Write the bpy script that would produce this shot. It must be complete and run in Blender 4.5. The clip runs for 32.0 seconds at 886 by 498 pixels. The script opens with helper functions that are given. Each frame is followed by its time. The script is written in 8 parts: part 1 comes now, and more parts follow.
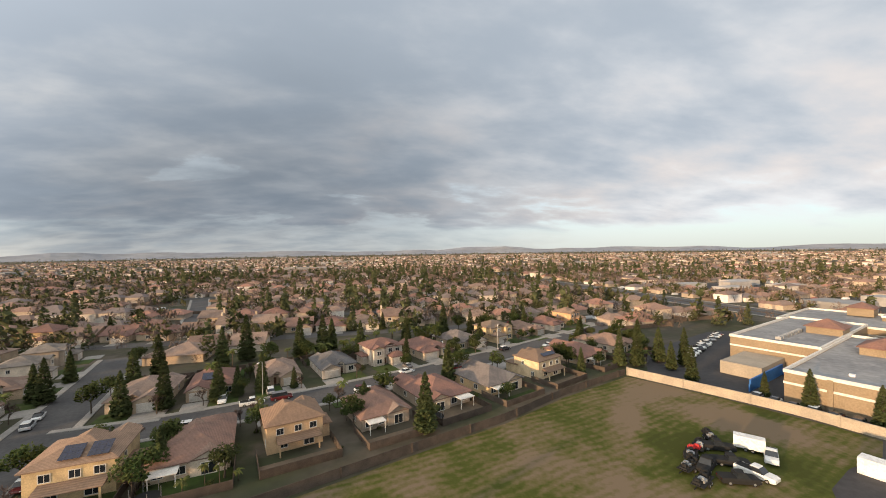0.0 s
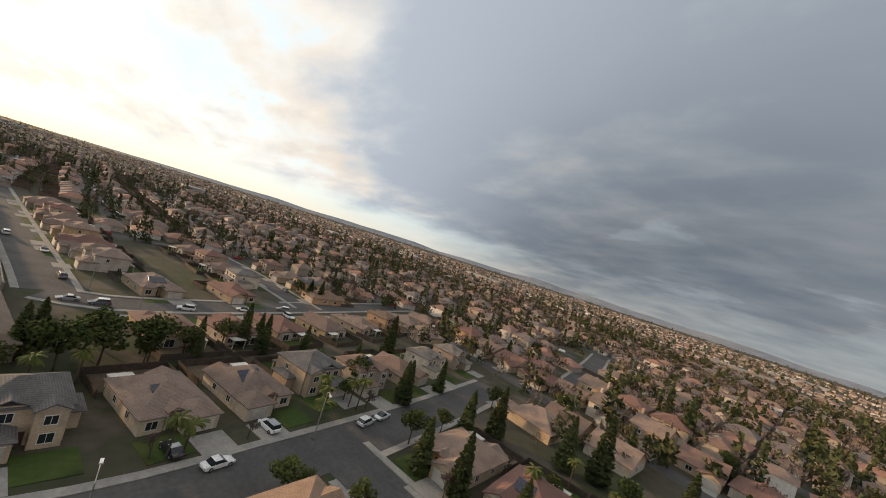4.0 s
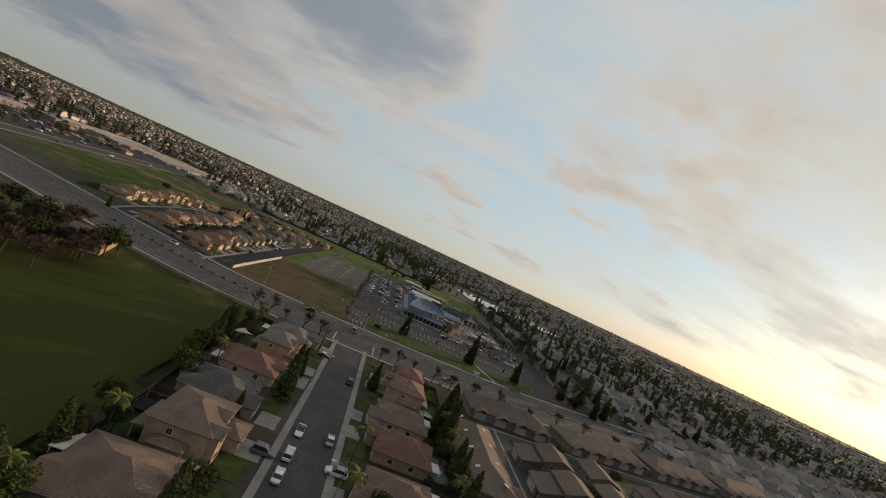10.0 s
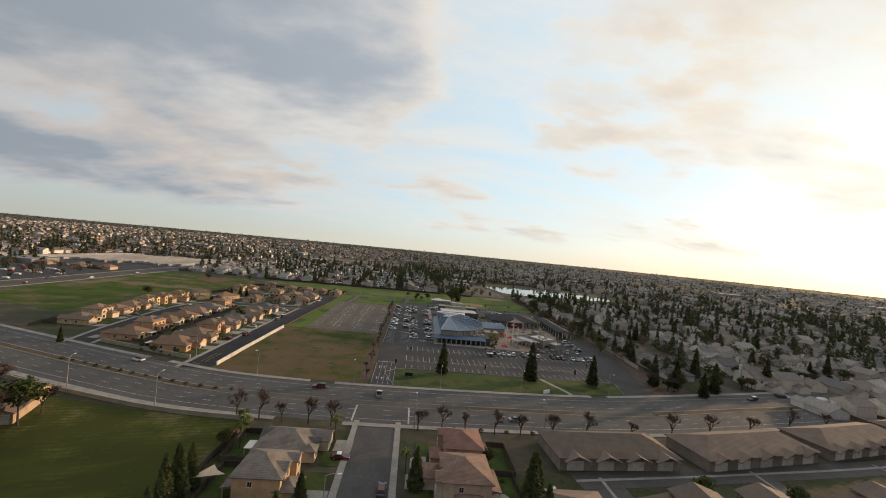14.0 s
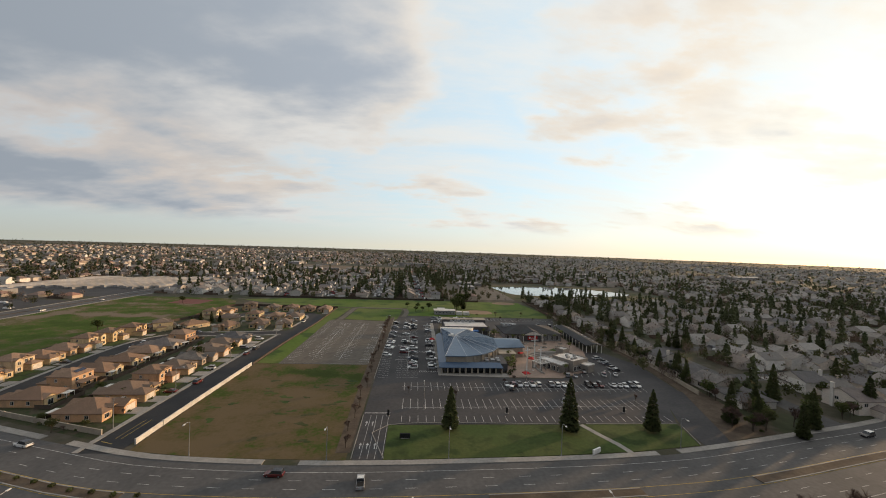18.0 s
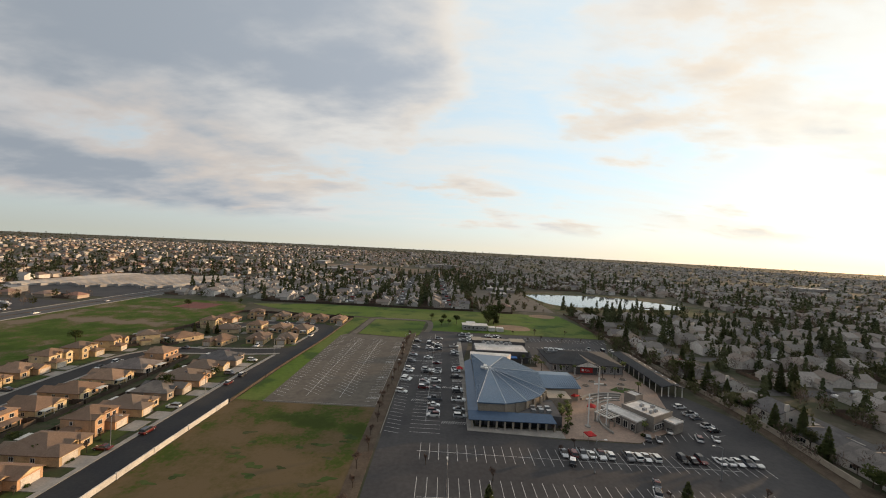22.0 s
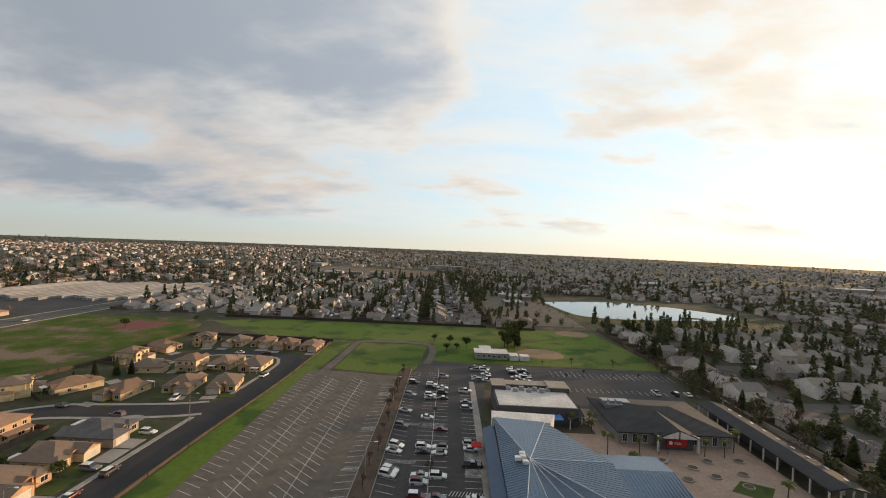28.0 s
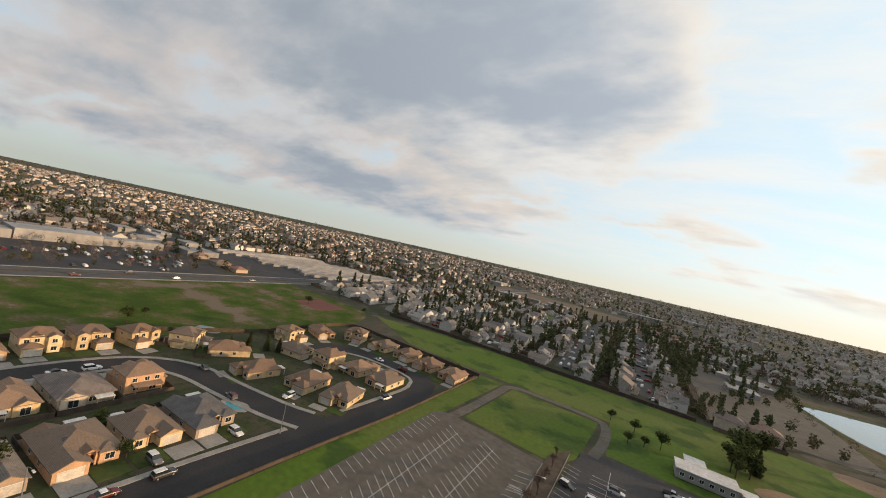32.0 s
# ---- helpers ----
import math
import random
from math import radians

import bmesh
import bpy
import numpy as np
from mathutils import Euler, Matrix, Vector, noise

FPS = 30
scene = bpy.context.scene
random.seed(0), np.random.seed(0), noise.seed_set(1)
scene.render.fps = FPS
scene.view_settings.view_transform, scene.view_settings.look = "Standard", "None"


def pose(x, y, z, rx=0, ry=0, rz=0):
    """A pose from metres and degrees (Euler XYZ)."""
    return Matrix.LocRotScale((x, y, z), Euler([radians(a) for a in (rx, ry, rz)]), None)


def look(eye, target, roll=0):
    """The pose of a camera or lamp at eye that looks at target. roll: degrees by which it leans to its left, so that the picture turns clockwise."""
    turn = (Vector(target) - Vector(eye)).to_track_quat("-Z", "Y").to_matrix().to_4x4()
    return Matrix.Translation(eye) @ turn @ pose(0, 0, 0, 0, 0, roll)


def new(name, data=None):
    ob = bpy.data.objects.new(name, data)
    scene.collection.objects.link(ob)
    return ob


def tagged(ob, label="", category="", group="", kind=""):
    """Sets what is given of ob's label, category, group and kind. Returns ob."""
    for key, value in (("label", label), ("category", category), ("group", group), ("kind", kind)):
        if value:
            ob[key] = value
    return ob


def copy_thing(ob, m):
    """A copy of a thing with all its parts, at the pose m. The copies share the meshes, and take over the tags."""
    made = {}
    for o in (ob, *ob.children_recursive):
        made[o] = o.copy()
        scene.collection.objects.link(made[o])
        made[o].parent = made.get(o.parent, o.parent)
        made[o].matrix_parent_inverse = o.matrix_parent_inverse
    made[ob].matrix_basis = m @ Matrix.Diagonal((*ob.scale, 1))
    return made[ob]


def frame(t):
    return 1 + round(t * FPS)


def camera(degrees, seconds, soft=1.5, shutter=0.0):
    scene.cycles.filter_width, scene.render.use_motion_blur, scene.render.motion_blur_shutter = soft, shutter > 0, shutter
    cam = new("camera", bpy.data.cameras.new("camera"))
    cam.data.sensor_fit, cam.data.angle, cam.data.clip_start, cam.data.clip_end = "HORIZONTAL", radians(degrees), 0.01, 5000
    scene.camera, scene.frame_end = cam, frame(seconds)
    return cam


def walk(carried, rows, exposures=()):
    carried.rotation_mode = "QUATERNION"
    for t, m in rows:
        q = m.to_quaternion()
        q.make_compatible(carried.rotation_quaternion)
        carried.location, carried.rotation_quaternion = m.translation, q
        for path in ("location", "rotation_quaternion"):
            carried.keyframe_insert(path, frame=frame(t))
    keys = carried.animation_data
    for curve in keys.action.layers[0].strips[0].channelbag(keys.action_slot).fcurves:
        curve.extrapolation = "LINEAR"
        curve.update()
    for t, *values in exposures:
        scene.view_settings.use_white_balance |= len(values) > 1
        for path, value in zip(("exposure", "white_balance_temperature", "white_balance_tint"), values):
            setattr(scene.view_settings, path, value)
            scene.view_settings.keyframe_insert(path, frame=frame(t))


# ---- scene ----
cam = camera(98.3, 32.0, soft=1.0)
ROWS = [
    (0.0, -7.91, 6.61, 37.35, -193.99, 0.24, 0.91),
    (0.5, -6.89, -0.43, 37.11, -186.52, 0.44, -3.52),
    (1.0, -6.27, -6.88, 37.16, -180.79, 0.40, -6.34),
    (1.5, -6.00, -13.52, 37.30, -175.31, 0.44, -7.11),
    (2.0, -5.87, -20.10, 37.50, -166.42, 0.31, -11.09),
    (2.5, -4.99, -26.12, 37.87, -159.76, 0.18, -12.12),
    (3.0, -3.70, -31.67, 38.35, -152.12, 0.15, -13.77),
    (3.5, -2.43, -36.73, 38.63, -143.48, 0.43, -15.98),
    (5.5, 1.90, -55.64, 47.33, -108.27, -0.62, -20.48),
    (6.0, 8.19, -57.88, 47.51, -99.70, -0.49, -22.16),
    (6.5, 14.74, -59.82, 47.74, -87.91, -0.18, -25.93),
    (7.0, 21.23, -60.33, 48.15, -77.54, -0.09, -26.49),
    (7.5, 27.17, -58.85, 48.99, -64.78, -0.25, -29.39),
    (8.0, 32.54, -55.50, 49.83, -53.95, -0.59, -29.25),
    (8.5, 37.07, -51.36, 50.12, -44.93, -0.24, -27.71),
    (9.0, 41.34, -46.34, 50.26, -33.70, -0.24, -27.04),
    (9.5, 45.10, -40.82, 50.28, -18.23, -0.34, -28.12),
    (10.0, 47.19, -35.81, 50.52, -7.06, 0.09, -24.90),
    (10.5, 47.70, -31.45, 51.00, -14.24, 0.25, -8.66),
    (11.0, 48.17, -27.15, 51.53, -14.28, -0.04, -1.57),
    (11.5, 49.35, -22.53, 51.90, -10.49, -0.21, -2.81),
    (12.0, 50.95, -17.53, 52.28, -8.95, -0.27, -4.29),
    (12.5, 52.47, -12.42, 52.82, -7.73, -0.18, -5.14),
    (13.0, 53.75, -7.29, 53.32, -4.50, -0.09, -6.85),
    (13.5, 54.68, -2.54, 53.62, -2.09, 0.00, -7.72),
    (14.0, 55.34, 1.82, 53.69, -4.09, -0.00, -5.50),
    (14.5, 56.04, 6.35, 53.75, -3.75, -0.02, -5.05),
    (16.5, 58.27, 28.09, 55.75, -3.75, -0.22, -2.76),
    (17.0, 58.60, 33.93, 56.64, -3.21, -0.15, -2.57),
    (17.5, 58.93, 39.41, 57.44, -3.03, -0.20, -2.48),
    (18.0, 59.20, 44.57, 57.97, -3.91, -0.27, -1.91),
    (18.5, 59.41, 49.66, 58.49, -5.08, -0.28, 0.04),
    (19.0, 59.78, 54.64, 59.10, -1.45, -0.21, -0.98),
    (19.5, 59.80, 60.10, 59.81, -0.96, -0.39, -1.34),
    (20.0, 59.86, 66.07, 60.31, -1.58, -0.46, -0.91),
    (20.5, 60.10, 72.61, 60.60, -0.36, -0.50, -1.34),
    (21.0, 60.24, 79.27, 60.76, -0.18, -0.44, -1.42),
    (21.5, 60.48, 84.92, 60.92, 0.15, -0.50, -2.11),
    (22.0, 60.55, 89.88, 60.96, 0.43, -0.44, -2.92),
    (22.5, 60.45, 94.66, 60.90, 1.39, -0.39, -4.42),
    (23.0, 60.41, 99.84, 60.91, 2.98, -0.35, -6.90),
    (23.5, 60.33, 105.21, 60.98, 2.35, -0.35, -6.89),
    (24.0, 60.51, 110.55, 60.96, 2.50, -0.28, -6.19),
    (24.5, 60.53, 115.96, 60.88, 1.12, -0.30, -4.13),
    (25.0, 60.50, 121.51, 60.79, 0.57, -0.28, -2.50),
    (25.5, 60.51, 127.19, 60.79, 0.69, -0.28, -1.65),
    (27.5, 60.19, 153.97, 61.60, 0.47, -0.48, -1.42),
    (28.0, 59.88, 159.65, 62.02, 1.12, -0.52, -2.36),
    (28.5, 59.53, 165.27, 62.76, 1.27, -0.68, -2.84),
    (29.0, 59.30, 170.56, 63.46, 1.43, -0.81, -3.88),
    (29.5, 59.43, 175.27, 63.80, 2.95, -0.70, -5.44),
    (30.0, 59.97, 179.71, 63.67, 6.67, -0.68, -7.87),
    (30.5, 59.84, 185.58, 63.30, 9.79, -0.72, -8.86),
    (31.0, 58.86, 192.54, 62.60, 13.18, -0.66, -9.19),
    (31.5, 57.44, 200.06, 61.85, 19.88, -0.50, -10.53),
    (32.0, 55.98, 207.60, 60.92, 28.91, -0.34, -12.59),
]
EXPOSURES = [(0.0, 0.45), (2.0, 0.46), (3.0, 0.0), (5.5, -0.08), (7.0, -0.12), (9.0, -0.4), (9.7, -0.5), (10.4, -1.1), (11.0, -0.65), (11.6, -0.38), (13.0, -0.28), (19.0, -0.22), (28.0, -0.15), (32.0, -0.1)]
walk(cam, [(t, pose(x, y, z, 90 + pitch, roll, yaw)) for t, x, y, z, yaw, pitch, roll in ROWS], EXPOSURES)

# ---------- world, sun ----------
SUN_YAW, SUN_EL = -63.0, 7.0
sun_dir = Vector((-math.sin(radians(SUN_YAW)) * math.cos(radians(SUN_EL)), math.cos(radians(SUN_YAW)) * math.cos(radians(SUN_EL)), math.sin(radians(SUN_EL))))
world = bpy.data.worlds.new("world")
scene.world = world
world.use_nodes = True
wt = world.node_tree
wt.nodes.clear()


def wn(kind, **kw):
    n = wt.nodes.new(kind)
    for k, v in kw.items():
        if k == "op":
            n.operation = v
        elif k == "ins":
            for i, val in v.items():
                if isinstance(val, bpy.types.NodeSocket):
                    wt.links.new(val, n.inputs[i])
                else:
                    n.inputs[i].default_value = val
    return n


def wmath(op, a, b=0.0, c=0.0, clamp=False):
    n = wn("ShaderNodeMath", op=op, ins={0: a, 1: b, 2: c})
    n.use_clamp = clamp
    return n.outputs[0]


def wmix(fac, a, b):
    n = wt.nodes.new("ShaderNodeMix")
    n.data_type = "RGBA"
    for sock, val in ((n.inputs[0], fac), (n.inputs[6], a), (n.inputs[7], b)):
        if isinstance(val, bpy.types.NodeSocket):
            wt.links.new(val, sock)
        else:
            sock.default_value = val
    return n.outputs[2]


def wramp(fac, stops):
    n = wt.nodes.new("ShaderNodeMapRange")
    n.interpolation_type = "SMOOTHSTEP"
    wt.links.new(fac, n.inputs[0])
    for i, v in enumerate(stops):
        n.inputs[1 + i].default_value = v
    return n.outputs[0]


coord = wn("ShaderNodeTexCoord").outputs["Generated"]
way = wn("ShaderNodeVectorMath", op="NORMALIZE", ins={0: coord}).outputs[0]
sep = wn("ShaderNodeSeparateXYZ", ins={0: way})
up = wmath("MAXIMUM", sep.outputs[2], 0.0)
flat = wmath("ADD", up, 0.24)
plane = wn("ShaderNodeCombineXYZ", ins={0: wmath("DIVIDE", sep.outputs[0], flat), 1: wmath("DIVIDE", sep.outputs[1], flat), 2: 0.0}).outputs[0]
toward = wn("ShaderNodeVectorMath", op="DOT_PRODUCT", ins={0: way, 1: tuple(sun_dir)}).outputs["Value"]


def wnoise(scale, detail, rough, off, stretch=(1, 1, 1), turn=0.0, out=0):
    m = wt.nodes.new("ShaderNodeMapping")
    wt.links.new(plane, m.inputs[0])
    m.inputs["Location"].default_value = off
    m.inputs["Rotation"].default_value = (0, 0, turn)
    m.inputs["Scale"].default_value = stretch
    n = wt.nodes.new("ShaderNodeTexNoise")
    wt.links.new(m.outputs[0], n.inputs["Vector"])
    n.inputs["Scale"].default_value, n.inputs["Detail"].default_value, n.inputs["Roughness"].default_value = scale, detail, rough
    n.inputs["Distortion"].default_value = 0.2
    return n.outputs[out]


sky = wt.nodes.new("ShaderNodeTexSky")
sky.sky_type, sky.sun_disc = "NISHITA", False
sky.sun_elevation, sky.sun_rotation = radians(SUN_EL), radians(-SUN_YAW)
sky.air_density, sky.dust_density, sky.ozone_density = 1.0, 1.6, 2.0
bg_sky = wn("ShaderNodeBackground", ins={0: sky.outputs[0], 1: 0.06})

# the sky dome as a disc: its rim is the horizon, its middle the zenith; ragged cloud edges come from the warp
rim = wmath("ADD", sep.outputs[2], 1.0)
dome = wn("ShaderNodeCombineXYZ", ins={0: wmath("DIVIDE", sep.outputs[0], rim), 1: wmath("DIVIDE", sep.outputs[1], rim), 2: 0.0}).outputs[0]
plain_dome = dome
warp = wn("ShaderNodeVectorMath", op="SUBTRACT", ins={0: wnoise(1.3, 5.0, 0.6, (4.4, 1.2, 0.0), out=1), 1: (0.5, 0.5, 0.5)}).outputs[0]
dome = wn("ShaderNodeVectorMath", op="ADD", ins={0: dome, 1: wn("ShaderNodeVectorMath", op="MULTIPLY", ins={0: warp, 1: (0.22, 0.22, 0.0)}).outputs[0]}).outputs[0]


def wbank(u, v, long, wide, turn, amount, base=None):
    """A soft oval bank (or, below zero, gap) of cloud on the dome."""
    ca, sa = math.cos(radians(turn)), math.sin(radians(turn))
    d = wn("ShaderNodeVectorMath", op="SUBTRACT", ins={0: base or dome, 1: (u, v, 0)}).outputs[0]
    a = wn("ShaderNodeVectorMath", op="DOT_PRODUCT", ins={0: d, 1: (ca / long, sa / long, 0)}).outputs["Value"]
    c = wn("ShaderNodeVectorMath", op="DOT_PRODUCT", ins={0: d, 1: (-sa / wide, ca / wide, 0)}).outputs["Value"]
    q = wmath("ADD", wmath("MULTIPLY", a, a), wmath("MULTIPLY", c, c))
    return wmath("MULTIPLY", wmath("EXPONENT", wmath("MULTIPLY", q, -1.0)), amount)


bulk = wnoise(0.85, 4.0, 0.5, (3.1, 0.7, 0.0))
streak = wnoise(1.7, 7.0, 0.55, (1.3, 5.2, 0.0), (0.7, 1.25, 1.0), 0.35)
relief = wnoise(3.4, 8.0, 0.52, (7.7, 2.2, 0.0), (0.8, 1.2, 1.0), 0.4)
body = wmath("SUBTRACT", wmath("ADD", wmath("MULTIPLY", bulk, 0.75), wmath("MULTIPLY", streak, 0.85)), 0.30)
for args in (
    (-0.33, 0.53, 0.34, 0.17, 22, 0.36), (-0.52, 0.30, 0.40, 0.26, 40, 0.30), (-0.61, 0.66, 0.27, 0.065, 47, 0.36),
    (-0.55, 0.60, 0.16, 0.035, 58, -0.16), (0.16, 0.76, 0.30, 0.075, -6, -0.20), (0.05, 0.62, 0.10, 0.06, 60, -0.12),
    (0.38, 0.45, 0.30, 0.16, -35, 0.05), (0.75, 0.245, 0.10, 0.022, 112, 0.55),
    (0.30, -0.55, 0.55, 0.38, -20, 0.30), (-0.10, -0.45, 0.45, 0.30, 20, 0.16), (-0.71, -0.67, 0.45, 0.040, -45, -0.30), (-0.56, -0.20, 0.22, 0.12, -60, -0.10), (0.62, -0.62, 0.26, 0.17, 45, 0.20), (0.0, -0.55, 0.85, 0.42, 0, 0.05), (-0.42, -0.50, 0.42, 0.26, -30, 0.26), (0.50, -0.34, 0.34, 0.22, -40, 0.30),
):
    body = wmath("ADD", body, wbank(*args))
# calm, even cloud away from the sun, ragged and mottled towards it
stir = wramp(sep.outputs[1], (-0.55, 0.10, 0.60, 1.0))
shreds = wnoise(6.5, 9.0, 0.60, (2.9, 8.4, 0.0), (0.75, 1.3, 1.0), 0.5)
rough = wmath("MULTIPLY", stir, wmath("ADD", wmath("MULTIPLY", wmath("SUBTRACT", relief, 0.5), 0.34), wmath("MULTIPLY", wmath("SUBTRACT", shreds, 0.5), 0.30)))
cover = wramp(wmath("ADD", body, rough), (0.36, 0.66, 0.0, 1.0))
deep = wmath("ADD", body, wmath("MULTIPLY", stir, wmath("ADD", wmath("MULTIPLY", wmath("SUBTRACT", relief, 0.5), 0.70), wmath("MULTIPLY", wmath("SUBTRACT", shreds, 0.5), 0.22))))
veil = wramp(wnoise(1.3, 10.0, 0.64, (9.1, 3.3, 0.0), (0.5, 1.7, 1.0), 0.25), (0.38, 0.66, 0.0, 0.72))
thick = wramp(deep, (0.50, 1.06, 0.0, 1.0))
fringe = wmath("MULTIPLY", wmath("MULTIPLY", wramp(deep, (0.46, 0.60, 0.0, 1.0)), wramp(deep, (0.66, 0.92, 1.0, 0.0))), wramp(wnoise(0.9, 3.0, 0.5, (5.5, 6.1, 0.0)), (0.38, 0.62, 0.0, 1.0)))
# clear strip above the horizon, but for the dark bank in the south
gloom = wmath("MULTIPLY", wmath("ADD", wbank(0.12, -0.86, 0.62, 0.30, 8, 0.95, plain_dome), wbank(0.50, -0.80, 0.22, 0.14, 30, 0.25, plain_dome)), wramp(relief, (0.25, 0.75, 0.9, 1.05)), clamp=True)
cover = wmath("MAXIMUM", wmath("MULTIPLY", wmath("MAXIMUM", cover, veil), wramp(wmath("ADD", up, wmath("MULTIPLY", wmath("SUBTRACT", streak, 0.5), 0.06)), (0.025, 0.075, 0.0, 1.0))), gloom)
glow = wmath("POWER", wmath("MAXIMUM", wramp(toward, (-0.75, 1.0, 0.0, 1.0)), 0.0), 1.2)
thin_col = wmix(glow, (0.66, 0.66, 0.665, 1), (1.12, 1.07, 0.98, 1))
thin_col = wmix(wmath("MULTIPLY", fringe, 0.75), thin_col, wmix(glow, (0.64, 0.58, 0.55, 1), (1.06, 0.89, 0.70, 1)))
thick_col = wmix(glow, (0.345, 0.39, 0.445, 1), (0.56, 0.62, 0.70, 1))
cloud_col = wmix(wmath("MULTIPLY", gloom, 0.92), wmix(thick, thin_col, thick_col), (0.125, 0.155, 0.192, 1))
halo = wmath("POWER", wmath("MAXIMUM", toward, 0.0), 13.0)
low = wmath("POWER", wmath("SUBTRACT", 1.0, up, clamp=True), 22.0)
warm = wmix(glow, (0.54, 0.57, 0.51, 1), (1.06, 0.99, 0.80, 1))
cloud_col = wmix(wmath("MULTIPLY", wmath("MULTIPLY", halo, wmath("SUBTRACT", 1.15, wmath("MULTIPLY", thick, 0.75))), 0.9, clamp=True), cloud_col, (1.40, 1.32, 1.12, 1))
bg_cloud = wn("ShaderNodeBackground", ins={0: cloud_col, 1: 1.0})
cyan = wmix(glow, (0.46, 0.55, 0.62, 1), (0.76, 0.94, 1.04, 1))
cyan = wmix(wmath("MULTIPLY", low, 0.9), cyan, warm)
clear_bg = wn("ShaderNodeBackground", ins={0: cyan, 1: 0.96})
clear = wn("ShaderNodeAddShader", ins={0: bg_sky.outputs[0], 1: clear_bg.outputs[0]})
mixer = wn("ShaderNodeMixShader", ins={0: cover, 1: clear.outputs[0], 2: bg_cloud.outputs[0]})
wt.links.new(mixer.outputs[0], wn("ShaderNodeOutputWorld").inputs[0])

sun = new("sun", bpy.data.lights.new("sun", "SUN"))
sun.data.energy, sun.data.angle, sun.data.color = 5.0, radians(1.5), (1.0, 0.66, 0.37)
sun.matrix_world = look((0, 0, 300), Vector((0, 0, 300)) - sun_dir)


# ---------- materials ----------
def tuned(c):
    """Scales colours under 0.45 by 0.84, balancing ground against sky; whites stay."""
    return tuple(v * 0.84 for v in c) if max(c) < 0.45 else c


def mat(name, col, col2=None, rough=0.85, scale=0.3, fine=3.0, bump=0.15, metal=0.0, tints=None, spread=0.0, island=False, third=None, wave=None, spec=0.3, speck=0.0):
    """A surface with a large stain pattern and a fine grain; tints: colours picked for each object; spread: how far single objects vary in lightness."""
    col, col2, third = (c if c is None else tuned(c) for c in (col, col2, third))
    tints = tints and [tuned(c) for c in tints]
    m = bpy.data.materials.new(name)
    m.use_nodes = True
    nt = m.node_tree
    p = nt.nodes["Principled BSDF"]
    p.inputs["Roughness"].default_value, p.inputs["Metallic"].default_value = rough, metal
    p.inputs["Specular IOR Level"].default_value = spec
    geo = nt.nodes.new("ShaderNodeNewGeometry")
    pos = geo.outputs["Position"]

    def noise_of(sc, det=5.0):
        n = nt.nodes.new("ShaderNodeTexNoise")
        nt.links.new(pos, n.inputs["Vector"])
        n.inputs["Scale"].default_value, n.inputs["Detail"].default_value = sc, det
        return n.outputs[0]

    def mixed(fac, a, b, blend="MIX"):
        n = nt.nodes.new("ShaderNodeMix")
        n.data_type, n.blend_type = "RGBA", blend
        for sock, val in ((n.inputs[0], fac), (n.inputs[6], a), (n.inputs[7], b)):
            if isinstance(val, bpy.types.NodeSocket):
                nt.links.new(val, sock)
            elif isinstance(val, tuple):
                sock.default_value = (*val[:3], 1)
            else:
                sock.default_value = val
        return n.outputs[2]

    def ranged(v, a, b, c=0.0, d=1.0):
        n = nt.nodes.new("ShaderNodeMapRange")
        nt.links.new(v, n.inputs[0])
        for i, val in enumerate((a, b, c, d)):
            n.inputs[1 + i].default_value = val
        return n.outputs[0]

    base = col
    rnd = None
    if tints or spread:
        if island:
            rnd = geo.outputs["Random Per Island"]
        else:
            rnd = nt.nodes.new("ShaderNodeObjectInfo").outputs["Random"]
    if tints:
        r = nt.nodes.new("ShaderNodeValToRGB")
        r.color_ramp.interpolation = "CONSTANT"
        while len(r.color_ramp.elements) < len(tints):
            r.color_ramp.elements.new(1.0)
        for i, c in enumerate(tints):
            r.color_ramp.elements[i].position = i / len(tints)
            r.color_ramp.elements[i].color = (*c, 1)
        nt.links.new(rnd, r.inputs[0])
        base = r.outputs[0]
    if col2:
        if tints:
            base = mixed(ranged(noise_of(scale), 0.42, 0.62, 0.0, 0.45), base, col2)
        else:
            base = mixed(ranged(noise_of(scale), 0.40, 0.60), base, col2)
    if third:
        base = mixed(ranged(noise_of(scale * 2.7), 0.52, 0.62), base, third)
    grain = noise_of(fine, 6.0)
    base = mixed(1.0, base, mixed(ranged(grain, 0.25, 0.75), (0.80, 0.80, 0.80), (1.2, 1.2, 1.2)), "MULTIPLY")
    if spread:
        base = mixed(1.0, base, mixed(rnd, (1 - spread,) * 3, (1 + spread,) * 3), "MULTIPLY")
    if speck:
        base = mixed(ranged(noise_of(fine * 4, 2.0), 0.62, 0.66, 0.0, speck), base, (0.02, 0.02, 0.02))
    height = grain
    if wave:
        w = nt.nodes.new("ShaderNodeTexWave")
        w.wave_type, w.bands_direction = "BANDS", wave[0]
        nt.links.new(pos, w.inputs["Vector"])
        w.inputs["Scale"].default_value, w.inputs["Distortion"].default_value = wave[1], 0.3
        base = mixed(1.0, base, mixed(w.outputs["Fac"], (0.82, 0.82, 0.82), (1.10, 1.10, 1.10)), "MULTIPLY")
        height = w.outputs["Fac"]
    if isinstance(base, tuple):
        p.inputs["Base Color"].default_value = (*base[:3], 1)
    else:
        nt.links.new(base, p.inputs["Base Color"])
    if bump:
        b = nt.nodes.new("ShaderNodeBump")
        b.inputs["Strength"].default_value, b.inputs["Distance"].default_value = bump, 0.06
        nt.links.new(height, b.inputs["Height"])
        nt.links.new(b.outputs[0], p.inputs["Normal"])
    return m


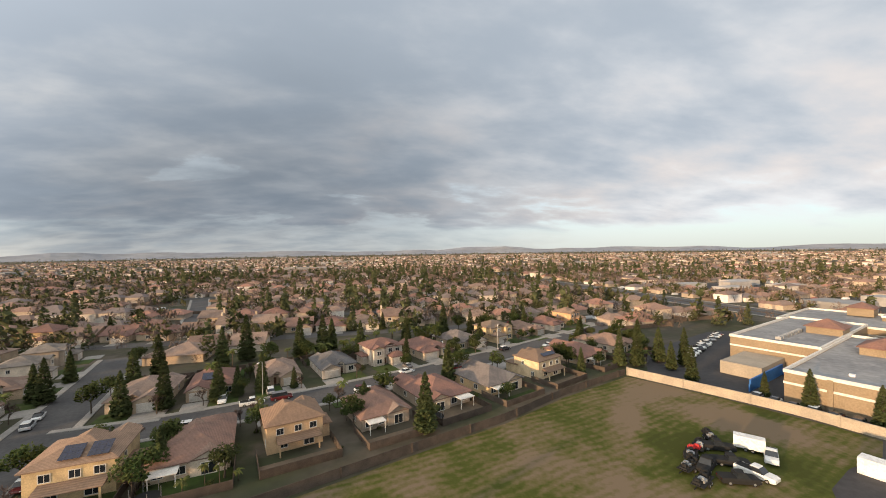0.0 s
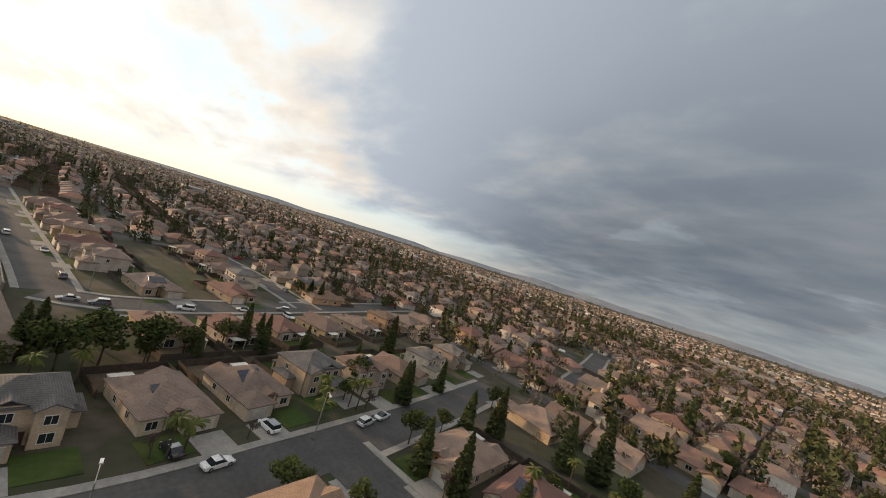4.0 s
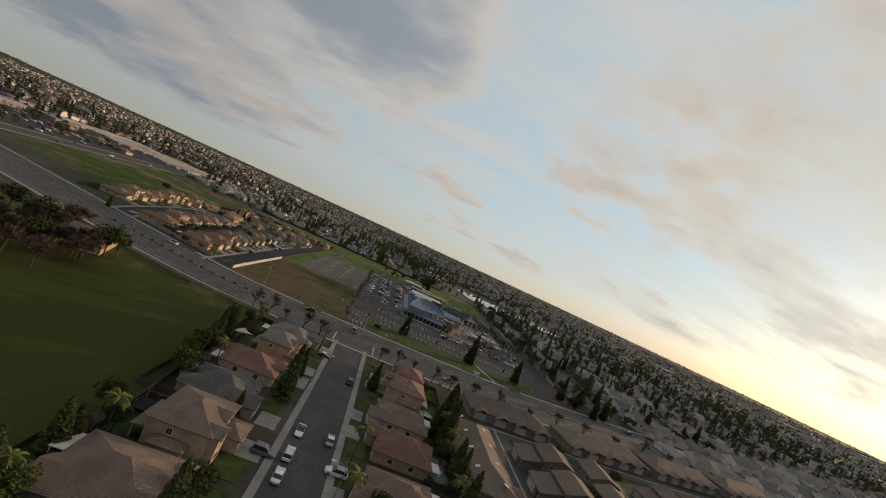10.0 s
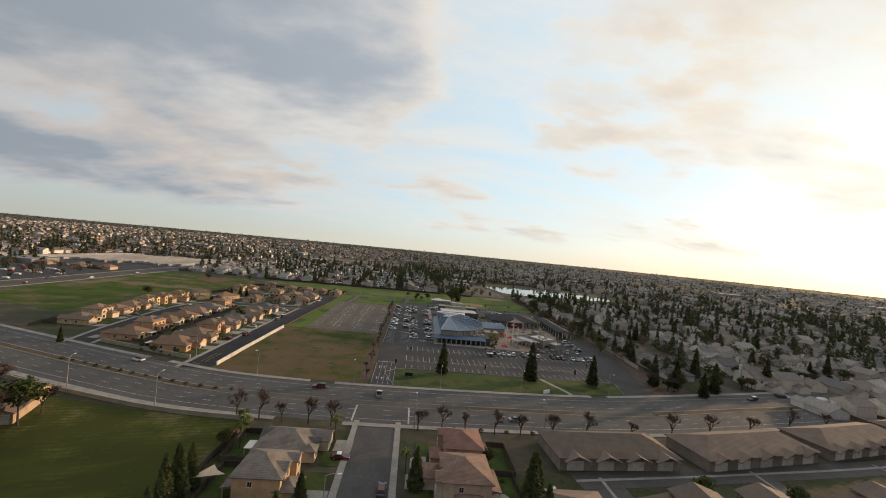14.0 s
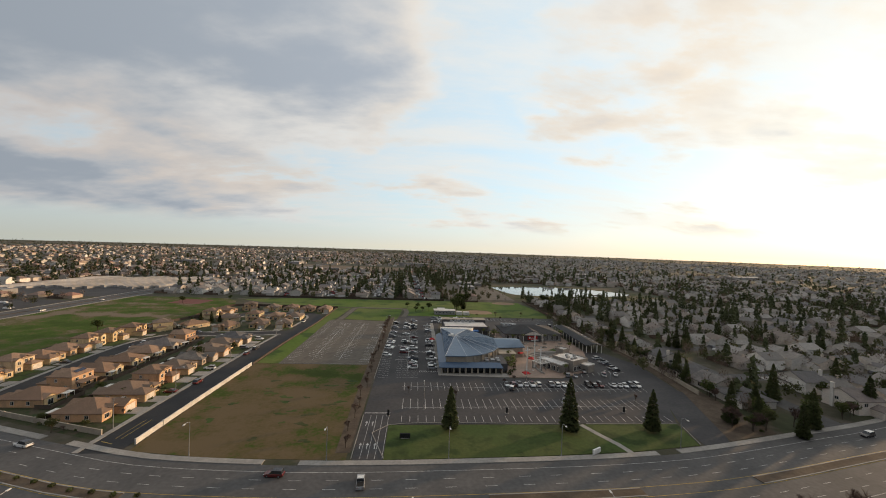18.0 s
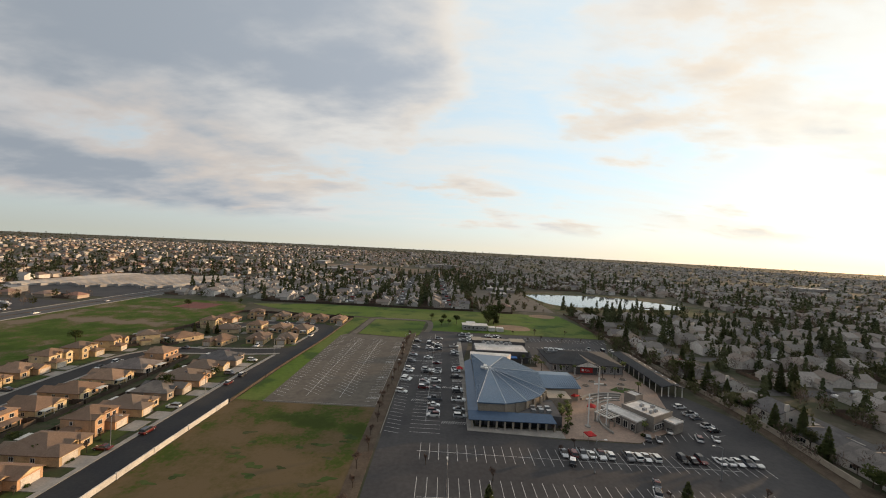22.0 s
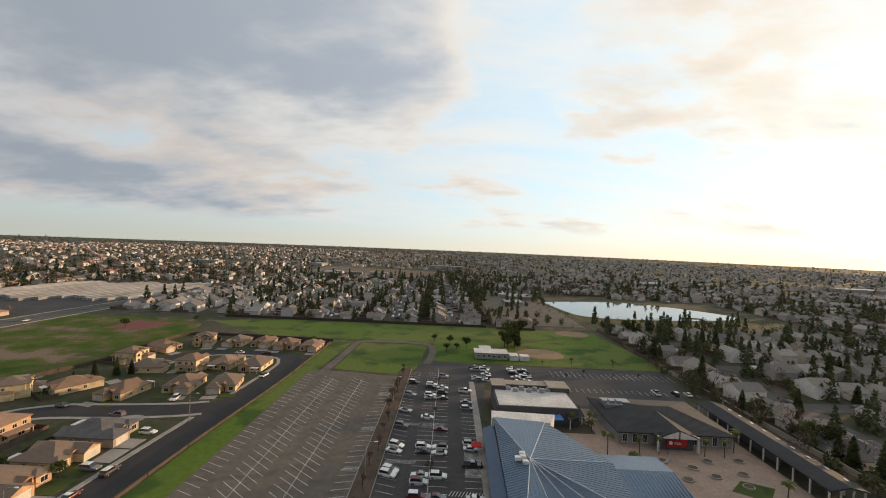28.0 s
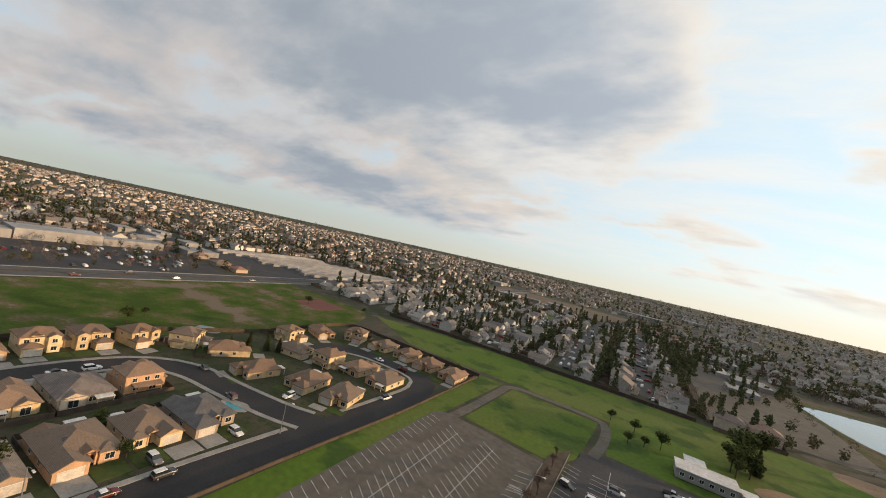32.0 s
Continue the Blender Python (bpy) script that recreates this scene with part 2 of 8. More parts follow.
ASPHALT = mat("worn_street_asphalt", (0.080, 0.077, 0.077), (0.104, 0.099, 0.097), 0.9, 0.12, 1.2, speck=0.2)
ASPHALT_NEW = mat("fresh_black_asphalt", (0.030, 0.030, 0.033), (0.040, 0.038, 0.038), 0.85, 0.10, 1.5)
ASPHALT_LOT = mat("dark_car_park_asphalt", (0.050, 0.049, 0.052), (0.068, 0.065, 0.066), 0.88, 0.06, 0.8, speck=0.3)
ASPHALT_OLD = mat("bleached_asphalt", (0.128, 0.112, 0.092), (0.146, 0.127, 0.104), 0.92, 0.05, 0.5, third=(0.116, 0.101, 0.084), speck=0.15)
ARTERIAL = mat("main_road_asphalt", (0.088, 0.086, 0.086), (0.112, 0.108, 0.106), 0.9, 0.07, 0.9)
CONCRETE = mat("pale_concrete", (0.345, 0.325, 0.295), (0.28, 0.265, 0.245), 0.9, 0.25, 2.0)
PLAZA = mat("tinted_plaza_concrete", (0.36, 0.265, 0.21), (0.30, 0.225, 0.18), 0.85, 0.15, 1.2)
PAINT = mat("white_road_paint", (0.52, 0.51, 0.49), (0.34, 0.335, 0.33), 0.8, 0.8, 4.0)
YELLOW = mat("yellow_road_paint", (0.50, 0.34, 0.06), (0.36, 0.26, 0.08), 0.8, 0.8, 4.0)
GROUND = mat("suburban_ground", (0.078, 0.068, 0.048), (0.048, 0.056, 0.026), 1.0, 0.03, 0.35, third=(0.105, 0.090, 0.068))
LAWN = mat("green_lawn", (0.048, 0.082, 0.016), (0.070, 0.090, 0.022), 1.0, 0.05, 0.9, bump=0.4, third=(0.032, 0.052, 0.011))
LAWN_BRIGHT = mat("lush_winter_grass", (0.086, 0.146, 0.014), (0.118, 0.150, 0.030), 1.0, 0.02, 0.6, bump=0.4, third=(0.045, 0.088, 0.012))
FIELD = mat("grassy_field", (0.038, 0.056, 0.012), (0.072, 0.070, 0.026), 1.0, 0.05, 0.9, bump=0.5, third=(0.098, 0.078, 0.046))
DIRT = mat("bare_dirt", (0.175, 0.130, 0.090), (0.135, 0.105, 0.072), 1.0, 0.10, 0.8, bump=0.4)
SAND = mat("tan_infield", (0.29, 0.20, 0.13), (0.25, 0.175, 0.115), 1.0, 0.1, 0.9)
MULCH = mat("brown_planting_bed", (0.085, 0.062, 0.045), (0.115, 0.088, 0.062), 1.0, 0.3, 2.0, bump=0.4)
STUCCO = mat("painted_stucco", (0.5, 0.4, 0.3), (0.30, 0.25, 0.20), 0.95, 0.5, 5.0, tints=[(0.515, 0.397, 0.280), (0.454, 0.338, 0.232), (0.567, 0.457, 0.338), (0.412, 0.328, 0.251), (0.535, 0.378, 0.212), (0.484, 0.417, 0.348), (0.598, 0.507, 0.405), (0.444, 0.318, 0.212)], spread=0.08)
STUCCO_WARM = mat("golden_stucco", (0.5, 0.4, 0.3), (0.34, 0.25, 0.16), 0.95, 0.5, 5.0, tints=[(0.567, 0.415, 0.243), (0.607, 0.455, 0.253), (0.506, 0.344, 0.202), (0.587, 0.465, 0.304), (0.547, 0.334, 0.193), (0.627, 0.506, 0.304)], spread=0.08)
STUCCO_GREY = mat("dull_condo_stucco", (0.30, 0.25, 0.21), (0.24, 0.20, 0.17), 0.95, 0.4, 4.0, spread=0.1)
TILE = mat("clay_roof_tiles", (0.2, 0.14, 0.1), (0.14, 0.10, 0.085), 0.85, 0.35, 3.0, tints=[(0.283, 0.190, 0.146), (0.315, 0.206, 0.156), (0.254, 0.188, 0.153), (0.291, 0.173, 0.132), (0.268, 0.206, 0.171), (0.230, 0.156, 0.125), (0.307, 0.219, 0.171), (0.261, 0.192, 0.156)], spread=0.12, wave=("Z", 3.0), bump=0.5)
TILE_TAN = mat("tan_roof_tiles", (0.2, 0.14, 0.1), (0.19, 0.13, 0.09), 0.85, 0.35, 3.0, tints=[(0.262, 0.172, 0.118), (0.232, 0.160, 0.116), (0.288, 0.184, 0.122), (0.250, 0.158, 0.106), (0.208, 0.158, 0.122), (0.300, 0.200, 0.138)], spread=0.1, wave=("Z", 3.0), bump=0.5)
TILE_RED = mat("red_clay_tiles", (0.250, 0.135, 0.105), (0.200, 0.115, 0.094), 0.85, 0.35, 3.0, spread=0.12, wave=("Z", 3.0), bump=0.5)
TILE_COND = mat("brown_condo_tiles", (0.220, 0.165, 0.132), (0.180, 0.138, 0.112), 0.85, 0.25, 3.0, spread=0.15, wave=("Z", 3.0), bump=0.5)
SHINGLE = mat("grey_shingles", (0.115, 0.108, 0.105), (0.085, 0.08, 0.08), 0.95, 0.4, 3.0, tints=[(0.18, 0.17, 0.163), (0.23, 0.21, 0.195), (0.15, 0.143, 0.143), (0.24, 0.205, 0.175), (0.20, 0.17, 0.155)], spread=0.15, wave=("Z", 2.3), bump=0.3)
TRIM = mat("white_trim_paint", (0.68, 0.65, 0.60), (0.58, 0.55, 0.50), 0.6, 1.0, 5.0)
GARAGE = mat("painted_garage_door", (0.55, 0.50, 0.44), (0.45, 0.41, 0.36), 0.6, 0.6, 4.0, spread=0.2)
GLASS = mat("dark_window_glass", (0.025, 0.03, 0.036), None, 0.08, bump=0.0, spec=0.6)
DOOR = mat("brown_front_door", (0.12, 0.06, 0.035), (0.09, 0.045, 0.03), 0.5, 1.0, 6.0)
WOOD = mat("weathered_fence_wood", (0.105, 0.080, 0.062), (0.078, 0.060, 0.048), 0.95, 0.5, 6.0, spread=0.2)
SOLAR = mat("blue_black_solar_cells", (0.012, 0.016, 0.038), (0.018, 0.024, 0.055), 0.15, 2.0, 3.0, 0.0, spec=0.6)
METAL = mat("brushed_grey_metal", (0.42, 0.43, 0.44), (0.33, 0.34, 0.35), 0.45, 1.0, 4.0, metal=0.6)
WHITE = mat("white_enamel", (0.74, 0.74, 0.72), (0.62, 0.61, 0.59), 0.5, 0.6, 3.0)
ROOF_WHITE = mat("white_membrane_roof", (0.62, 0.60, 0.57), (0.48, 0.46, 0.43), 0.8, 0.12, 1.0, third=(0.54, 0.52, 0.50))
GREY_WALL = mat("dark_grey_stucco", (0.115, 0.112, 0.115), (0.095, 0.093, 0.096), 0.9, 0.3, 3.0)
TAN_WALL = mat("tan_stucco_hall", (0.40, 0.35, 0.28), (0.34, 0.30, 0.245), 0.95, 0.2, 3.0)
BLUE_ROOF = mat("blue_standing_seam_metal", (0.105, 0.165, 0.245), (0.130, 0.185, 0.260), 0.42, 0.10, 1.5, 0.05, metal=0.25, spec=0.5)
BLUE_DARK = mat("deep_blue_metal", (0.045, 0.085, 0.155), (0.055, 0.10, 0.175), 0.45, 0.15, 1.5, 0.05, metal=0.25, spec=0.5)
BLUE_BRIGHT = mat("bright_blue_paint", (0.03, 0.13, 0.38), (0.035, 0.15, 0.42), 0.5, 0.3, 2.0)
SLATE = mat("charcoal_roof", (0.038, 0.039, 0.043), (0.050, 0.050, 0.053), 0.85, 0.2, 2.0, wave=("Z", 2.3), bump=0.3)
RED = mat("red_canvas", (0.48, 0.035, 0.035), (0.40, 0.03, 0.03), 0.8, 0.6, 4.0)
TYRE = mat("black_rubber", (0.018, 0.018, 0.018), None, 0.9, bump=0.1)
CARPAINT = mat("car_paint", (0.5, 0.5, 0.5), None, 0.25, bump=0.0, spec=0.6, tints=[(0.72, 0.72, 0.71), (0.74, 0.74, 0.73), (0.05, 0.05, 0.055), (0.33, 0.34, 0.35), (0.70, 0.70, 0.69), (0.022, 0.022, 0.025), (0.48, 0.49, 0.50), (0.10, 0.11, 0.13), (0.12, 0.018, 0.018), (0.64, 0.63, 0.60), (0.17, 0.17, 0.18)])
TRUCKPAINT = mat("white_truck_paint", (0.70, 0.70, 0.68), (0.62, 0.62, 0.60), 0.3, 0.8, 2.0, 0.0, spec=0.5)
LAMP_RED = mat("red_tail_lens", (0.30, 0.01, 0.01), None, 0.2, bump=0.0)
LAMP_CLEAR = mat("clear_headlamp", (0.6, 0.6, 0.58), None, 0.1, bump=0.0)
WATER = mat("still_lake_water", (0.045, 0.055, 0.055), (0.055, 0.062, 0.058), 0.06, 0.02, 0.6, 0.04, spec=0.9)
POOL = mat("turquoise_pool_water", (0.06, 0.30, 0.34), (0.07, 0.34, 0.38), 0.08, 0.6, 2.0, 0.05, spec=0.6)
BARK = mat("grey_brown_bark", (0.095, 0.072, 0.055), (0.07, 0.055, 0.042), 1.0, 1.2, 6.0, 0.5)
TWIG = mat("bare_reddish_twigs", (0.135, 0.092, 0.072), (0.11, 0.08, 0.068), 1.0, 0.4, 4.0, spread=0.25)
NEEDLE = mat("dark_conifer_needles", (0.066, 0.084, 0.030), (0.092, 0.104, 0.040), 1.0, 0.5, 3.0, 0.0, spread=0.25, spec=0.15)
LEAF = mat("evergreen_leaves", (0.050, 0.072, 0.020), (0.080, 0.092, 0.028), 1.0, 0.4, 3.0, 0.0, spread=0.3, spec=0.15)
LEAF_OLIVE = mat("olive_leaves", (0.082, 0.092, 0.030), (0.060, 0.070, 0.026), 1.0, 0.4, 3.0, 0.0, spread=0.3, spec=0.15)
PALM = mat("palm_fronds", (0.085, 0.110, 0.026), (0.120, 0.125, 0.036), 0.8, 0.6, 3.0, 0.0, spread=0.2, spec=0.2)
# far tree colours are paler and greyer than near ones, in place of haze
FAR_NEEDLE = mat("haze_lightened_conifers", (0.078, 0.092, 0.044), (0.104, 0.114, 0.058), 1.0, 0.03, 0.4, 0.0, spread=0.0, spec=0.1, third=(0.058, 0.072, 0.036))
FAR_LEAF = mat("haze_lightened_foliage", (0.084, 0.090, 0.040), (0.116, 0.112, 0.054), 1.0, 0.03, 0.4, 0.0, spec=0.1, third=(0.070, 0.074, 0.036))
FAR_TWIG = mat("haze_lightened_bare_trees", (0.160, 0.122, 0.098), (0.200, 0.152, 0.122), 1.0, 0.03, 0.4, 0.0, spec=0.1, third=(0.132, 0.104, 0.090))
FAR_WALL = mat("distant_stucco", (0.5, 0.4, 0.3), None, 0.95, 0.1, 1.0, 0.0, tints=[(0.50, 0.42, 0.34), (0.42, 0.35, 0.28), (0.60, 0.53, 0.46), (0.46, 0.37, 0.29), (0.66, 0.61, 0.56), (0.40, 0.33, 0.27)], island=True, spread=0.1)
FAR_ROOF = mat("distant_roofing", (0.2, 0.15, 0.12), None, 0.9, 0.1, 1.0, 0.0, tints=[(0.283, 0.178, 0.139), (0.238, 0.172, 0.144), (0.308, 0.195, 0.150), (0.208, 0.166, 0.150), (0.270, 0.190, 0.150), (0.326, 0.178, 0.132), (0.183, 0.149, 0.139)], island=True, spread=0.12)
# grey roofs and pale walls brightened in their colour for the haze glare sunward
FAR_SHINGLE = mat("haze_lightened_shingles", (0.2, 0.19, 0.18), None, 0.9, 0.1, 1.0, 0.0, tints=[(0.23, 0.215, 0.20), (0.18, 0.17, 0.168), (0.27, 0.245, 0.22), (0.23, 0.195, 0.17), (0.30, 0.28, 0.26)], island=True, spread=0.15)
FAR_PALE = mat("haze_lightened_siding", (0.6, 0.57, 0.52), None, 0.9, 0.1, 1.0, 0.0, tints=[(0.56, 0.53, 0.49), (0.44, 0.40, 0.36), (0.66, 0.63, 0.59), (0.50, 0.44, 0.38)], island=True, spread=0.1)
PALE = mat("pale_painted_siding", (0.6, 0.57, 0.52), (0.5, 0.47, 0.43), 0.9, 0.4, 4.0, tints=[(0.62, 0.59, 0.54), (0.52, 0.48, 0.43), (0.66, 0.64, 0.60), (0.56, 0.50, 0.44)], spread=0.1)
FAR_FENCE = mat("distant_board_fences", (0.16, 0.115, 0.085), (0.12, 0.09, 0.07), 0.95, 0.1, 1.0, 0.0, island=True, spread=0.25)
FAR_CAR = mat("distant_car_paint", (0.5, 0.5, 0.5), None, 0.4, bump=0.0, tints=[(0.70, 0.70, 0.69), (0.05, 0.05, 0.055), (0.45, 0.46, 0.47), (0.72, 0.72, 0.71), (0.15, 0.15, 0.16), (0.25, 0.03, 0.03)], island=True)
FAR_WHITE = mat("distant_white_roofs", (0.40, 0.385, 0.37), (0.30, 0.29, 0.28), 0.8, 0.02, 0.2, 0.0, island=True, spread=0.15)
# pale blue-grey carries the haze over the hills
HILL = mat("haze_tinted_hills", (0.24, 0.26, 0.30), (0.29, 0.30, 0.32), 1.0, 0.002, 0.01, 0.0)


def soil(name, green, dry, bare, spots, level=0.5, rows=None):
    """Rough ground: grass, thin dry grass and bare earth that shows through in patches; spots: (x, y, long, wide, turn, amount) of bare (or, below zero, lush) places."""
    m = bpy.data.materials.new(name)
    m.use_nodes = True
    nt = m.node_tree
    p = nt.nodes["Principled BSDF"]
    p.inputs["Roughness"].default_value = 1.0
    p.inputs["Specular IOR Level"].default_value = 0.15
    pos = nt.nodes.new("ShaderNodeNewGeometry").outputs["Position"]

    def node(kind, op, *ins):
        n = nt.nodes.new(kind)
        n.operation = op
        for i, v in enumerate(ins):
            if isinstance(v, bpy.types.NodeSocket):
                nt.links.new(v, n.inputs[i])
            else:
                n.inputs[i].default_value = v
        return n.outputs["Value"] if op == "DOT_PRODUCT" else n.outputs[0]

    def grain(sc, det, vec=pos):
        n = nt.nodes.new("ShaderNodeTexNoise")
        nt.links.new(vec, n.inputs["Vector"])
        n.inputs["Scale"].default_value, n.inputs["Detail"].default_value, n.inputs["Roughness"].default_value = sc, det, 0.62
        return n

    wob = node("ShaderNodeVectorMath", "SCALE", grain(0.09, 4.0).outputs[1])
    wob.node.inputs["Scale"].default_value = 16.0
    where = node("ShaderNodeVectorMath", "ADD", pos, wob)
    field = node("ShaderNodeMath", "MULTIPLY_ADD", grain(0.06, 10.0).outputs[0], 1.5, level - 0.75)
    for x, y, long, wide, turn, amount in spots:
        ca, sa = math.cos(radians(turn)), math.sin(radians(turn))
        d = node("ShaderNodeVectorMath", "SUBTRACT", where, (x + 8, y + 8, 8))
        a = node("ShaderNodeVectorMath", "DOT_PRODUCT", d, (ca / long, sa / long, 0))
        c = node("ShaderNodeVectorMath", "DOT_PRODUCT", d, (-sa / wide, ca / wide, 0))
        q = node("ShaderNodeMath", "ADD", node("ShaderNodeMath", "MULTIPLY", a, a), node("ShaderNodeMath", "MULTIPLY", c, c))
        e = node("ShaderNodeMath", "EXPONENT", node("ShaderNodeMath", "MULTIPLY", q, -1.0))
        field = node("ShaderNodeMath", "ADD", field, node("ShaderNodeMath", "MULTIPLY", e, amount))
    if rows is not None:
        ca, sa = math.cos(radians(rows)), math.sin(radians(rows))
        across = node("ShaderNodeVectorMath", "DOT_PRODUCT", pos, (-sa, ca, 0))
        bent = node("ShaderNodeMath", "ADD", across, node("ShaderNodeMath", "MULTIPLY", grain(0.06, 2.0).outputs[0], 5.0))
        wavy = node("ShaderNodeMath", "SINE", node("ShaderNodeMath", "MULTIPLY", bent, 3.6))
        field = node("ShaderNodeMath", "ADD", field, node("ShaderNodeMath", "MULTIPLY", wavy, node("ShaderNodeMath", "MULTIPLY", grain(0.12, 3.0).outputs[0], 0.10)))
    field = node("ShaderNodeMath", "ADD", field, node("ShaderNodeMath", "MULTIPLY", node("ShaderNodeMath", "SUBTRACT", grain(0.8, 8.0).outputs[0], 0.5), 0.55))
    ramp = nt.nodes.new("ShaderNodeValToRGB")
    nt.links.new(field, ramp.inputs[0])
    while len(ramp.color_ramp.elements) < 4:
        ramp.color_ramp.elements.new(0.5)
    green, dry, bare = tuned(green), tuned(dry), tuned(bare)
    dark = tuple(v * 0.72 for v in green)
    for el, (at_, c) in zip(ramp.color_ramp.elements, ((0.30, dark), (0.46, green), (0.58, dry), (0.74, bare))):
        el.position, el.color = at_, (*c, 1)
    nt.links.new(ramp.outputs[0], p.inputs["Base Color"])
    bump = nt.nodes.new("ShaderNodeBump")
    bump.inputs["Strength"].default_value, bump.inputs["Distance"].default_value = 0.5, 0.08
    nt.links.new(grain(2.2, 5.0).outputs[0], bump.inputs["Height"])
    nt.links.new(bump.outputs[0], p.inputs["Normal"])
    return m


START_FIELD = soil("vacant_field_soil", (0.078, 0.090, 0.018), (0.135, 0.116, 0.046), (0.200, 0.148, 0.096), [
    (-84, -78, 11, 6, 20, 0.40), (-70, -68, 10, 4, 40, 0.30), (-63, -60, 4, 9, -40, 0.26), (-53, -48, 4, 8, -30, 0.24), (-91, -56, 5, 9, 20, 0.34), (-84, -64, 9, 3.5, -50, 0.22),
    (-68, -47, 8, 6, 30, -0.34), (-96, -74, 3, 12, 20, -0.24), (-36, -59, 26, 5, 18, 0.10), (-20, 60, 70, 55, 0, -0.36)], 0.52, 14)
PASTURE = soil("pasture_soil", (0.066, 0.110, 0.013), (0.112, 0.102, 0.036), (0.200, 0.155, 0.110), [
    (-155, 344, 48, 6, -3, 0.42), (-200, 340, 7, 30, 0, 0.30), (-178, 395, 22, 5, 0, 0.26), (-140, 405, 14, 5, 20, 0.24), (-150, 300, 40, 40, 0, -0.08)], 0.50)
DRY_LOT = soil("dry_lot_soil", (0.060, 0.085, 0.016), (0.112, 0.086, 0.038), (0.140, 0.102, 0.056), [
    (17, 219, 18, 5, -8, -0.40), (35, 200, 3, 22, 0, -0.16), (8, 180, 28, 30, 0, 0.14)], 0.58)


# ---------- mesh helpers ----------
class Build:
    """Collects corners and faces of one mesh."""

    def __init__(self):
        self.v, self.f, self.m = [], [], []

    def face(self, pts, m=0):
        n = len(self.v)
        self.v += [tuple(p) for p in pts]
        self.f.append(tuple(range(n, n + len(pts))))
        self.m.append(m)

    def box(self, x0, x1, y0, y1, z0, z1, m=0, at=None):
        n = len(self.v)
        c = [(x0, y0, z0), (x1, y0, z0), (x1, y1, z0), (x0, y1, z0), (x0, y0, z1), (x1, y0, z1), (x1, y1, z1), (x0, y1, z1)]
        if at is not None:
            c = [tuple(at @ Vector(p)) for p in c]
        self.v += c
        for q in ((3, 2, 1, 0), (4, 5, 6, 7), (0, 1, 5, 4), (1, 2, 6, 5), (2, 3, 7, 6), (3, 0, 4, 7)):
            self.f.append(tuple(n + i for i in q))
            self.m.append(m)

    def prism(self, poly, z0, z1, m=0, top=None):
        """poly: counter-clockwise corners in plan; z1 may be a list, one height a corner."""
        n, k = len(self.v), len(poly)
        zs = z1 if isinstance(z1, (list, tuple)) else [z1] * k
        self.v += [(p[0], p[1], z0) for p in poly] + [(p[0], p[1], z) for p, z in zip(poly, zs)]
        for i in range(k):
            j = (i + 1) % k
            self.f.append((n + i, n + j, n + k + j, n + k + i))
            self.m.append(m)
        self.f.append(tuple(n + k + i for i in range(k)))
        self.m.append(m if top is None else top)
        self.f.append(tuple(n + k - 1 - i for i in range(k)))
        self.m.append(m)

    def cyl(self, a, b, r0, r1=None, sides=8, m=0, caps=True):
        a, b = Vector(a), Vector(b)
        r1 = r0 if r1 is None else r1
        d = (b - a).normalized()
        s = d.cross(Vector((0, 0, 1)) if abs(d.z) < 0.9 else Vector((1, 0, 0))).normalized()
        t = d.cross(s)
        n = len(self.v)
        for c, r in ((a, r0), (b, r1)):
            for i in range(sides):
                an = math.tau * i / sides
                self.v.append(tuple(c + (s * math.cos(an) + t * math.sin(an)) * r))
        for i in range(sides):
            j = (i + 1) % sides
            self.f.append((n + i, n + sides + i, n + sides + j, n + j))
            self.m.append(m)
        if caps:
            self.f.append(tuple(n + i for i in range(sides)))
            self.f.append(tuple(n + 2 * sides - 1 - i for i in range(sides)))
            self.m += [m, m]

    def hip(self, x0, x1, y0, y1, z, pitch, over=0.5, thick=0.2, m=0):
        """A hipped roof over a rectangle of walls, with a closed underside and a fascia."""
        x0, x1, y0, y1 = x0 - over, x1 + over, y0 - over, y1 + over
        z -= over * pitch * 0.5
        w, d = x1 - x0, y1 - y0
        h = min(w, d) / 2
        if w >= d:
            r0, r1 = (x0 + h, (y0 + y1) / 2), (x1 - h, (y0 + y1) / 2)
        else:
            r0, r1 = ((x0 + x1) / 2, y0 + h), ((x0 + x1) / 2, y1 - h)
        zt, zr = z + thick, z + thick + h * pitch
        n = len(self.v)
        self.v += [(x0, y0, z), (x1, y0, z), (x1, y1, z), (x0, y1, z), (x0, y0, zt), (x1, y0, zt), (x1, y1, zt), (x0, y1, zt), (*r0, zr), (*r1, zr)]
        fs = [(3, 2, 1, 0), (0, 1, 5, 4), (1, 2, 6, 5), (2, 3, 7, 6), (3, 0, 4, 7)]
        if w >= d:
            fs += [(4, 5, 9, 8), (5, 6, 9), (6, 7, 8, 9), (7, 4, 8)]
        else:
            fs += [(4, 5, 8), (5, 6, 9, 8), (6, 7, 9), (7, 4, 8, 9)]
        for q in fs:
            self.f.append(tuple(n + i for i in q))
            self.m.append(m)
        return zr

    def gable(self, x0, x1, y0, y1, z, pitch, over=0.5, thick=0.2, axis="x", m=0):
        """A gabled roof whose ridge runs along axis."""
        if axis == "x":
            yc, h = (y0 + y1) / 2, ((y1 - y0) / 2 + over) * pitch
            prof = [(y0 - over, z - over * pitch), (yc, z - over * pitch + h), (y1 + over, z - over * pitch)]
            a, b = x0 - over, x1 + over
            put = lambda s, u, w: (s, u, w)
        else:
            xc, h = (x0 + x1) / 2, ((x1 - x0) / 2 + over) * pitch
            prof = [(x0 - over, z - over * pitch), (xc, z - over * pitch + h), (x1 + over, z - over * pitch)]
            a, b = y0 - over, y1 + over
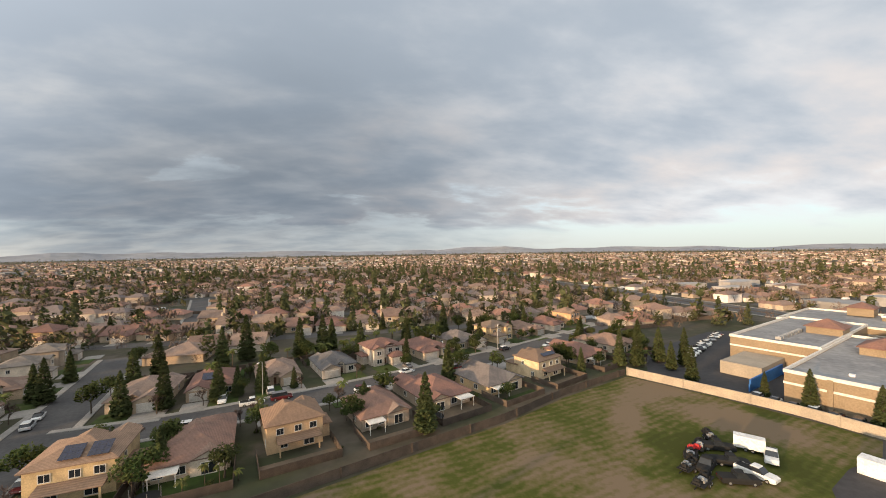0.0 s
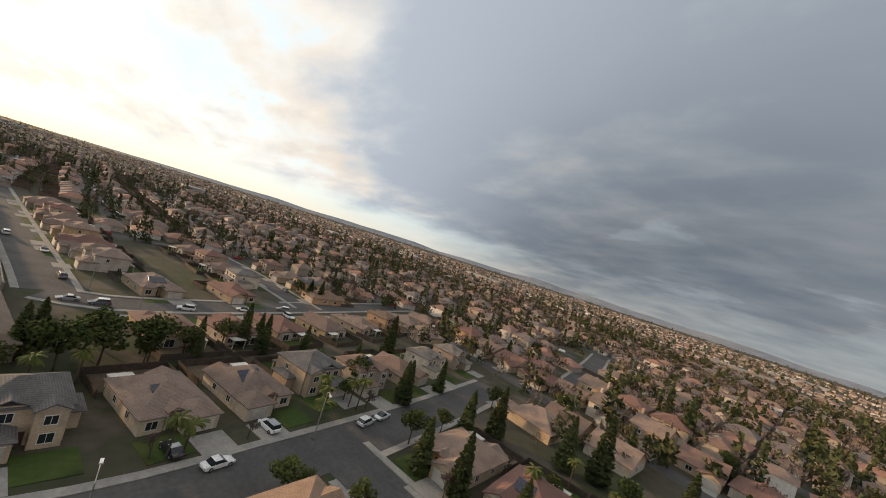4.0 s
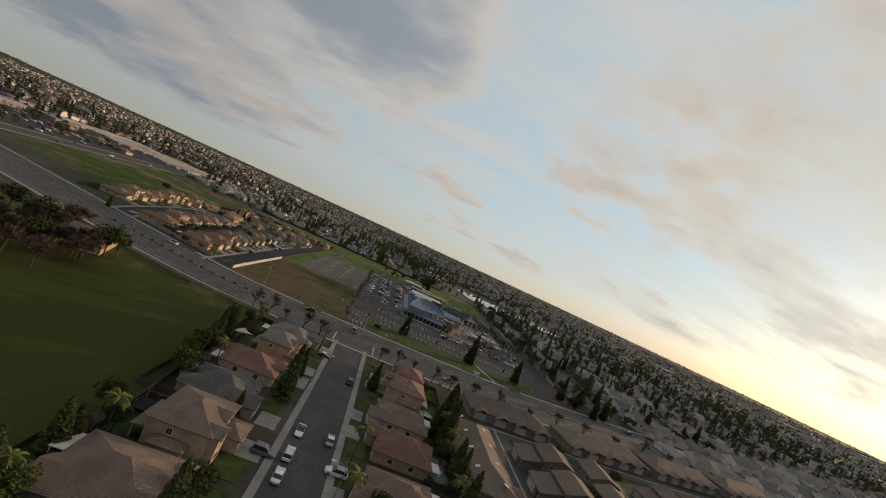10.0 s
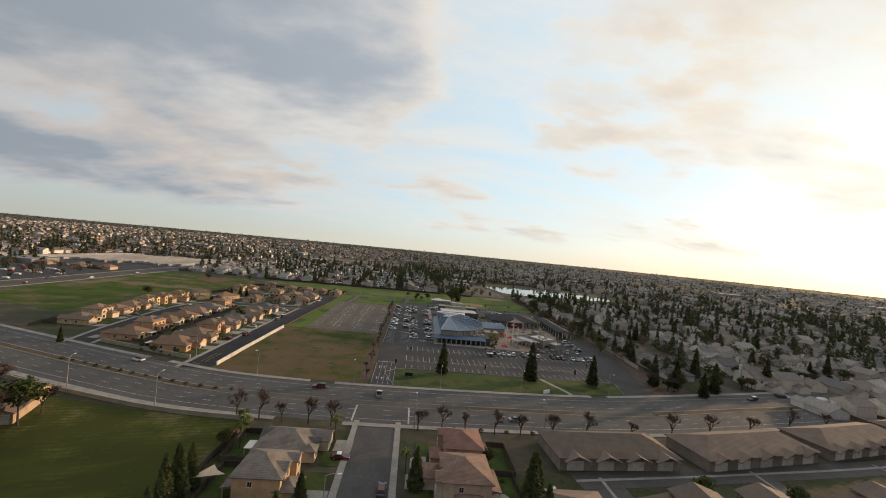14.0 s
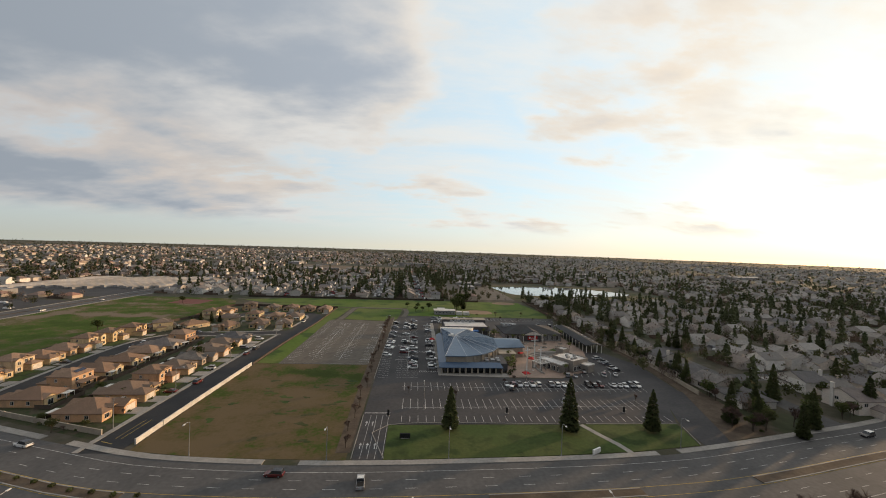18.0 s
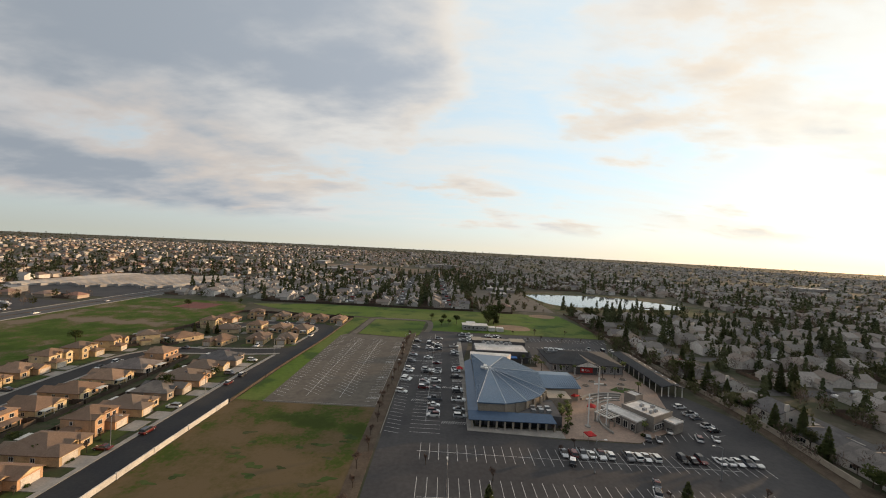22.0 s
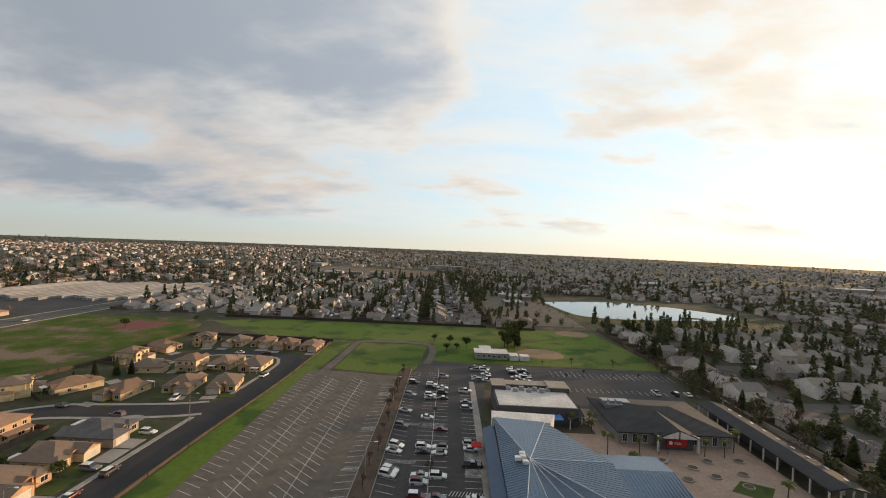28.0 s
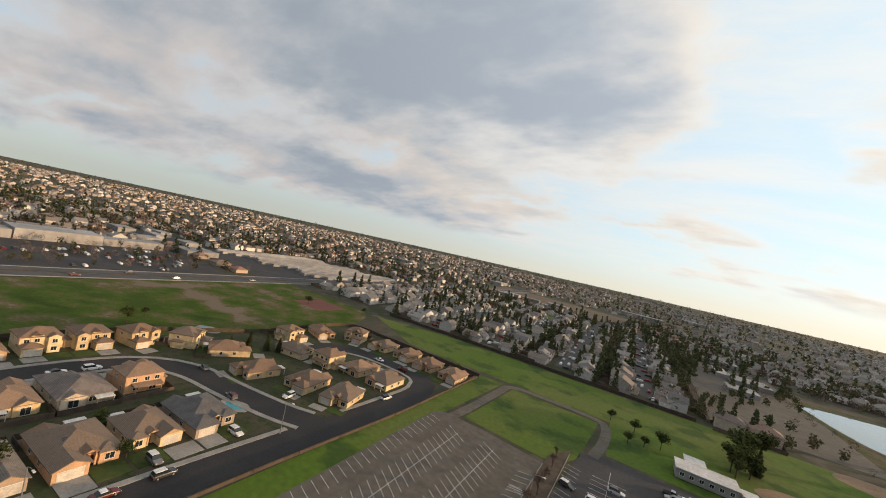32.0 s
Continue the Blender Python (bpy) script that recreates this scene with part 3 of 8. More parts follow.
            put = lambda s, u, w: (u, s, w)
        n = len(self.v)
        for s in (a, b):
            for dz in (0, thick):
                self.v += [put(s, u, w + dz) for u, w in prof]
        for q in ((3, 4, 10, 9), (4, 5, 11, 10), (0, 6, 7, 1), (1, 7, 8, 2), (0, 3, 9, 6), (2, 8, 11, 5), (0, 1, 4, 3), (1, 2, 5, 4), (6, 9, 10, 7), (7, 10, 11, 8)):
            self.f.append(tuple(n + i for i in q))
            self.m.append(m)

    def mesh(self, name, mats):
        me = bpy.data.meshes.new(name)
        me.from_pydata(self.v, [], self.f)
        for k in (mats if isinstance(mats, (list, tuple)) else [mats]):
            me.materials.append(k)
        me.polygons.foreach_set("material_index", self.m)
        me.update()
        return me


def thing(name, label, category, group="", m=None, data=None, kind=""):
    ob = new(name, data)
    if m is not None:
        ob.matrix_world = m
    return tagged(ob, label, category, group, kind)


def part(name, data, mats, parent, label="", at=None):
    if isinstance(data, Build):
        data = data.mesh(name, mats)
    ob = new(name, data)
    ob.parent = parent
    if at is not None:
        ob.matrix_local = at
    return tagged(ob, label) if label else ob


def structure(name, b, mats, label):
    return tagged(new(name, b.mesh(name, mats)), label, kind="structure")


def sheet(name, poly, z, material, label, depth=0.3):
    b = Build()
    area = sum(p[0] * q[1] - q[0] * p[1] for p, q in zip(poly, poly[1:] + poly[:1]))
    b.prism(poly if area > 0 else poly[::-1], z - depth, z)
    return structure(name, b, material, label)


def dense(pts, step=6.0):
    """A smooth line through pts with a corner every few metres."""
    out = []
    p = [Vector(q).to_2d() for q in pts]
    p = [2 * p[0] - p[1]] + p + [2 * p[-1] - p[-2]]
    for i in range(1, len(p) - 2):
        k = max(2, int((p[i + 1] - p[i]).length / step))
        for j in range(k):
            t = j / k
            a, b, c, d = p[i - 1], p[i], p[i + 1], p[i + 2]
            out.append(0.5 * ((2 * b) + (c - a) * t + (2 * a - 5 * b + 4 * c - d) * t * t + (3 * b - a - 3 * c + d) * t ** 3))
    out.append(p[-2])
    return out


def sideways(line):
    out = []
    for i in range(len(line)):
        d = (line[min(i + 1, len(line) - 1)] - line[max(i - 1, 0)]).normalized()
        out.append(Vector((-d.y, d.x)))
    return out


def ribbon(b, line, o0, o1, z0, z1, m=0, skip=()):
    """A slab along a line between two offsets to its left; skip: stretches (from, to) in metres along it that stay open."""
    nrm = sideways(line)
    o0, o1 = min(o0, o1), max(o0, o1)
    s, last = 0.0, None
    for i in range(len(line) - 1):
        seg = (line[i + 1] - line[i]).length
        mid = s + seg / 2
        s += seg
        if any(a <= mid <= c for a, c in skip):
            if last is not None:
                b.f.append(tuple(last + k for k in (0, 3, 2, 1)))
                b.m.append(m)
            last = None
            continue
        for j in ((i, i + 1) if last is None else (i + 1,)):
            p, q = line[j] + nrm[j] * o0, line[j] + nrm[j] * o1
            n = len(b.v)
            b.v += [(p.x, p.y, z0), (q.x, q.y, z0), (q.x, q.y, z1), (p.x, p.y, z1)]
            if last is None:
                b.f.append((n, n + 1, n + 2, n + 3))
                b.m.append(m)
            else:
                for k in range(4):
                    l = (k + 1) % 4
                    b.f.append((last + k, n + k, n + l, last + l))
                    b.m.append(m)
            last = n
    if last is not None:
        b.f.append(tuple(last + k for k in (0, 3, 2, 1)))
        b.m.append(m)


def gable_end(b, p, q, top, inward):
    """A thin closed triangle of wall under a gable."""
    t = Vector(inward) * 0.12
    a = [Vector(p), Vector(q), Vector(top)]
    n = len(b.v)
    b.v += [tuple(v) for v in a] + [tuple(v + t) for v in a]
    for f in ((0, 1, 2), (5, 4, 3), (1, 0, 3, 4), (2, 1, 4, 5), (0, 2, 5, 3)):
        b.f.append(tuple(n + k for k in f))
        b.m.append(0)

# ---------- ground, roads, fields ----------
b = Build()
b.face([(100 + 4850 * math.cos(math.tau * i / 96), 100 + 4850 * math.sin(math.tau * i / 96), 0) for i in range(96)])
structure("ground", b, GROUND, "flat suburban ground of dry soil and grass reaching the horizon")


def street(pts, half=5.4, material=ASPHALT, walks=(1, 1), skips=((), ()), label="grey asphalt residential street with concrete kerbs", walk_w=1.6, z=0.06):
    line = dense(pts)
    b = Build()
    ribbon(b, line, -half, half, z - 0.3, z)
    structure("road", b, material, label)
    for k, sgn in ((0, 1), (1, -1)):
        if walks[k]:
            c = Build()
            ribbon(c, line, sgn * half, sgn * (half + walk_w), -0.1, z + 0.13, skip=skips[k])
            structure("pavement", c, CONCRETE, "pale concrete pavement with a raised kerb")
    return line


# street towards the main road, street past the first houses, side streets
STREET_A = [(49, 118), (49.2, 70), (49.2, 20), (48.8, -15), (47.4, -42), (48.6, -58), (52, -74), (55.5, -91), (61, -115), (66.5, -136), (72.5, -158)]
STREET_F = [(70, -215), (80, -250), (95, -300), (111, -350)]
STREET_B = [(53.5, -86.5), (40, -88), (27, -90.5), (12, -94.5), (-3, -99), (-28, -108), (-50, -117), (-72, -126), (-98, -138), (-150, -160), (-200, -178)]
STREET_C = [(134, -44.5), (150, -42), (200, -33.5), (330, -12)]
STREET_D = [(132, -43), (128.5, -56), (133, -78), (143, -108), (158, -150), (176, -200)]
STREET_E = [(146, -122), (196, -114.5), (228, -106.5), (271, -95), (340, -78)]
street(STREET_A, skips=((), ((192, 206),)))
street(STREET_B, skips=((), ((0, 6),)), z=0.064)
street(STREET_F)
street(STREET_C, z=0.056)
street(STREET_D, skips=(((0, 8), (60, 76)), ()), z=0.068)
street(STREET_E, z=0.056)

YARD = mat("patchy_yard_soil", (0.046, 0.058, 0.022), (0.075, 0.064, 0.042), 1.0, 0.16, 2.0, bump=0.4, third=(0.034, 0.052, 0.016))
# main road: two carriageways and a planted median
MAIN = [(-420, 272), (-250, 214), (-150, 180), (-110, 166), (-70, 152), (-40, 142.5), (-13, 135), (20, 131.6), (50, 131), (96, 132.5), (125, 134.5), (150, 138), (190, 147), (230, 156.5), (300, 178), (430, 215), (700, 300)]


def main_y(x, off=0.0):
    """The main road's line at x, or a line beside it."""
    for (x0, y0), (x1, y1) in zip(MAIN, MAIN[1:]):
        if x0 <= x <= x1:
            k = (y1 - y0) / (x1 - x0)
            return y0 + (x - x0) * k + off * math.hypot(1, k)
    return 132.0 + off


main_line = dense(MAIN, 8.0)
b = Build()
ribbon(b, main_line, -14.5, 14.8, -0.3, 0.055)
structure("road", b, ARTERIAL, "wide grey main road with several lanes and a median")
b = Build()
ribbon(b, main_line, 14.8, 17.0, -0.1, 0.2, skip=((392, 404), (464, 476), (572, 586)))
structure("pavement", b, CONCRETE, "pale concrete pavement along the main road")
b = Build()
ribbon(b, main_line, -16.6, -14.5, -0.1, 0.2, skip=((466, 482),))
structure("pavement", b, CONCRETE, "pale concrete pavement along the main road")
b = Build()
ribbon(b, main_line, -1.2, 1.4, -0.1, 0.19, skip=((440, 520), (560, 590)))
structure("median", b, [MULCH], "narrow planted median with brown mulch")
b = Build()
ribbon(b, main_line, -1.5, -1.2, -0.1, 0.21, skip=((440, 520), (560, 590)))
ribbon(b, main_line, 1.4, 1.7, -0.1, 0.21, skip=((440, 520), (560, 590)))
structure("median_kerb", b, CONCRETE, "pale concrete kerb round the median")
b = Build()
nrm = sideways(main_line)
for off in (5.0, 8.4, 11.8, -5.0, -8.4, -11.6):
    for i in range(0, len(main_line) - 1):
        a, d = main_line[i] + nrm[i] * off, (main_line[i + 1] - main_line[i]).normalized()
        e = a + d * (3.0 if abs(off) < 11 else (main_line[i + 1] - main_line[i]).length)
        w = Vector((-d.y, d.x)) * 0.07
        b.face([(*(a - w), 0.07), (*(e - w), 0.07), (*(e + w), 0.07), (*(a + w), 0.07)])
for x in (41.0, 58.0):
    b.box(x, x + 0.5, 117.5, 129.0, 0.06, 0.072)
structure("lane_markings", b, PAINT, "worn white lane lines on the main road")
b = Build()
for off in (1.9, -1.7):
    ribbon(b, main_line, off, off + 0.12, 0.05, 0.072, skip=((470, 486),))
structure("lane_markings", b, YELLOW, "worn yellow lines beside the median")

# crossing road in the west and far lanes
WEST_ROAD = [(-224, -600), (-232, -200), (-236, 100), (-229, 300), (-226, 450), (-215, 650), (-200, 900), (-190, 1400)]
street(WEST_ROAD, 11.0, ARTERIAL, label="wide grey cross-town road")
b = Build()
ribbon(b, dense(WEST_ROAD, 12), -0.9, 0.9, -0.1, 0.22)
structure("median", b, [MULCH], "narrow planted median with brown mulch")

# black access road beside the estate, with its fence
BLACK = [(-23.8, 152), (-23.0, 200), (-21.4, 260), (-17.6, 325), (-18, 350), (-26, 362), (-42, 364.5), (-62, 362), (-76, 350), (-80, 332)]
street(BLACK, 5.0, ASPHALT_NEW, walks=(1, 0), skips=(((0, 2), (139, 157)), ()), label="smooth black asphalt access road", walk_w=1.6)
sheet("yard_ground", [(-121, 192), (-60, 169), (-27, 158), (-22, 260), (-19, 352), (-12, 392), (-100, 394), (-104, 335), (-121, 288)], 0.022, YARD, "dark soil and patchy grass of the estate's yards")
LANE2 = [(-20, 298), (-32, 293.5), (-44, 291), (-58, 289), (-71, 287.5), (-81.5, 283), (-88.5, 274), (-90.8, 260), (-90, 235), (-86.5, 200), (-81.5, 172)]
street(LANE2, 4.6, ASPHALT_NEW, skips=(((0, 8),), ((0, 8), (270, 300))), label="smooth black asphalt estate lane", walk_w=1.6, z=0.068)

# open land
sheet("field", [(13, 113), (12, 84), (15, 40), (16, 0), (20, -48), (0, -56), (-22, -64), (-41, -70.5), (-60, -79.5), (-86, -88.5), (-97, -67), (-104, -50), (-110, -20), (-108, 40), (-100, 80), (-92, 130), (-50, 121), (-13, 115.5)], 0.03, START_FIELD, "rough green and brown vacant field")


def blob(cx, cy, rx, ry, seed, n=26, wob=0.25):
    r = random.Random(seed)
    ph = [r.uniform(0, 6.28) for _ in range(4)]
    return [(cx + rx * math.cos(a) * (1 + wob * (math.sin(2 * a + ph[0]) * 0.5 + math.sin(3 * a + ph[1]) * 0.35 + math.sin(5 * a + ph[2]) * 0.2)),
             cy + ry * math.sin(a) * (1 + wob * (math.sin(2 * a + ph[0]) * 0.5 + math.sin(3 * a + ph[1]) * 0.35 + math.sin(5 * a + ph[2]) * 0.2))) for a in (math.tau * i / n for i in range(n))]


sheet("car_park", [(-106, -44), (-98, -40), (-88, -39), (-79, -36), (-72, -30), (-74, 30), (-109, 30)], 0.065, ASPHALT_LOT, "dark asphalt yard at the edge of the field")
sheet("field", [(-16.8, 153.4), (6, 149.8), (42, 148.3), (41.5, 232), (-15.0, 232), (-16.4, 180)], 0.04, DRY_LOT, "dry brown lot with green patches")
for i in range(26):
    cx, cy = random.uniform(-9, 38), random.uniform(154, 210)
    sheet("weed_patch", blob(cx, cy, random.uniform(0.6, 2.2), random.uniform(0.5, 1.3), 40 + i, 18, 0.8), 0.055 + 0.0007 * i, LAWN if i % 3 else FIELD, "low green weeds in the dry lot", 0.1)
sheet("lawn", [(-14.9, 232), (-4.6, 232), (-4.4, 337), (-1.5, 342), (2, 398), (-12, 398), (-11.4, 360), (-11.6, 325), (-13.8, 270)], 0.04, LAWN_BRIGHT, "strip of bright green grass beside the access road")
sheet("lawn", [(-112, 437), (-60, 404), (150, 400), (176, 370), (178, 372), (170, 452), (100, 454), (-60, 452)], 0.034, LAWN_BRIGHT, "long bright green playing field")
sheet("lawn", [(5.5, 344), (41, 340), (46, 352), (48, 395), (8, 396)], 0.045, LAWN_BRIGHT, "green grass enclosed by a path")
sheet("lawn", [(52, 148.4), (96, 150), (125, 152.2), (147.5, 155.5), (150, 169.5), (52, 168.5)], 0.10, LAWN, "mown green lawn in front of the car park")
b = Build()
ribbon(b, dense([(2, 340), (3.5, 360), (4.5, 385), (6, 397), (20, 400), (45, 399), (51, 393), (52, 375), (50, 358)], 3.0), -2.0, 2.0, -0.2, 0.07)
structure("path", b, ASPHALT_OLD, "pale asphalt path round the grass")
b = Build()
ribbon(b, dense([(123.5, 151), (122, 156), (119, 162), (116, 169)], 2.0), -0.9, 0.9, -0.1, 0.13)
structure("path", b, CONCRETE, "curving pale concrete path across the lawn")
sheet("field", [(-128, 440), (-216, 440), (-214, 250), (-138, 225), (-115, 232), (-112, 300), (-106, 330), (-100, 395), (-112, 425)], 0.03, PASTURE, "rough green pasture with worn earth")
sheet("tennis_court", [(-162, 402), (-134, 400), (-132, 425), (-160, 428)], 0.06, mat("red_court", (0.20, 0.075, 0.06), (0.17, 0.065, 0.055), 0.9, 0.2, 2.0), "faded red sports court")
sheet("lawn", [(54, 364), (176, 364), (177, 371), (174, 374), (150, 399.5), (52, 403.5)], 0.03, LAWN_BRIGHT, "bright green grass round the baseball infield")
sheet("infield", blob(116, 388, 14, 10, 5, 24, 0.12), 0.06, SAND, "tan earth baseball infield")
sheet("infield", blob(153, 446, 13, 9, 6, 24, 0.12), 0.06, SAND, "tan earth baseball infield")

# lake
lake = dense([(172, 612), (178, 562), (188, 530), (215, 520), (262, 523), (312, 533), (345, 546), (358, 565), (340, 595), (300, 630), (255, 638), (215, 630), (188, 622), (172, 612)], 7.0)[:-1]
sheet("water", [(p.x, p.y) for p in lake], 0.05, WATER, "still pale lake reflecting the sky", 0.2)
c = sum(lake, Vector((0, 0))) / len(lake)
b = Build()
ribbon(b, [c + (p - c) * 1.02 for p in lake] + [c + (lake[0] - c) * 1.02], -5.0, 1.2, -0.1, 0.12)
structure("shore", b, FIELD, "grassy brown shore round the lake")
sheet("field", [(165, 640), (150, 560), (160, 480), (200, 482), (330, 500), (380, 530), (372, 580), (300, 660)], 0.02, FIELD, "brown and green parkland round the lake")
b = Build()
b.prism(blob(300, 542, 8, 2.5, 3, 14), 0, 0.5)
structure("islet", b, MULCH, "low dark islet in the lake")

# car parks of the campus
sheet("car_park", [(-4.6, 231), (37.5, 231), (37.5, 337.5), (14, 341), (-2, 341), (-4.6, 337)], 0.05, ASPHALT_OLD, "bleached empty car park with angled bays")
sheet("car_park", [(43, 177), (50, 169), (150.5, 170.5), (160, 190), (172, 198), (176, 235), (168, 258), (158, 262), (146, 226), (127, 214), (103, 214), (71, 218), (71.5, 285), (78, 333), (112, 333), (112, 308), (158, 310), (176, 362), (104, 361), (54, 362), (46, 356), (43, 300)], 0.045, ASPHALT_LOT, "large dark asphalt car park with white bays")
sheet("driveway", [(43.6, 147), (51.8, 147), (51.8, 178), (43, 178)], 0.055, ASPHALT_LOT, "dark asphalt entrance drive with turn arrows")
sheet("driveway", [(149, 155), (158, 156.5), (166, 170), (175, 197), (170, 202), (159, 189), (151, 169)], 0.06, ASPHALT_LOT, "dark asphalt exit drive")
sheet("planting_strip", [(37.5, 210), (42.2, 210), (43, 356), (37.5, 345)], 0.12, MULCH, "brown planting strip between the car parks")
sheet("planting_strip", [(38.5, 152), (42.6, 152), (42.2, 210), (37.5, 210)], 0.08, MULCH, "brown planting strip beside the drive")
sheet("planting_strip", [(159.5, 158), (180, 163), (184, 240), (178, 330), (176, 330), (177, 235), (173, 198)], 0.083, MULCH, "brown bed with shrubs along the boundary")
b = Build()
for pts in ([(43.3, 149), (43, 176)], [(52, 149), (52, 168.6), (116, 169.4)], [(118, 169.6), (150.6, 170)], [(148, 156), (151, 169)], [(37.3, 233), (37.3, 337)], [(42.6, 212), (43.2, 352)], [(-4.8, 232), (37, 232)]):
    ribbon(b, dense(pts), -0.1, 0.1, 0, 0.19)
structure("kerb", b, CONCRETE, "pale concrete kerbs round the car parks")

# painted bays
b = Build()


def stripe(x0, y0, x1, y1, w=0.085, z=0.066):
    a, e = Vector((x0, y0)), Vector((x1, y1))
    d = (e - a).normalized()
    n = Vector((-d.y, d.x)) * w
    b.face([(*(a - n), z), (*(e - n), z), (*(e + n), z), (*(a + n), z)])


for i in range(33):
    y = 237 + i * 3.0
    stripe(-4.0, y + 1.9, 0.9, y)
    for cx in (9.2, 22.3):
        if 240 < y < 331:
            stripe(cx, y, cx - 4.3, y + 3.0)
            stripe(cx, y, cx + 4.3, y - 3.0)
    if y < 330:
        stripe(37.0, y, 32.6, y - 1.2)
for cx in (9.2, 22.3):
    stripe(cx, 238, cx + 0.3, 331)
for y0 in (238.5, 262, 285, 315):
    for k in range(7):
        stripe(32.8 + k * 0.6, y0, 33.6 + k * 0.6, y0 + 2.4)
structure("bay_markings", b, PAINT, "worn white angled bay lines on the bleached car park")
b = Build()
for i in range(46):
    y = 214 + i * 2.9
    if y < 352:
        stripe(43.6, y, 48.2, y - 1.2)
    if y < 356:
        stripe(51.6, y, 56.6, y)
        stripe(56.6, y, 61.6, y)
    if 222 < y < 330:
        stripe(66.2, y, 70.9, y)
    if y > 334 and y < 356:
        stripe(72.0, y, 77.0, y)
        stripe(77.0, y, 82.0, y)
        stripe(91.0, y, 96.0, y)
        stripe(96.0, y, 101.0, y)
stripe(56.6, 222, 56.6, 352)
stripe(56.4, 182, 150, 184.6)
stripe(55.0, 203, 150, 201)
for i in range(38):
    x = 56 + i * 2.75
    if x < 150:
        stripe(x, 171, x, 175.6)
        stripe(x, 181.0, x, 185.6)
        stripe(x, 185.6, x, 190.2)
    if x < 158:
        stripe(x, 198.5, x, 203)
        stripe(x, 203, x, 207.6)
for i in range(22):
    x = 113 + i * 2.8
    stripe(x, 328.5, x, 333.0)
    stripe(x, 347.5, x, 352.0)
    stripe(x, 352.0, x, 356.5)
for i in range(9):
    stripe(128 + i * 3.2, 213.5 + i * 0.9, 129 + i * 3.2, 218 + i * 0.9)
    stripe(156.5, 222 + i * 3.3, 161, 223.5 + i * 3.3)
for hx, hy in ((43.8, 291), (43.8, 268), (50.0, 240), (51.8, 291), (62, 222), (62, 255)):
    for k in range(11):
        stripe(hx + k * 0.8, hy - 1, hx + k * 0.8 + 0.8, hy + 1, 0.1)
for k in range(16):
    stripe(66.6 + 0.28 * k, 262, 66.6 + 0.28 * k + 0.1, 276, 0.06)
for k in range(4):
    stripe(45.6 + 2.0 * k, 149, 45.6 + 2.0 * k, 176, 0.06)
stripe(43.2, 177.6, 52, 177.6, 0.25)
for ax, ay in ((44.8, 154), (46.8, 154), (49.0, 154), (44.8, 168), (46.8, 168)):
    stripe(ax, ay, ax, ay + 2.2, 0.12)
    b.face([(ax - 0.5, ay + 2.2, 0.066), (ax + 0.5, ay + 2.2, 0.066), (ax, ay + 3.4, 0.066)])
structure("bay_markings", b, PAINT, "white bay lines and arrows on the dark car park")
b = Build()
stripe(-27.6, 158.4, -23.6, 157, 0.1, 0.076)
for a0, a1 in (((-25.0, 160), (-24.6, 172)), ((-23.4, 160), (-23.0, 172))):
    stripe(*a0, *a1, 0.08, 0.076)
structure("lane_markings", b, YELLOW, "yellow lines at the mouth of the access road")

# plaza
sheet("plaza", [(103, 215), (127, 214.6), (147, 227), (158, 262), (158, 311), (112, 311), (112, 290), (100, 290), (100, 283), (112, 262), (104, 240)], 0.16, PLAZA, "pinkish concrete plaza between the halls")
sheet("pavement", [(70.8, 217), (103, 214.8), (103, 220), (73.2, 220), (73.2, 335), (70.8, 335)], 0.18, CONCRETE, "pale concrete walk along the hall")

sheet("field", [(-220, 880), (20, 862), (30, 1050), (-240, 1095)], 0.03, DIRT, "bare tan building land beyond the houses")
sheet("lawn", [(-60, 716), (-4, 714), (-2, 754), (-58, 757)], 0.04, LAWN_BRIGHT, "small green park among distant houses")

# ---------- houses ----------
WINDOWS = {}


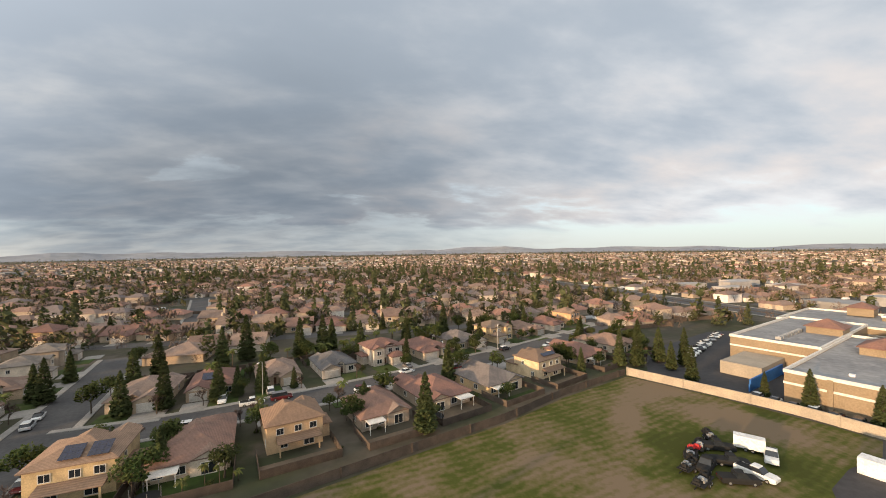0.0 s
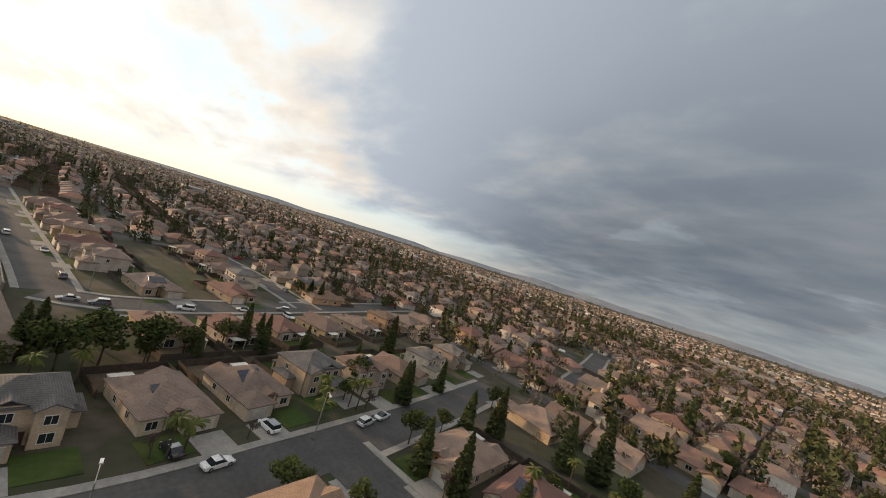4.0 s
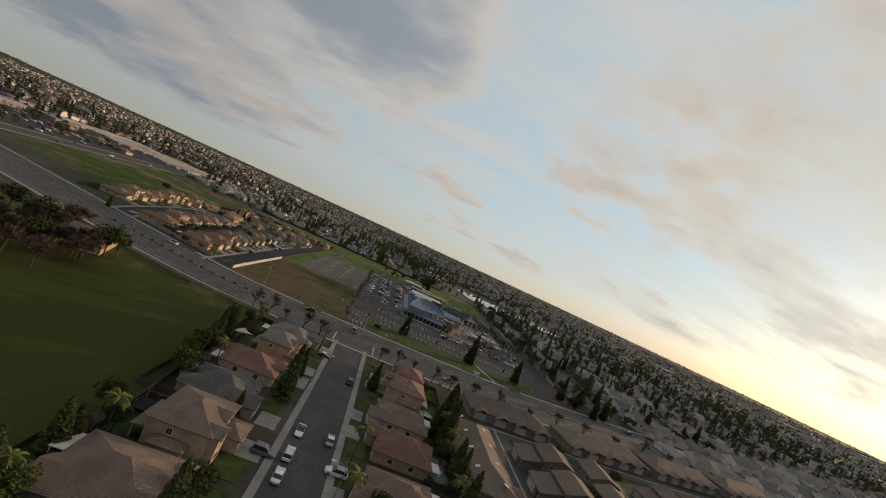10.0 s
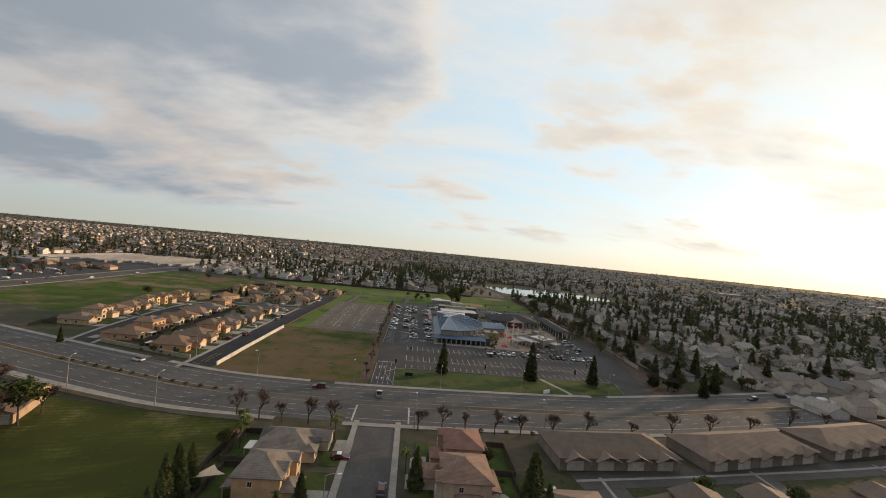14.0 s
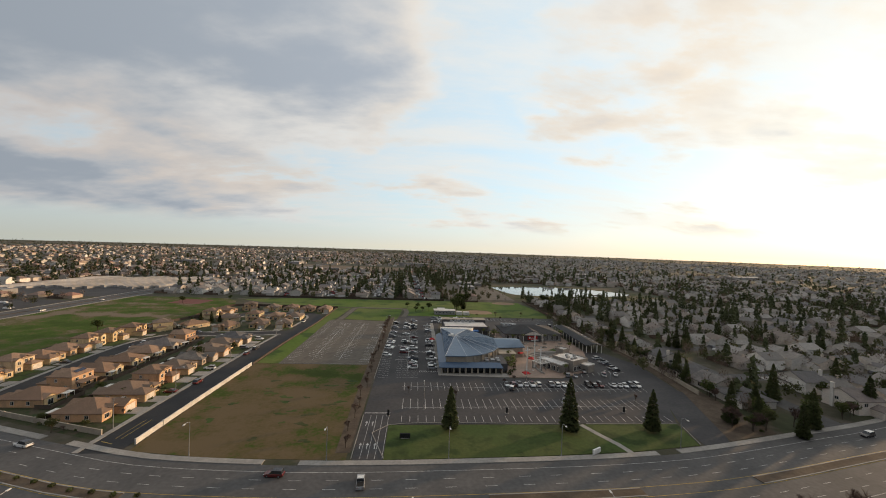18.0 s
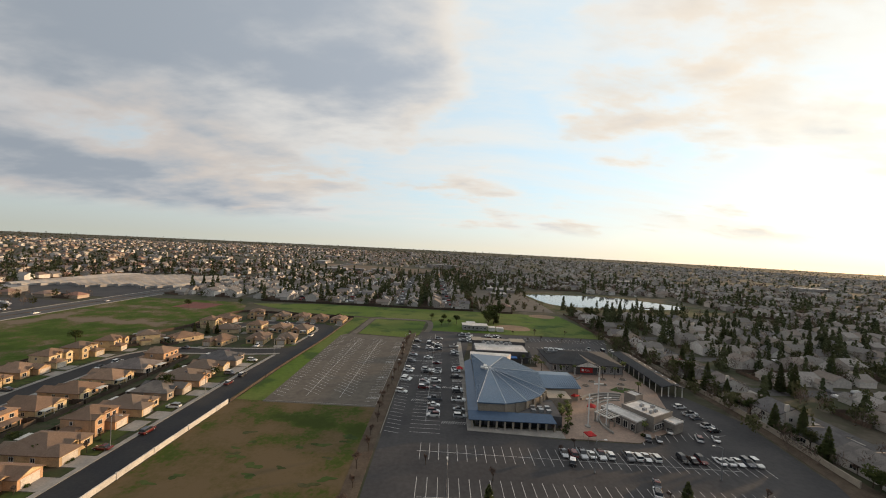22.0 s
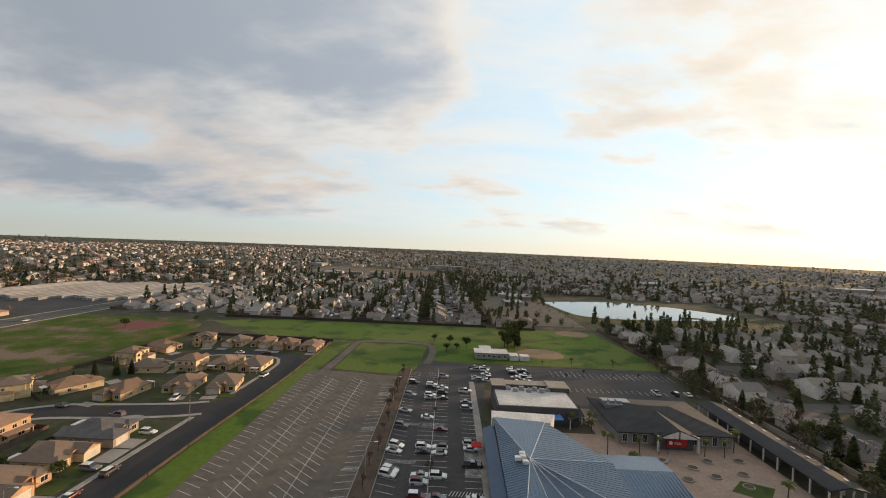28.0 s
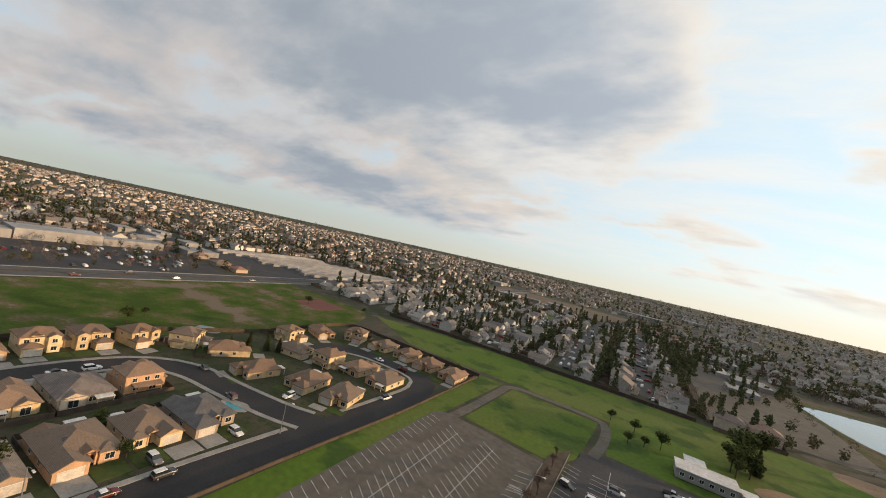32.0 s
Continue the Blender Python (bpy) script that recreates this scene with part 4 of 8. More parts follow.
def window_mesh(w, h):
    """A sash window in one skin: a proud frame with a mullion and two recessed dark panes; it looks along -y."""
    if (w, h) not in WINDOWS:
        b, seen = Build(), {}

        def quad(pts, m):
            ids = []
            for p in pts:
                if p not in seen:
                    seen[p] = len(b.v)
                    b.v.append(p)
                ids.append(seen[p])
            b.f.append(tuple(ids))
            b.m.append(m)

        t = 0.11
        xs, zs = (-w / 2 - t, -w / 2, -0.03, 0.03, w / 2, w / 2 + t), (-h / 2 - t, -h / 2, h / 2, h / 2 + t)
        for i in range(5):
            for j in range(3):
                x0, x1, z0, z1 = xs[i], xs[i + 1], zs[j], zs[j + 1]
                if j == 1 and i in (1, 3):
                    quad([(x0, -0.03, z0), (x1, -0.03, z0), (x1, -0.03, z1), (x0, -0.03, z1)], 1)
                    quad([(x0, -0.09, z0), (x1, -0.09, z0), (x1, -0.03, z0), (x0, -0.03, z0)], 0)
                    quad([(x0, -0.03, z1), (x1, -0.03, z1), (x1, -0.09, z1), (x0, -0.09, z1)], 0)
                    quad([(x0, -0.09, z0), (x0, -0.03, z0), (x0, -0.03, z1), (x0, -0.09, z1)], 0)
                    quad([(x1, -0.03, z0), (x1, -0.09, z0), (x1, -0.09, z1), (x1, -0.03, z1)], 0)
                else:
                    quad([(x0, -0.09, z0), (x1, -0.09, z0), (x1, -0.09, z1), (x0, -0.09, z1)], 0)
        for i in range(5):
            quad([(xs[i], 0.02, zs[0]), (xs[i + 1], 0.02, zs[0]), (xs[i + 1], -0.09, zs[0]), (xs[i], -0.09, zs[0])], 0)
            quad([(xs[i], -0.09, zs[3]), (xs[i + 1], -0.09, zs[3]), (xs[i + 1], 0.02, zs[3]), (xs[i], 0.02, zs[3])], 0)
        for j in range(3):
            quad([(xs[0], 0.02, zs[j]), (xs[0], -0.09, zs[j]), (xs[0], -0.09, zs[j + 1]), (xs[0], 0.02, zs[j + 1])], 0)
            quad([(xs[5], -0.09, zs[j]), (xs[5], 0.02, zs[j]), (xs[5], 0.02, zs[j + 1]), (xs[5], -0.09, zs[j + 1])], 0)
        WINDOWS[(w, h)] = b.mesh("window", [TRIM, GLASS])
    return WINDOWS[(w, h)]


TURN = {"s": 0, "e": 90, "n": 180, "w": 270}


def window(parent, x, y, z, w, h, side="s"):
    return part("window", window_mesh(w, h), None, parent, "", pose(x, y, z, 0, 0, TURN[side]))


def garage_mesh(w):
    b = Build()
    for i in range(4):
        b.box(-w / 2, w / 2, -0.06, 0.03, 0.04 + i * 0.55, 0.56 + i * 0.55, 0)
    b.box(-w / 2 - 0.12, w / 2 + 0.12, -0.04, 0.02, 2.26, 2.4, 1)
    return b.mesh("garage_door", [GARAGE, TRIM])


def roof_vents(parent, pts):
    for x, y, z in pts:
        b = Build()
        b.cyl((0, 0, -0.4), (0, 0, 0.35), 0.09, 0.09, 6)
        part("vent_pipe", b, METAL, parent, "", pose(x, y, z))


def solar_array(parent, x, y, z, cols, rows, tilt, yaw, lift=0.12):
    at = pose(x, y, z, 0, 0, yaw) @ pose(0, 0, lift, tilt, 0, 0)
    for i in range(cols):
        for j in range(rows):
            b = Build()
            b.box(i * 1.03, i * 1.03 + 1.0, j * 1.65, j * 1.65 + 1.6, 0, 0.05, 0)
            part("solar_panel", b, SOLAR, parent, "blue-black solar panel", at)


def two_storey(mirror, wall, roof, label, seed, w=12.5, d=11.5, extra=True):
    r = random.Random(seed)
    s = -1 if mirror else 1
    root = thing("house", label, "house")
    b = Build()
    b.box(-w / 2, w / 2, -d / 2, d / 2, 0, 5.7)
    gx0, gx1 = sorted((s * (w / 2 - 6.2), s * (w / 2)))
    b.box(gx0, gx1, -d / 2 - 4.2, -d / 2, 0, 2.9)
    px0, px1 = sorted((s * (-w / 2 + 0.4), s * (-w / 2 + 4.4)))
    b.box(px0, px1, -d / 2 - 1.6, -d / 2, 0, 5.7)
    rx0, rx1 = -w / 2 + 0.8, w / 2 - 2.0
    b.box(s * -w / 2 - 2.2 if s > 0 else w / 2, s * -w / 2 if s > 0 else w / 2 + 2.2, -2.4, 3.2, 0, 2.9)
    b.prism([(s * 1.2 - 1.9, -d / 2 - 0.2), (s * 1.2 + 1.9, -d / 2 - 0.2), (s * 1.2 + 1.9, -d / 2), (s * 1.2 - 1.9, -d / 2)], 3.0, 6.1)
    b.box(rx0 + 0.4, rx0 + 0.7, d / 2 + 2.4, d / 2 + 2.7, 0, 2.6)
    b.box(rx1 - 0.7, rx1 - 0.4, d / 2 + 2.4, d / 2 + 2.7, 0, 2.6)
    part("wall", b, wall, root)
    b = Build()
    ridge = b.hip(-w / 2, w / 2, -d / 2, d / 2, 5.7, 0.36, 0.55)
    b.gable(px0, px1, -d / 2 - 1.6, 0.0, 5.7, 0.42, 0.4, 0.18, "y")
    b.hip(gx0, gx1, -d / 2 - 4.2, -d / 2 + 1.5, 2.9, 0.36, 0.45)
    b.hip(s * -w / 2 - 2.4 if s > 0 else w / 2 - 0.4, s * -w / 2 + 0.4 if s > 0 else w / 2 + 2.4, -2.6, 3.4, 2.9, 0.36, 0.4)
    b.gable(s * 1.2 - 2.0, s * 1.2 + 2.0, -d / 2 - 0.25, 0.5, 6.1, 0.42, 0.3, 0.18, "y")
    b.prism([(rx0, d / 2), (rx1, d / 2), (rx1, d / 2 + 3.0), (rx0, d / 2 + 3.0)], 2.6, [3.3, 3.3, 2.75, 2.75])
    part("roof", b, roof, root)
    b = Build()
    gable_end(b, (px0, -d / 2 - 1.62, 5.7), (px1, -d / 2 - 1.62, 5.7), ((px0 + px1) / 2, -d / 2 - 1.62, 5.7 + 0.42 * (px1 - px0) / 2), (0, 1, 0))
    part("gable_wall", b, wall, root)
    part("garage_door", garage_mesh(4.9), None, root, "pale panelled garage door", pose((gx0 + gx1) / 2, -d / 2 - 4.2, 0))
    b = Build()
    b.box(-0.5, 0.5, -0.07, 0.02, 0.05, 2.1)
    part("door", b, DOOR, root, "", pose(s * (-w / 2 + 5.3), -d / 2, 0))
    window(root, (px0 + px1) / 2, -d / 2 - 1.6, 4.2, 1.6, 1.3)
    window(root, (px0 + px1) / 2, -d / 2 - 1.6, 1.5, 1.8, 1.4)
    window(root, s * 1.2, -d / 2 - 0.2, 4.4, 1.5, 1.3)
    window(root, s * 4.2, -d / 2, 4.2, 1.5, 1.2)
    for x in (-4.0, -0.6, 3.4):
        window(root, x, d / 2, 4.2, 1.5, 1.2, "n")
    window(root, -3.0, d / 2, 1.35, 2.2, 1.9, "n")
    window(root, 2.6, d / 2, 1.5, 1.6, 1.3, "n")
    window(root, w / 2, -1.5, 4.2, 1.0, 1.1, "e")
    window(root, w / 2, 3.0, 1.5, 1.2, 1.2, "e")
    window(root, -w / 2, 1.5, 4.2, 1.0, 1.1, "w")
    roof_vents(root, [(1.5, 2.2, 6.9)])
    return root


def one_storey(mirror, wall, roof, label, seed, w=13.5, d=16.0, gable=False):
    s = -1 if mirror else 1
    root = thing("house", label, "house")
    gx0, gx1 = sorted((s * (w / 2 - 6.6), s * (w / 2)))
    nx0, nx1 = sorted((s * (-w / 2), s * (-w / 2 + 4.2)))
    b = Build()
    b.box(-w / 2, w / 2, -d / 2, d / 2, 0, 2.9)
    b.box(gx0, gx1, -d / 2 - 4.0, -d / 2, 0, 2.9)
    b.box(nx0, nx1, -d / 2 - 1.4, -d / 2, 0, 2.9)
    part("wall", b, wall, root)
    b = Build()
    b.hip(-w / 2, w / 2, -d / 2, d / 2, 2.9, 0.40, 0.6)
    if gable:
        b.gable(gx0, gx1, -d / 2 - 4.0, -d / 2 + 3.5, 2.9, 0.42, 0.5, 0.2, "y")
    else:
        b.hip(gx0, gx1, -d / 2 - 4.0, -d / 2 + 3.0, 2.9, 0.40, 0.5)
    b.hip(nx0, nx1, -d / 2 - 1.4, -d / 2 + 2.5, 2.9, 0.40, 0.45)
    part("roof", b, roof, root)
    b = Build()
    bx0, bx1 = sorted((s * (w / 2 - 0.5), s * (w / 2 - 6.5)))
    b.gable(bx0, bx1, 0.0, d / 2 + 0.6, 2.9, 0.42, 0.4, 0.2, "y")
    ex0, ex1 = sorted((s * (-w / 2 + 4.6), s * (-w / 2 + 7.4)))
    b.gable(ex0, ex1, -d / 2 - 1.2, -d / 2 + 3.0, 3.3, 0.5, 0.3, 0.18, "y")
    part("gable_roof", b, roof, root)
    b = Build()
    b.box(bx0, bx1, d / 2, d / 2 + 0.58, 0, 2.9)
    gable_end(b, (bx1, d / 2 + 0.58, 2.9), (bx0, d / 2 + 0.58, 2.9), ((bx0 + bx1) / 2, d / 2 + 0.58, 2.9 + 0.42 * (bx1 - bx0) / 2), (0, -1, 0))
    part("gable_wall", b, wall, root)
    b = Build()
    for x in (ex0 + 0.15, ex1 - 0.15):
        b.box(x - 0.2, x + 0.2, -d / 2 - 1.1, -d / 2 - 0.7, 0, 3.3)
    gable_end(b, (ex0, -d / 2 - 1.1, 3.3), (ex1, -d / 2 - 1.1, 3.3), ((ex0 + ex1) / 2, -d / 2 - 1.1, 3.3 + 0.5 * 1.4), (0, 1, 0))
    part("porch", b, wall, root)
    if gable:
        b = Build()
        y = -d / 2 - 4.02
        gable_end(b, (gx0, y, 2.9), (gx1, y, 2.9), ((gx0 + gx1) / 2, y, 2.9 + 0.42 * 3.3), (0, 1, 0))
        part("gable_wall", b, wall, root)
    part("garage_door", garage_mesh(4.9), None, root, "pale panelled garage door", pose((gx0 + gx1) / 2, -d / 2 - 4.0, 0))
    b = Build()
    b.box(-0.5, 0.5, -0.07, 0.02, 0.05, 2.1)
    part("door", b, DOOR, root, "", pose(s * (-w / 2 + 5.4), -d / 2, 0))
    window(root, (nx0 + nx1) / 2, -d / 2 - 1.4, 1.5, 1.9, 1.4)
    for x in (-s * 4.9, -s * 1.4):
        window(root, x, d / 2, 1.5, 1.7, 1.3, "n")
    window(root, (bx0 + bx1) / 2, d / 2 + 0.58, 1.2, 2.4, 2.0, "n")
    for y in (-4.0, 2.5):
        window(root, w / 2, y, 1.5, 1.3, 1.2, "e")
        window(root, -w / 2, y, 1.5, 1.3, 1.2, "w")
    b = Build()
    c0, c1 = sorted((s * (-w / 2 + 0.8), s * (-w / 2 + 5.4)))
    b.box(c0, c1, d / 2, d / 2 + 3.2, 2.45, 2.6)
    for x in (c0 + 0.2, c1 - 0.35):
        b.box(x, x + 0.15, d / 2 + 2.9, d / 2 + 3.05, 0, 2.45)
    part("patio_cover", b, TRIM, root, "white timber patio cover")
    roof_vents(root, [(2.0, 3.0, 4.6)])
    return root


def condo(wall, roof, label, w=9.8, d=17.0, low=6.5):
    """Two storeys at the back under a gable, a low garage wing with a lean-to roof in front."""
    root = thing("condominium", label, "house", "condominium blocks")
    y0 = -d / 2 + low
    b = Build()
    b.box(-w / 2, w / 2, y0, d / 2, 0, 5.4)
    part("wall", b, wall, root)
    b = Build()
    b.box(-w / 2, w / 2 - 0.8, -d / 2, y0, 0, 2.8)
    for sx in (-w / 2, w / 2 - 0.95):
        b.prism([(sx, -d / 2), (sx + 0.15, -d / 2), (sx + 0.15, y0), (sx, y0)], 2.75, [2.85, 2.85, 4.5, 4.5])
    part("garage_wing", b, wall, root)
    b = Build()
    b.gable(-w / 2, w / 2, y0, d / 2, 5.4, 0.34, 0.55, 0.2, "x")
    part("roof", b, roof, root)
    b = Build()
    b.prism([(-w / 2 - 0.45, -d / 2 - 0.5), (w / 2 - 0.35, -d / 2 - 0.5), (w / 2 - 0.35, y0 - 0.02), (-w / 2 - 0.45, y0 - 0.02)], 2.72, [2.92, 2.92, 4.75, 4.75])
    part("wing_roof", b, roof, root)
    yc, top = (y0 + d / 2) / 2, 5.4 + 0.34 * (d / 2 - y0) / 2
    for sx, a, e, inw in ((-w / 2, d / 2, y0, 1), (w / 2, y0, d / 2, -1)):
        b = Build()
        gable_end(b, (sx, a, 5.4), (sx, e, 5.4), (sx, yc, top), (inw, 0, 0))
        part("gable_wall", b, wall, root)
    part("garage_door", garage_mesh(4.6), None, root, "tan panelled garage door", pose(-1.8, -d / 2, 0))
    b = Build()
    b.box(-0.5, 0.5, -0.07, 0.02, 0.05, 2.1)
    part("door", b, DOOR, root, "", pose(2.6, -d / 2, 0))
    window(root, 1.0, y0, 4.9, 1.4, 0.7)
    window(root, -3.0, d / 2, 4.2, 1.4, 1.2, "n")
    window(root, 2.0, d / 2, 4.2, 1.4, 1.2, "n")
    for sx, side in ((w / 2, "e"), (-w / 2, "w")):
        for yy in (0.6, 5.6):
            window(root, sx, yy, 4.2, 1.1, 1.1, side)
    return root


def terrace(n, wall, roof, label, unit=8.6, d=15.0, skylights=True):
    """A long low block of joined homes with small roof lights and garage gables."""
    root = thing("terraced_block", label, "house", "condominium blocks")
    L = n * unit
    b = Build()
    b.box(-L / 2, L / 2, -d / 2, d / 2, 0, 3.4)
    part("wall", b, wall, root)
    b = Build()
    b.hip(-L / 2, L / 2, -d / 2, d / 2, 3.4, 0.42, 0.6)
    for i in range(n):
        if not skylights or i % 2 == 0:
            x = -L / 2 + (i + 0.5) * unit
            c = Build()
            c.gable(x - 3.2, x + 3.2, -d / 2 - 1.4, 0.5, 3.0, 0.42, 0.4, 0.2, "y")
            part("garage_gable", c, roof, root)
    part("roof", b, roof, root)
    for i in range(n):
        x = -L / 2 + (i + 0.5) * unit
        part("garage_door", garage_mesh(4.6), None, root, "tan panelled garage door", pose(x, -d / 2 - 0.02, 0))
        window(root, x - 2, d / 2, 1.6, 1.6, 1.3, "n")
        window(root, x + 2, d / 2, 1.6, 1.6, 1.3, "n")
        if skylights:
            for sx, sy in ((-2.0, -3.6), (1.8, 3.4)):
                c = Build()
                c.box(-0.45, 0.45, -0.6, 0.6, -0.1, 0.14)
                part("skylight", c, WHITE, root, "small white roof light", pose(x + sx, sy, 3.4 + 0.42 * (d / 2 - abs(sy)) + 0.3, math.copysign(22.8, -sy), 0, 0))
    return root


def plain_house(kind, wall, roof, label):
    """A house farther off: body, roof, garage door, a few windows."""
    root = thing("house", label, "house")
    w, d, h = ((12.5, 12, 5.5), (14, 14.5, 2.9), (12, 14, 2.9), (11, 13, 5.3))[kind]
    b = Build()
    b.box(-w / 2, w / 2, -d / 2, d / 2, 0, h)
    b.box(w / 2 - 6, w / 2, -d / 2 - 4, -d / 2, 0, 2.8)
    part("wall", b, wall, root)
    if kind == 3:
        b = Build()
        b.box(-w / 2 - 0.5, -w / 2 + 0.3, 2.0, 3.2, 0, h + 4.2)
        part("chimney", b, wall, root)
    b = Build()
    if kind in (0, 1):
        b.hip(-w / 2, w / 2, -d / 2, d / 2, h, 0.4, 0.6)
        b.hip(w / 2 - 6, w / 2, -d / 2 - 4, -d / 2 + 3, 2.8, 0.4, 0.5)
    else:
        b.gable(-w / 2, w / 2, -d / 2, d / 2, h, 0.42, 0.5, 0.2, "x")
        b.gable(w / 2 - 6, w / 2, -d / 2 - 4, 0, 2.8, 0.42, 0.4, 0.2, "y")
    part("roof", b, roof, root)
    if kind in (2, 3):
        b = Build()
        gable_end(b, (-w / 2, d / 2, h), (-w / 2, -d / 2, h), (-w / 2, 0, h + 0.42 * d / 2), (1, 0, 0))
        part("gable_wall", b, wall, root)
        b = Build()
        gable_end(b, (w / 2, -d / 2, h), (w / 2, d / 2, h), (w / 2, 0, h + 0.42 * d / 2), (-1, 0, 0))
        part("gable_wall", b, wall, root)
        b = Build()
        gable_end(b, (w / 2 - 6, -d / 2 - 4, 2.8), (w / 2, -d / 2 - 4, 2.8), (w / 2 - 3, -d / 2 - 4, 4.06), (0, 1, 0))
        part("gable_wall", b, wall, root)
    part("garage_door", garage_mesh(4.7), None, root, "pale panelled garage door", pose(w / 2 - 3, -d / 2 - 4, 0))
    window(root, -2.5, -d / 2, h - 1.4, 1.6, 1.3)
    window(root, 0, d / 2, h - 1.4, 1.8, 1.3, "n")
    window(root, -w / 2, 1, h - 1.4, 1.4, 1.2, "w")
    return root


def driveway(m, x0, x1, y0, y1, name="driveway", material=CONCRETE, label="pale concrete driveway", z=0.12):
    b = Build()
    b.prism([tuple((m @ Vector((x, y, 0))).xy) for x, y in ((x0, y0), (x1, y0), (x1, y1), (x0, y1))], -0.1, z)
    return structure(name, b, material, label)


def yard_fence(m, w, y0, y1, h=1.55):
    """A board fence round three sides of a back yard, with posts and a cap rail."""
    root = thing("fence", "weathered brown board fence round a back yard", "fence", "garden fences", m)
    for (ax, ay), (bx, by) in (((-w / 2, y0), (-w / 2, y1)), ((-w / 2, y1), (w / 2, y1)), ((w / 2, y1), (w / 2, y0))):
        a, e = Vector((ax, ay)), Vector((bx, by))
        n = max(2, int((e - a).length / 2.4))
        ang = math.degrees(math.atan2((e - a).y, (e - a).x))
        b = Build()
        L = (e - a).length
        k = int(L / 0.6)
        # boards in and out by turns, with a thicker board at each post, in one closed skin
        front = []
        for q in range(k):
            off = -0.10 if q % 4 == 0 else (-0.02 if q % 2 else -0.05)
            front += [(q * L / k, off), ((q + 1) * L / k, off)]
        b.prism(front + [(L, 0.04), (0, 0.04)], 0, h)
        part("panel", b, WOOD, root, "", pose(ax, ay, 0, 0, 0, ang))
    return root


PROTO = {}


def put(key, maker, m):
    """Builds a thing the first time and copies it after that."""
    if key not in PROTO:
        PROTO[key] = maker()
        PROTO[key].matrix_world = m
        return PROTO[key]
    return copy_thing(PROTO[key], m)


HOUSE_LABELS = {
    ("two", "tile"): "two-storey stucco house with a hipped brown tile roof",
    ("one", "tile"): "single-storey stucco house with a low brown tile roof",
    ("two", "tan"): "golden two-storey stucco house with a tan tile roof",
    ("one", "tan"): "golden single-storey stucco house with a tan tile roof",
    ("two", "red"): "two-storey stucco house with a red tile roof",
    ("one", "red"): "single-storey stucco house with a red tile roof",
    ("two", "grey"): "two-storey pale house with a grey shingle roof",
    ("one", "grey"): "single-storey pale house with a grey shingle roof",
}


def near_house(x, y, face, storeys, roof="tile", mirror=0, lot=True, back=9.0, front=6.0, green=True):
    """face: the compass way, in degrees from -y, that the front looks to."""
    m = pose(x, y, 0, 0, 0, face) @ Matrix.Diagonal((0.86, 0.85, 0.95, 1.0) if y > 150 else (0.90, 0.90, 0.96, 1.0))
    wall, tiles = {"tile": (STUCCO, TILE), "tan": (STUCCO_WARM, TILE_TAN), "red": (STUCCO, TILE_RED), "grey": (STUCCO, SHINGLE)}[roof]
    key = ("two" if storeys == 2 else "one", roof)
    alt = int(abs(x * 7 + y * 3)) % 2
    if storeys == 2:
        ob = put(("t", roof, mirror), lambda: two_storey(mirror, wall, tiles, HOUSE_LABELS[key], 1), m)
        w, d, gx = 12.5, 11.5, (1 if not mirror else -1) * 3.1
        fy = -d / 2 - 4.2
    else:
        ob = put(("o", roof, mirror, alt), lambda: one_storey(mirror, wall, tiles, HOUSE_LABELS[key], 2, gable=bool(alt)), m)
        w, d, gx = 13.5, 16.0, (1 if not mirror else -1) * 3.4
        fy = -d / 2 - 4.0
    if lot:
        driveway(m, gx - 3.1, gx + 3.1 + (1.6 if int(y) % 2 else 0.0) * (1 if gx > 0 else 0), fy - front - 1.0, fy)
        s = -1 if mirror else 1
        xa, xb = sorted((s * -7.2, s * 0.0))
        driveway(m, xa, xb, fy - front + 0.6, -d / 2 - 1.9, "lawn", LAWN if green else MULCH, "small green front lawn" if green else "brown planting bed in front of a house", 0.1)
        if back:
            driveway(m, -7.4, 7.4, d / 2 + (3.4 if int(x) % 2 else 0.0), d / 2 + back - 0.3, "lawn", LAWN if (int(x + y) % 3) else DIRT, "small back-yard lawn", 0.07)
            yard_fence(m, 15.2, d / 2 - 2, d / 2 + back)
    return ob


# north side of the first street, backing on the field
for x, y, f, st, roof, mi in [(34.5, -69.5, 8, 2, "tan", 0), (20, -73.5, 12, 1, "tile", 1), (3.5, -76, 16, 2, "tan", 0), (-13.5, -82.5, 18, 1, "tile", 1), (-28.5, -88.5, 20, 1, "red", 0), (-45, -94, 22, 1, "grey", 1), (-63, -99, 23, 2, "tan", 0), (-83, -109.5, 23, 1, "red", 1), (-102, -118, 24, 1, "tile", 0)]:
    near_house(x, y, f, st, roof, mi, back=8.0, front=5.0)
# south side
for x, y, f, st, roof, mi in [(43, -109.5, 186, 1, "tile", 0), (28.5, -113.5, 190, 1, "red", 1), (13.5, -118, 196, 1, "tile", 0), (-2.5, -122.5, 198, 1, "grey", 1), (-18.5, -127.5, 200, 2, "red", 0), (-34.5, -133.5, 201, 1, "red", 1), (-50, -141, 202, 1, "grey", 0), (-67, -146.5, 203, 2, "tan", 1), (-82.5, -153, 204, 1, "tile", 0), (-99, -161, 204, 1, "red", 1), (-116, -169, 204, 2, "tan", 0)]:
    near_house(x, y, f, st, roof, mi, front=6.5)
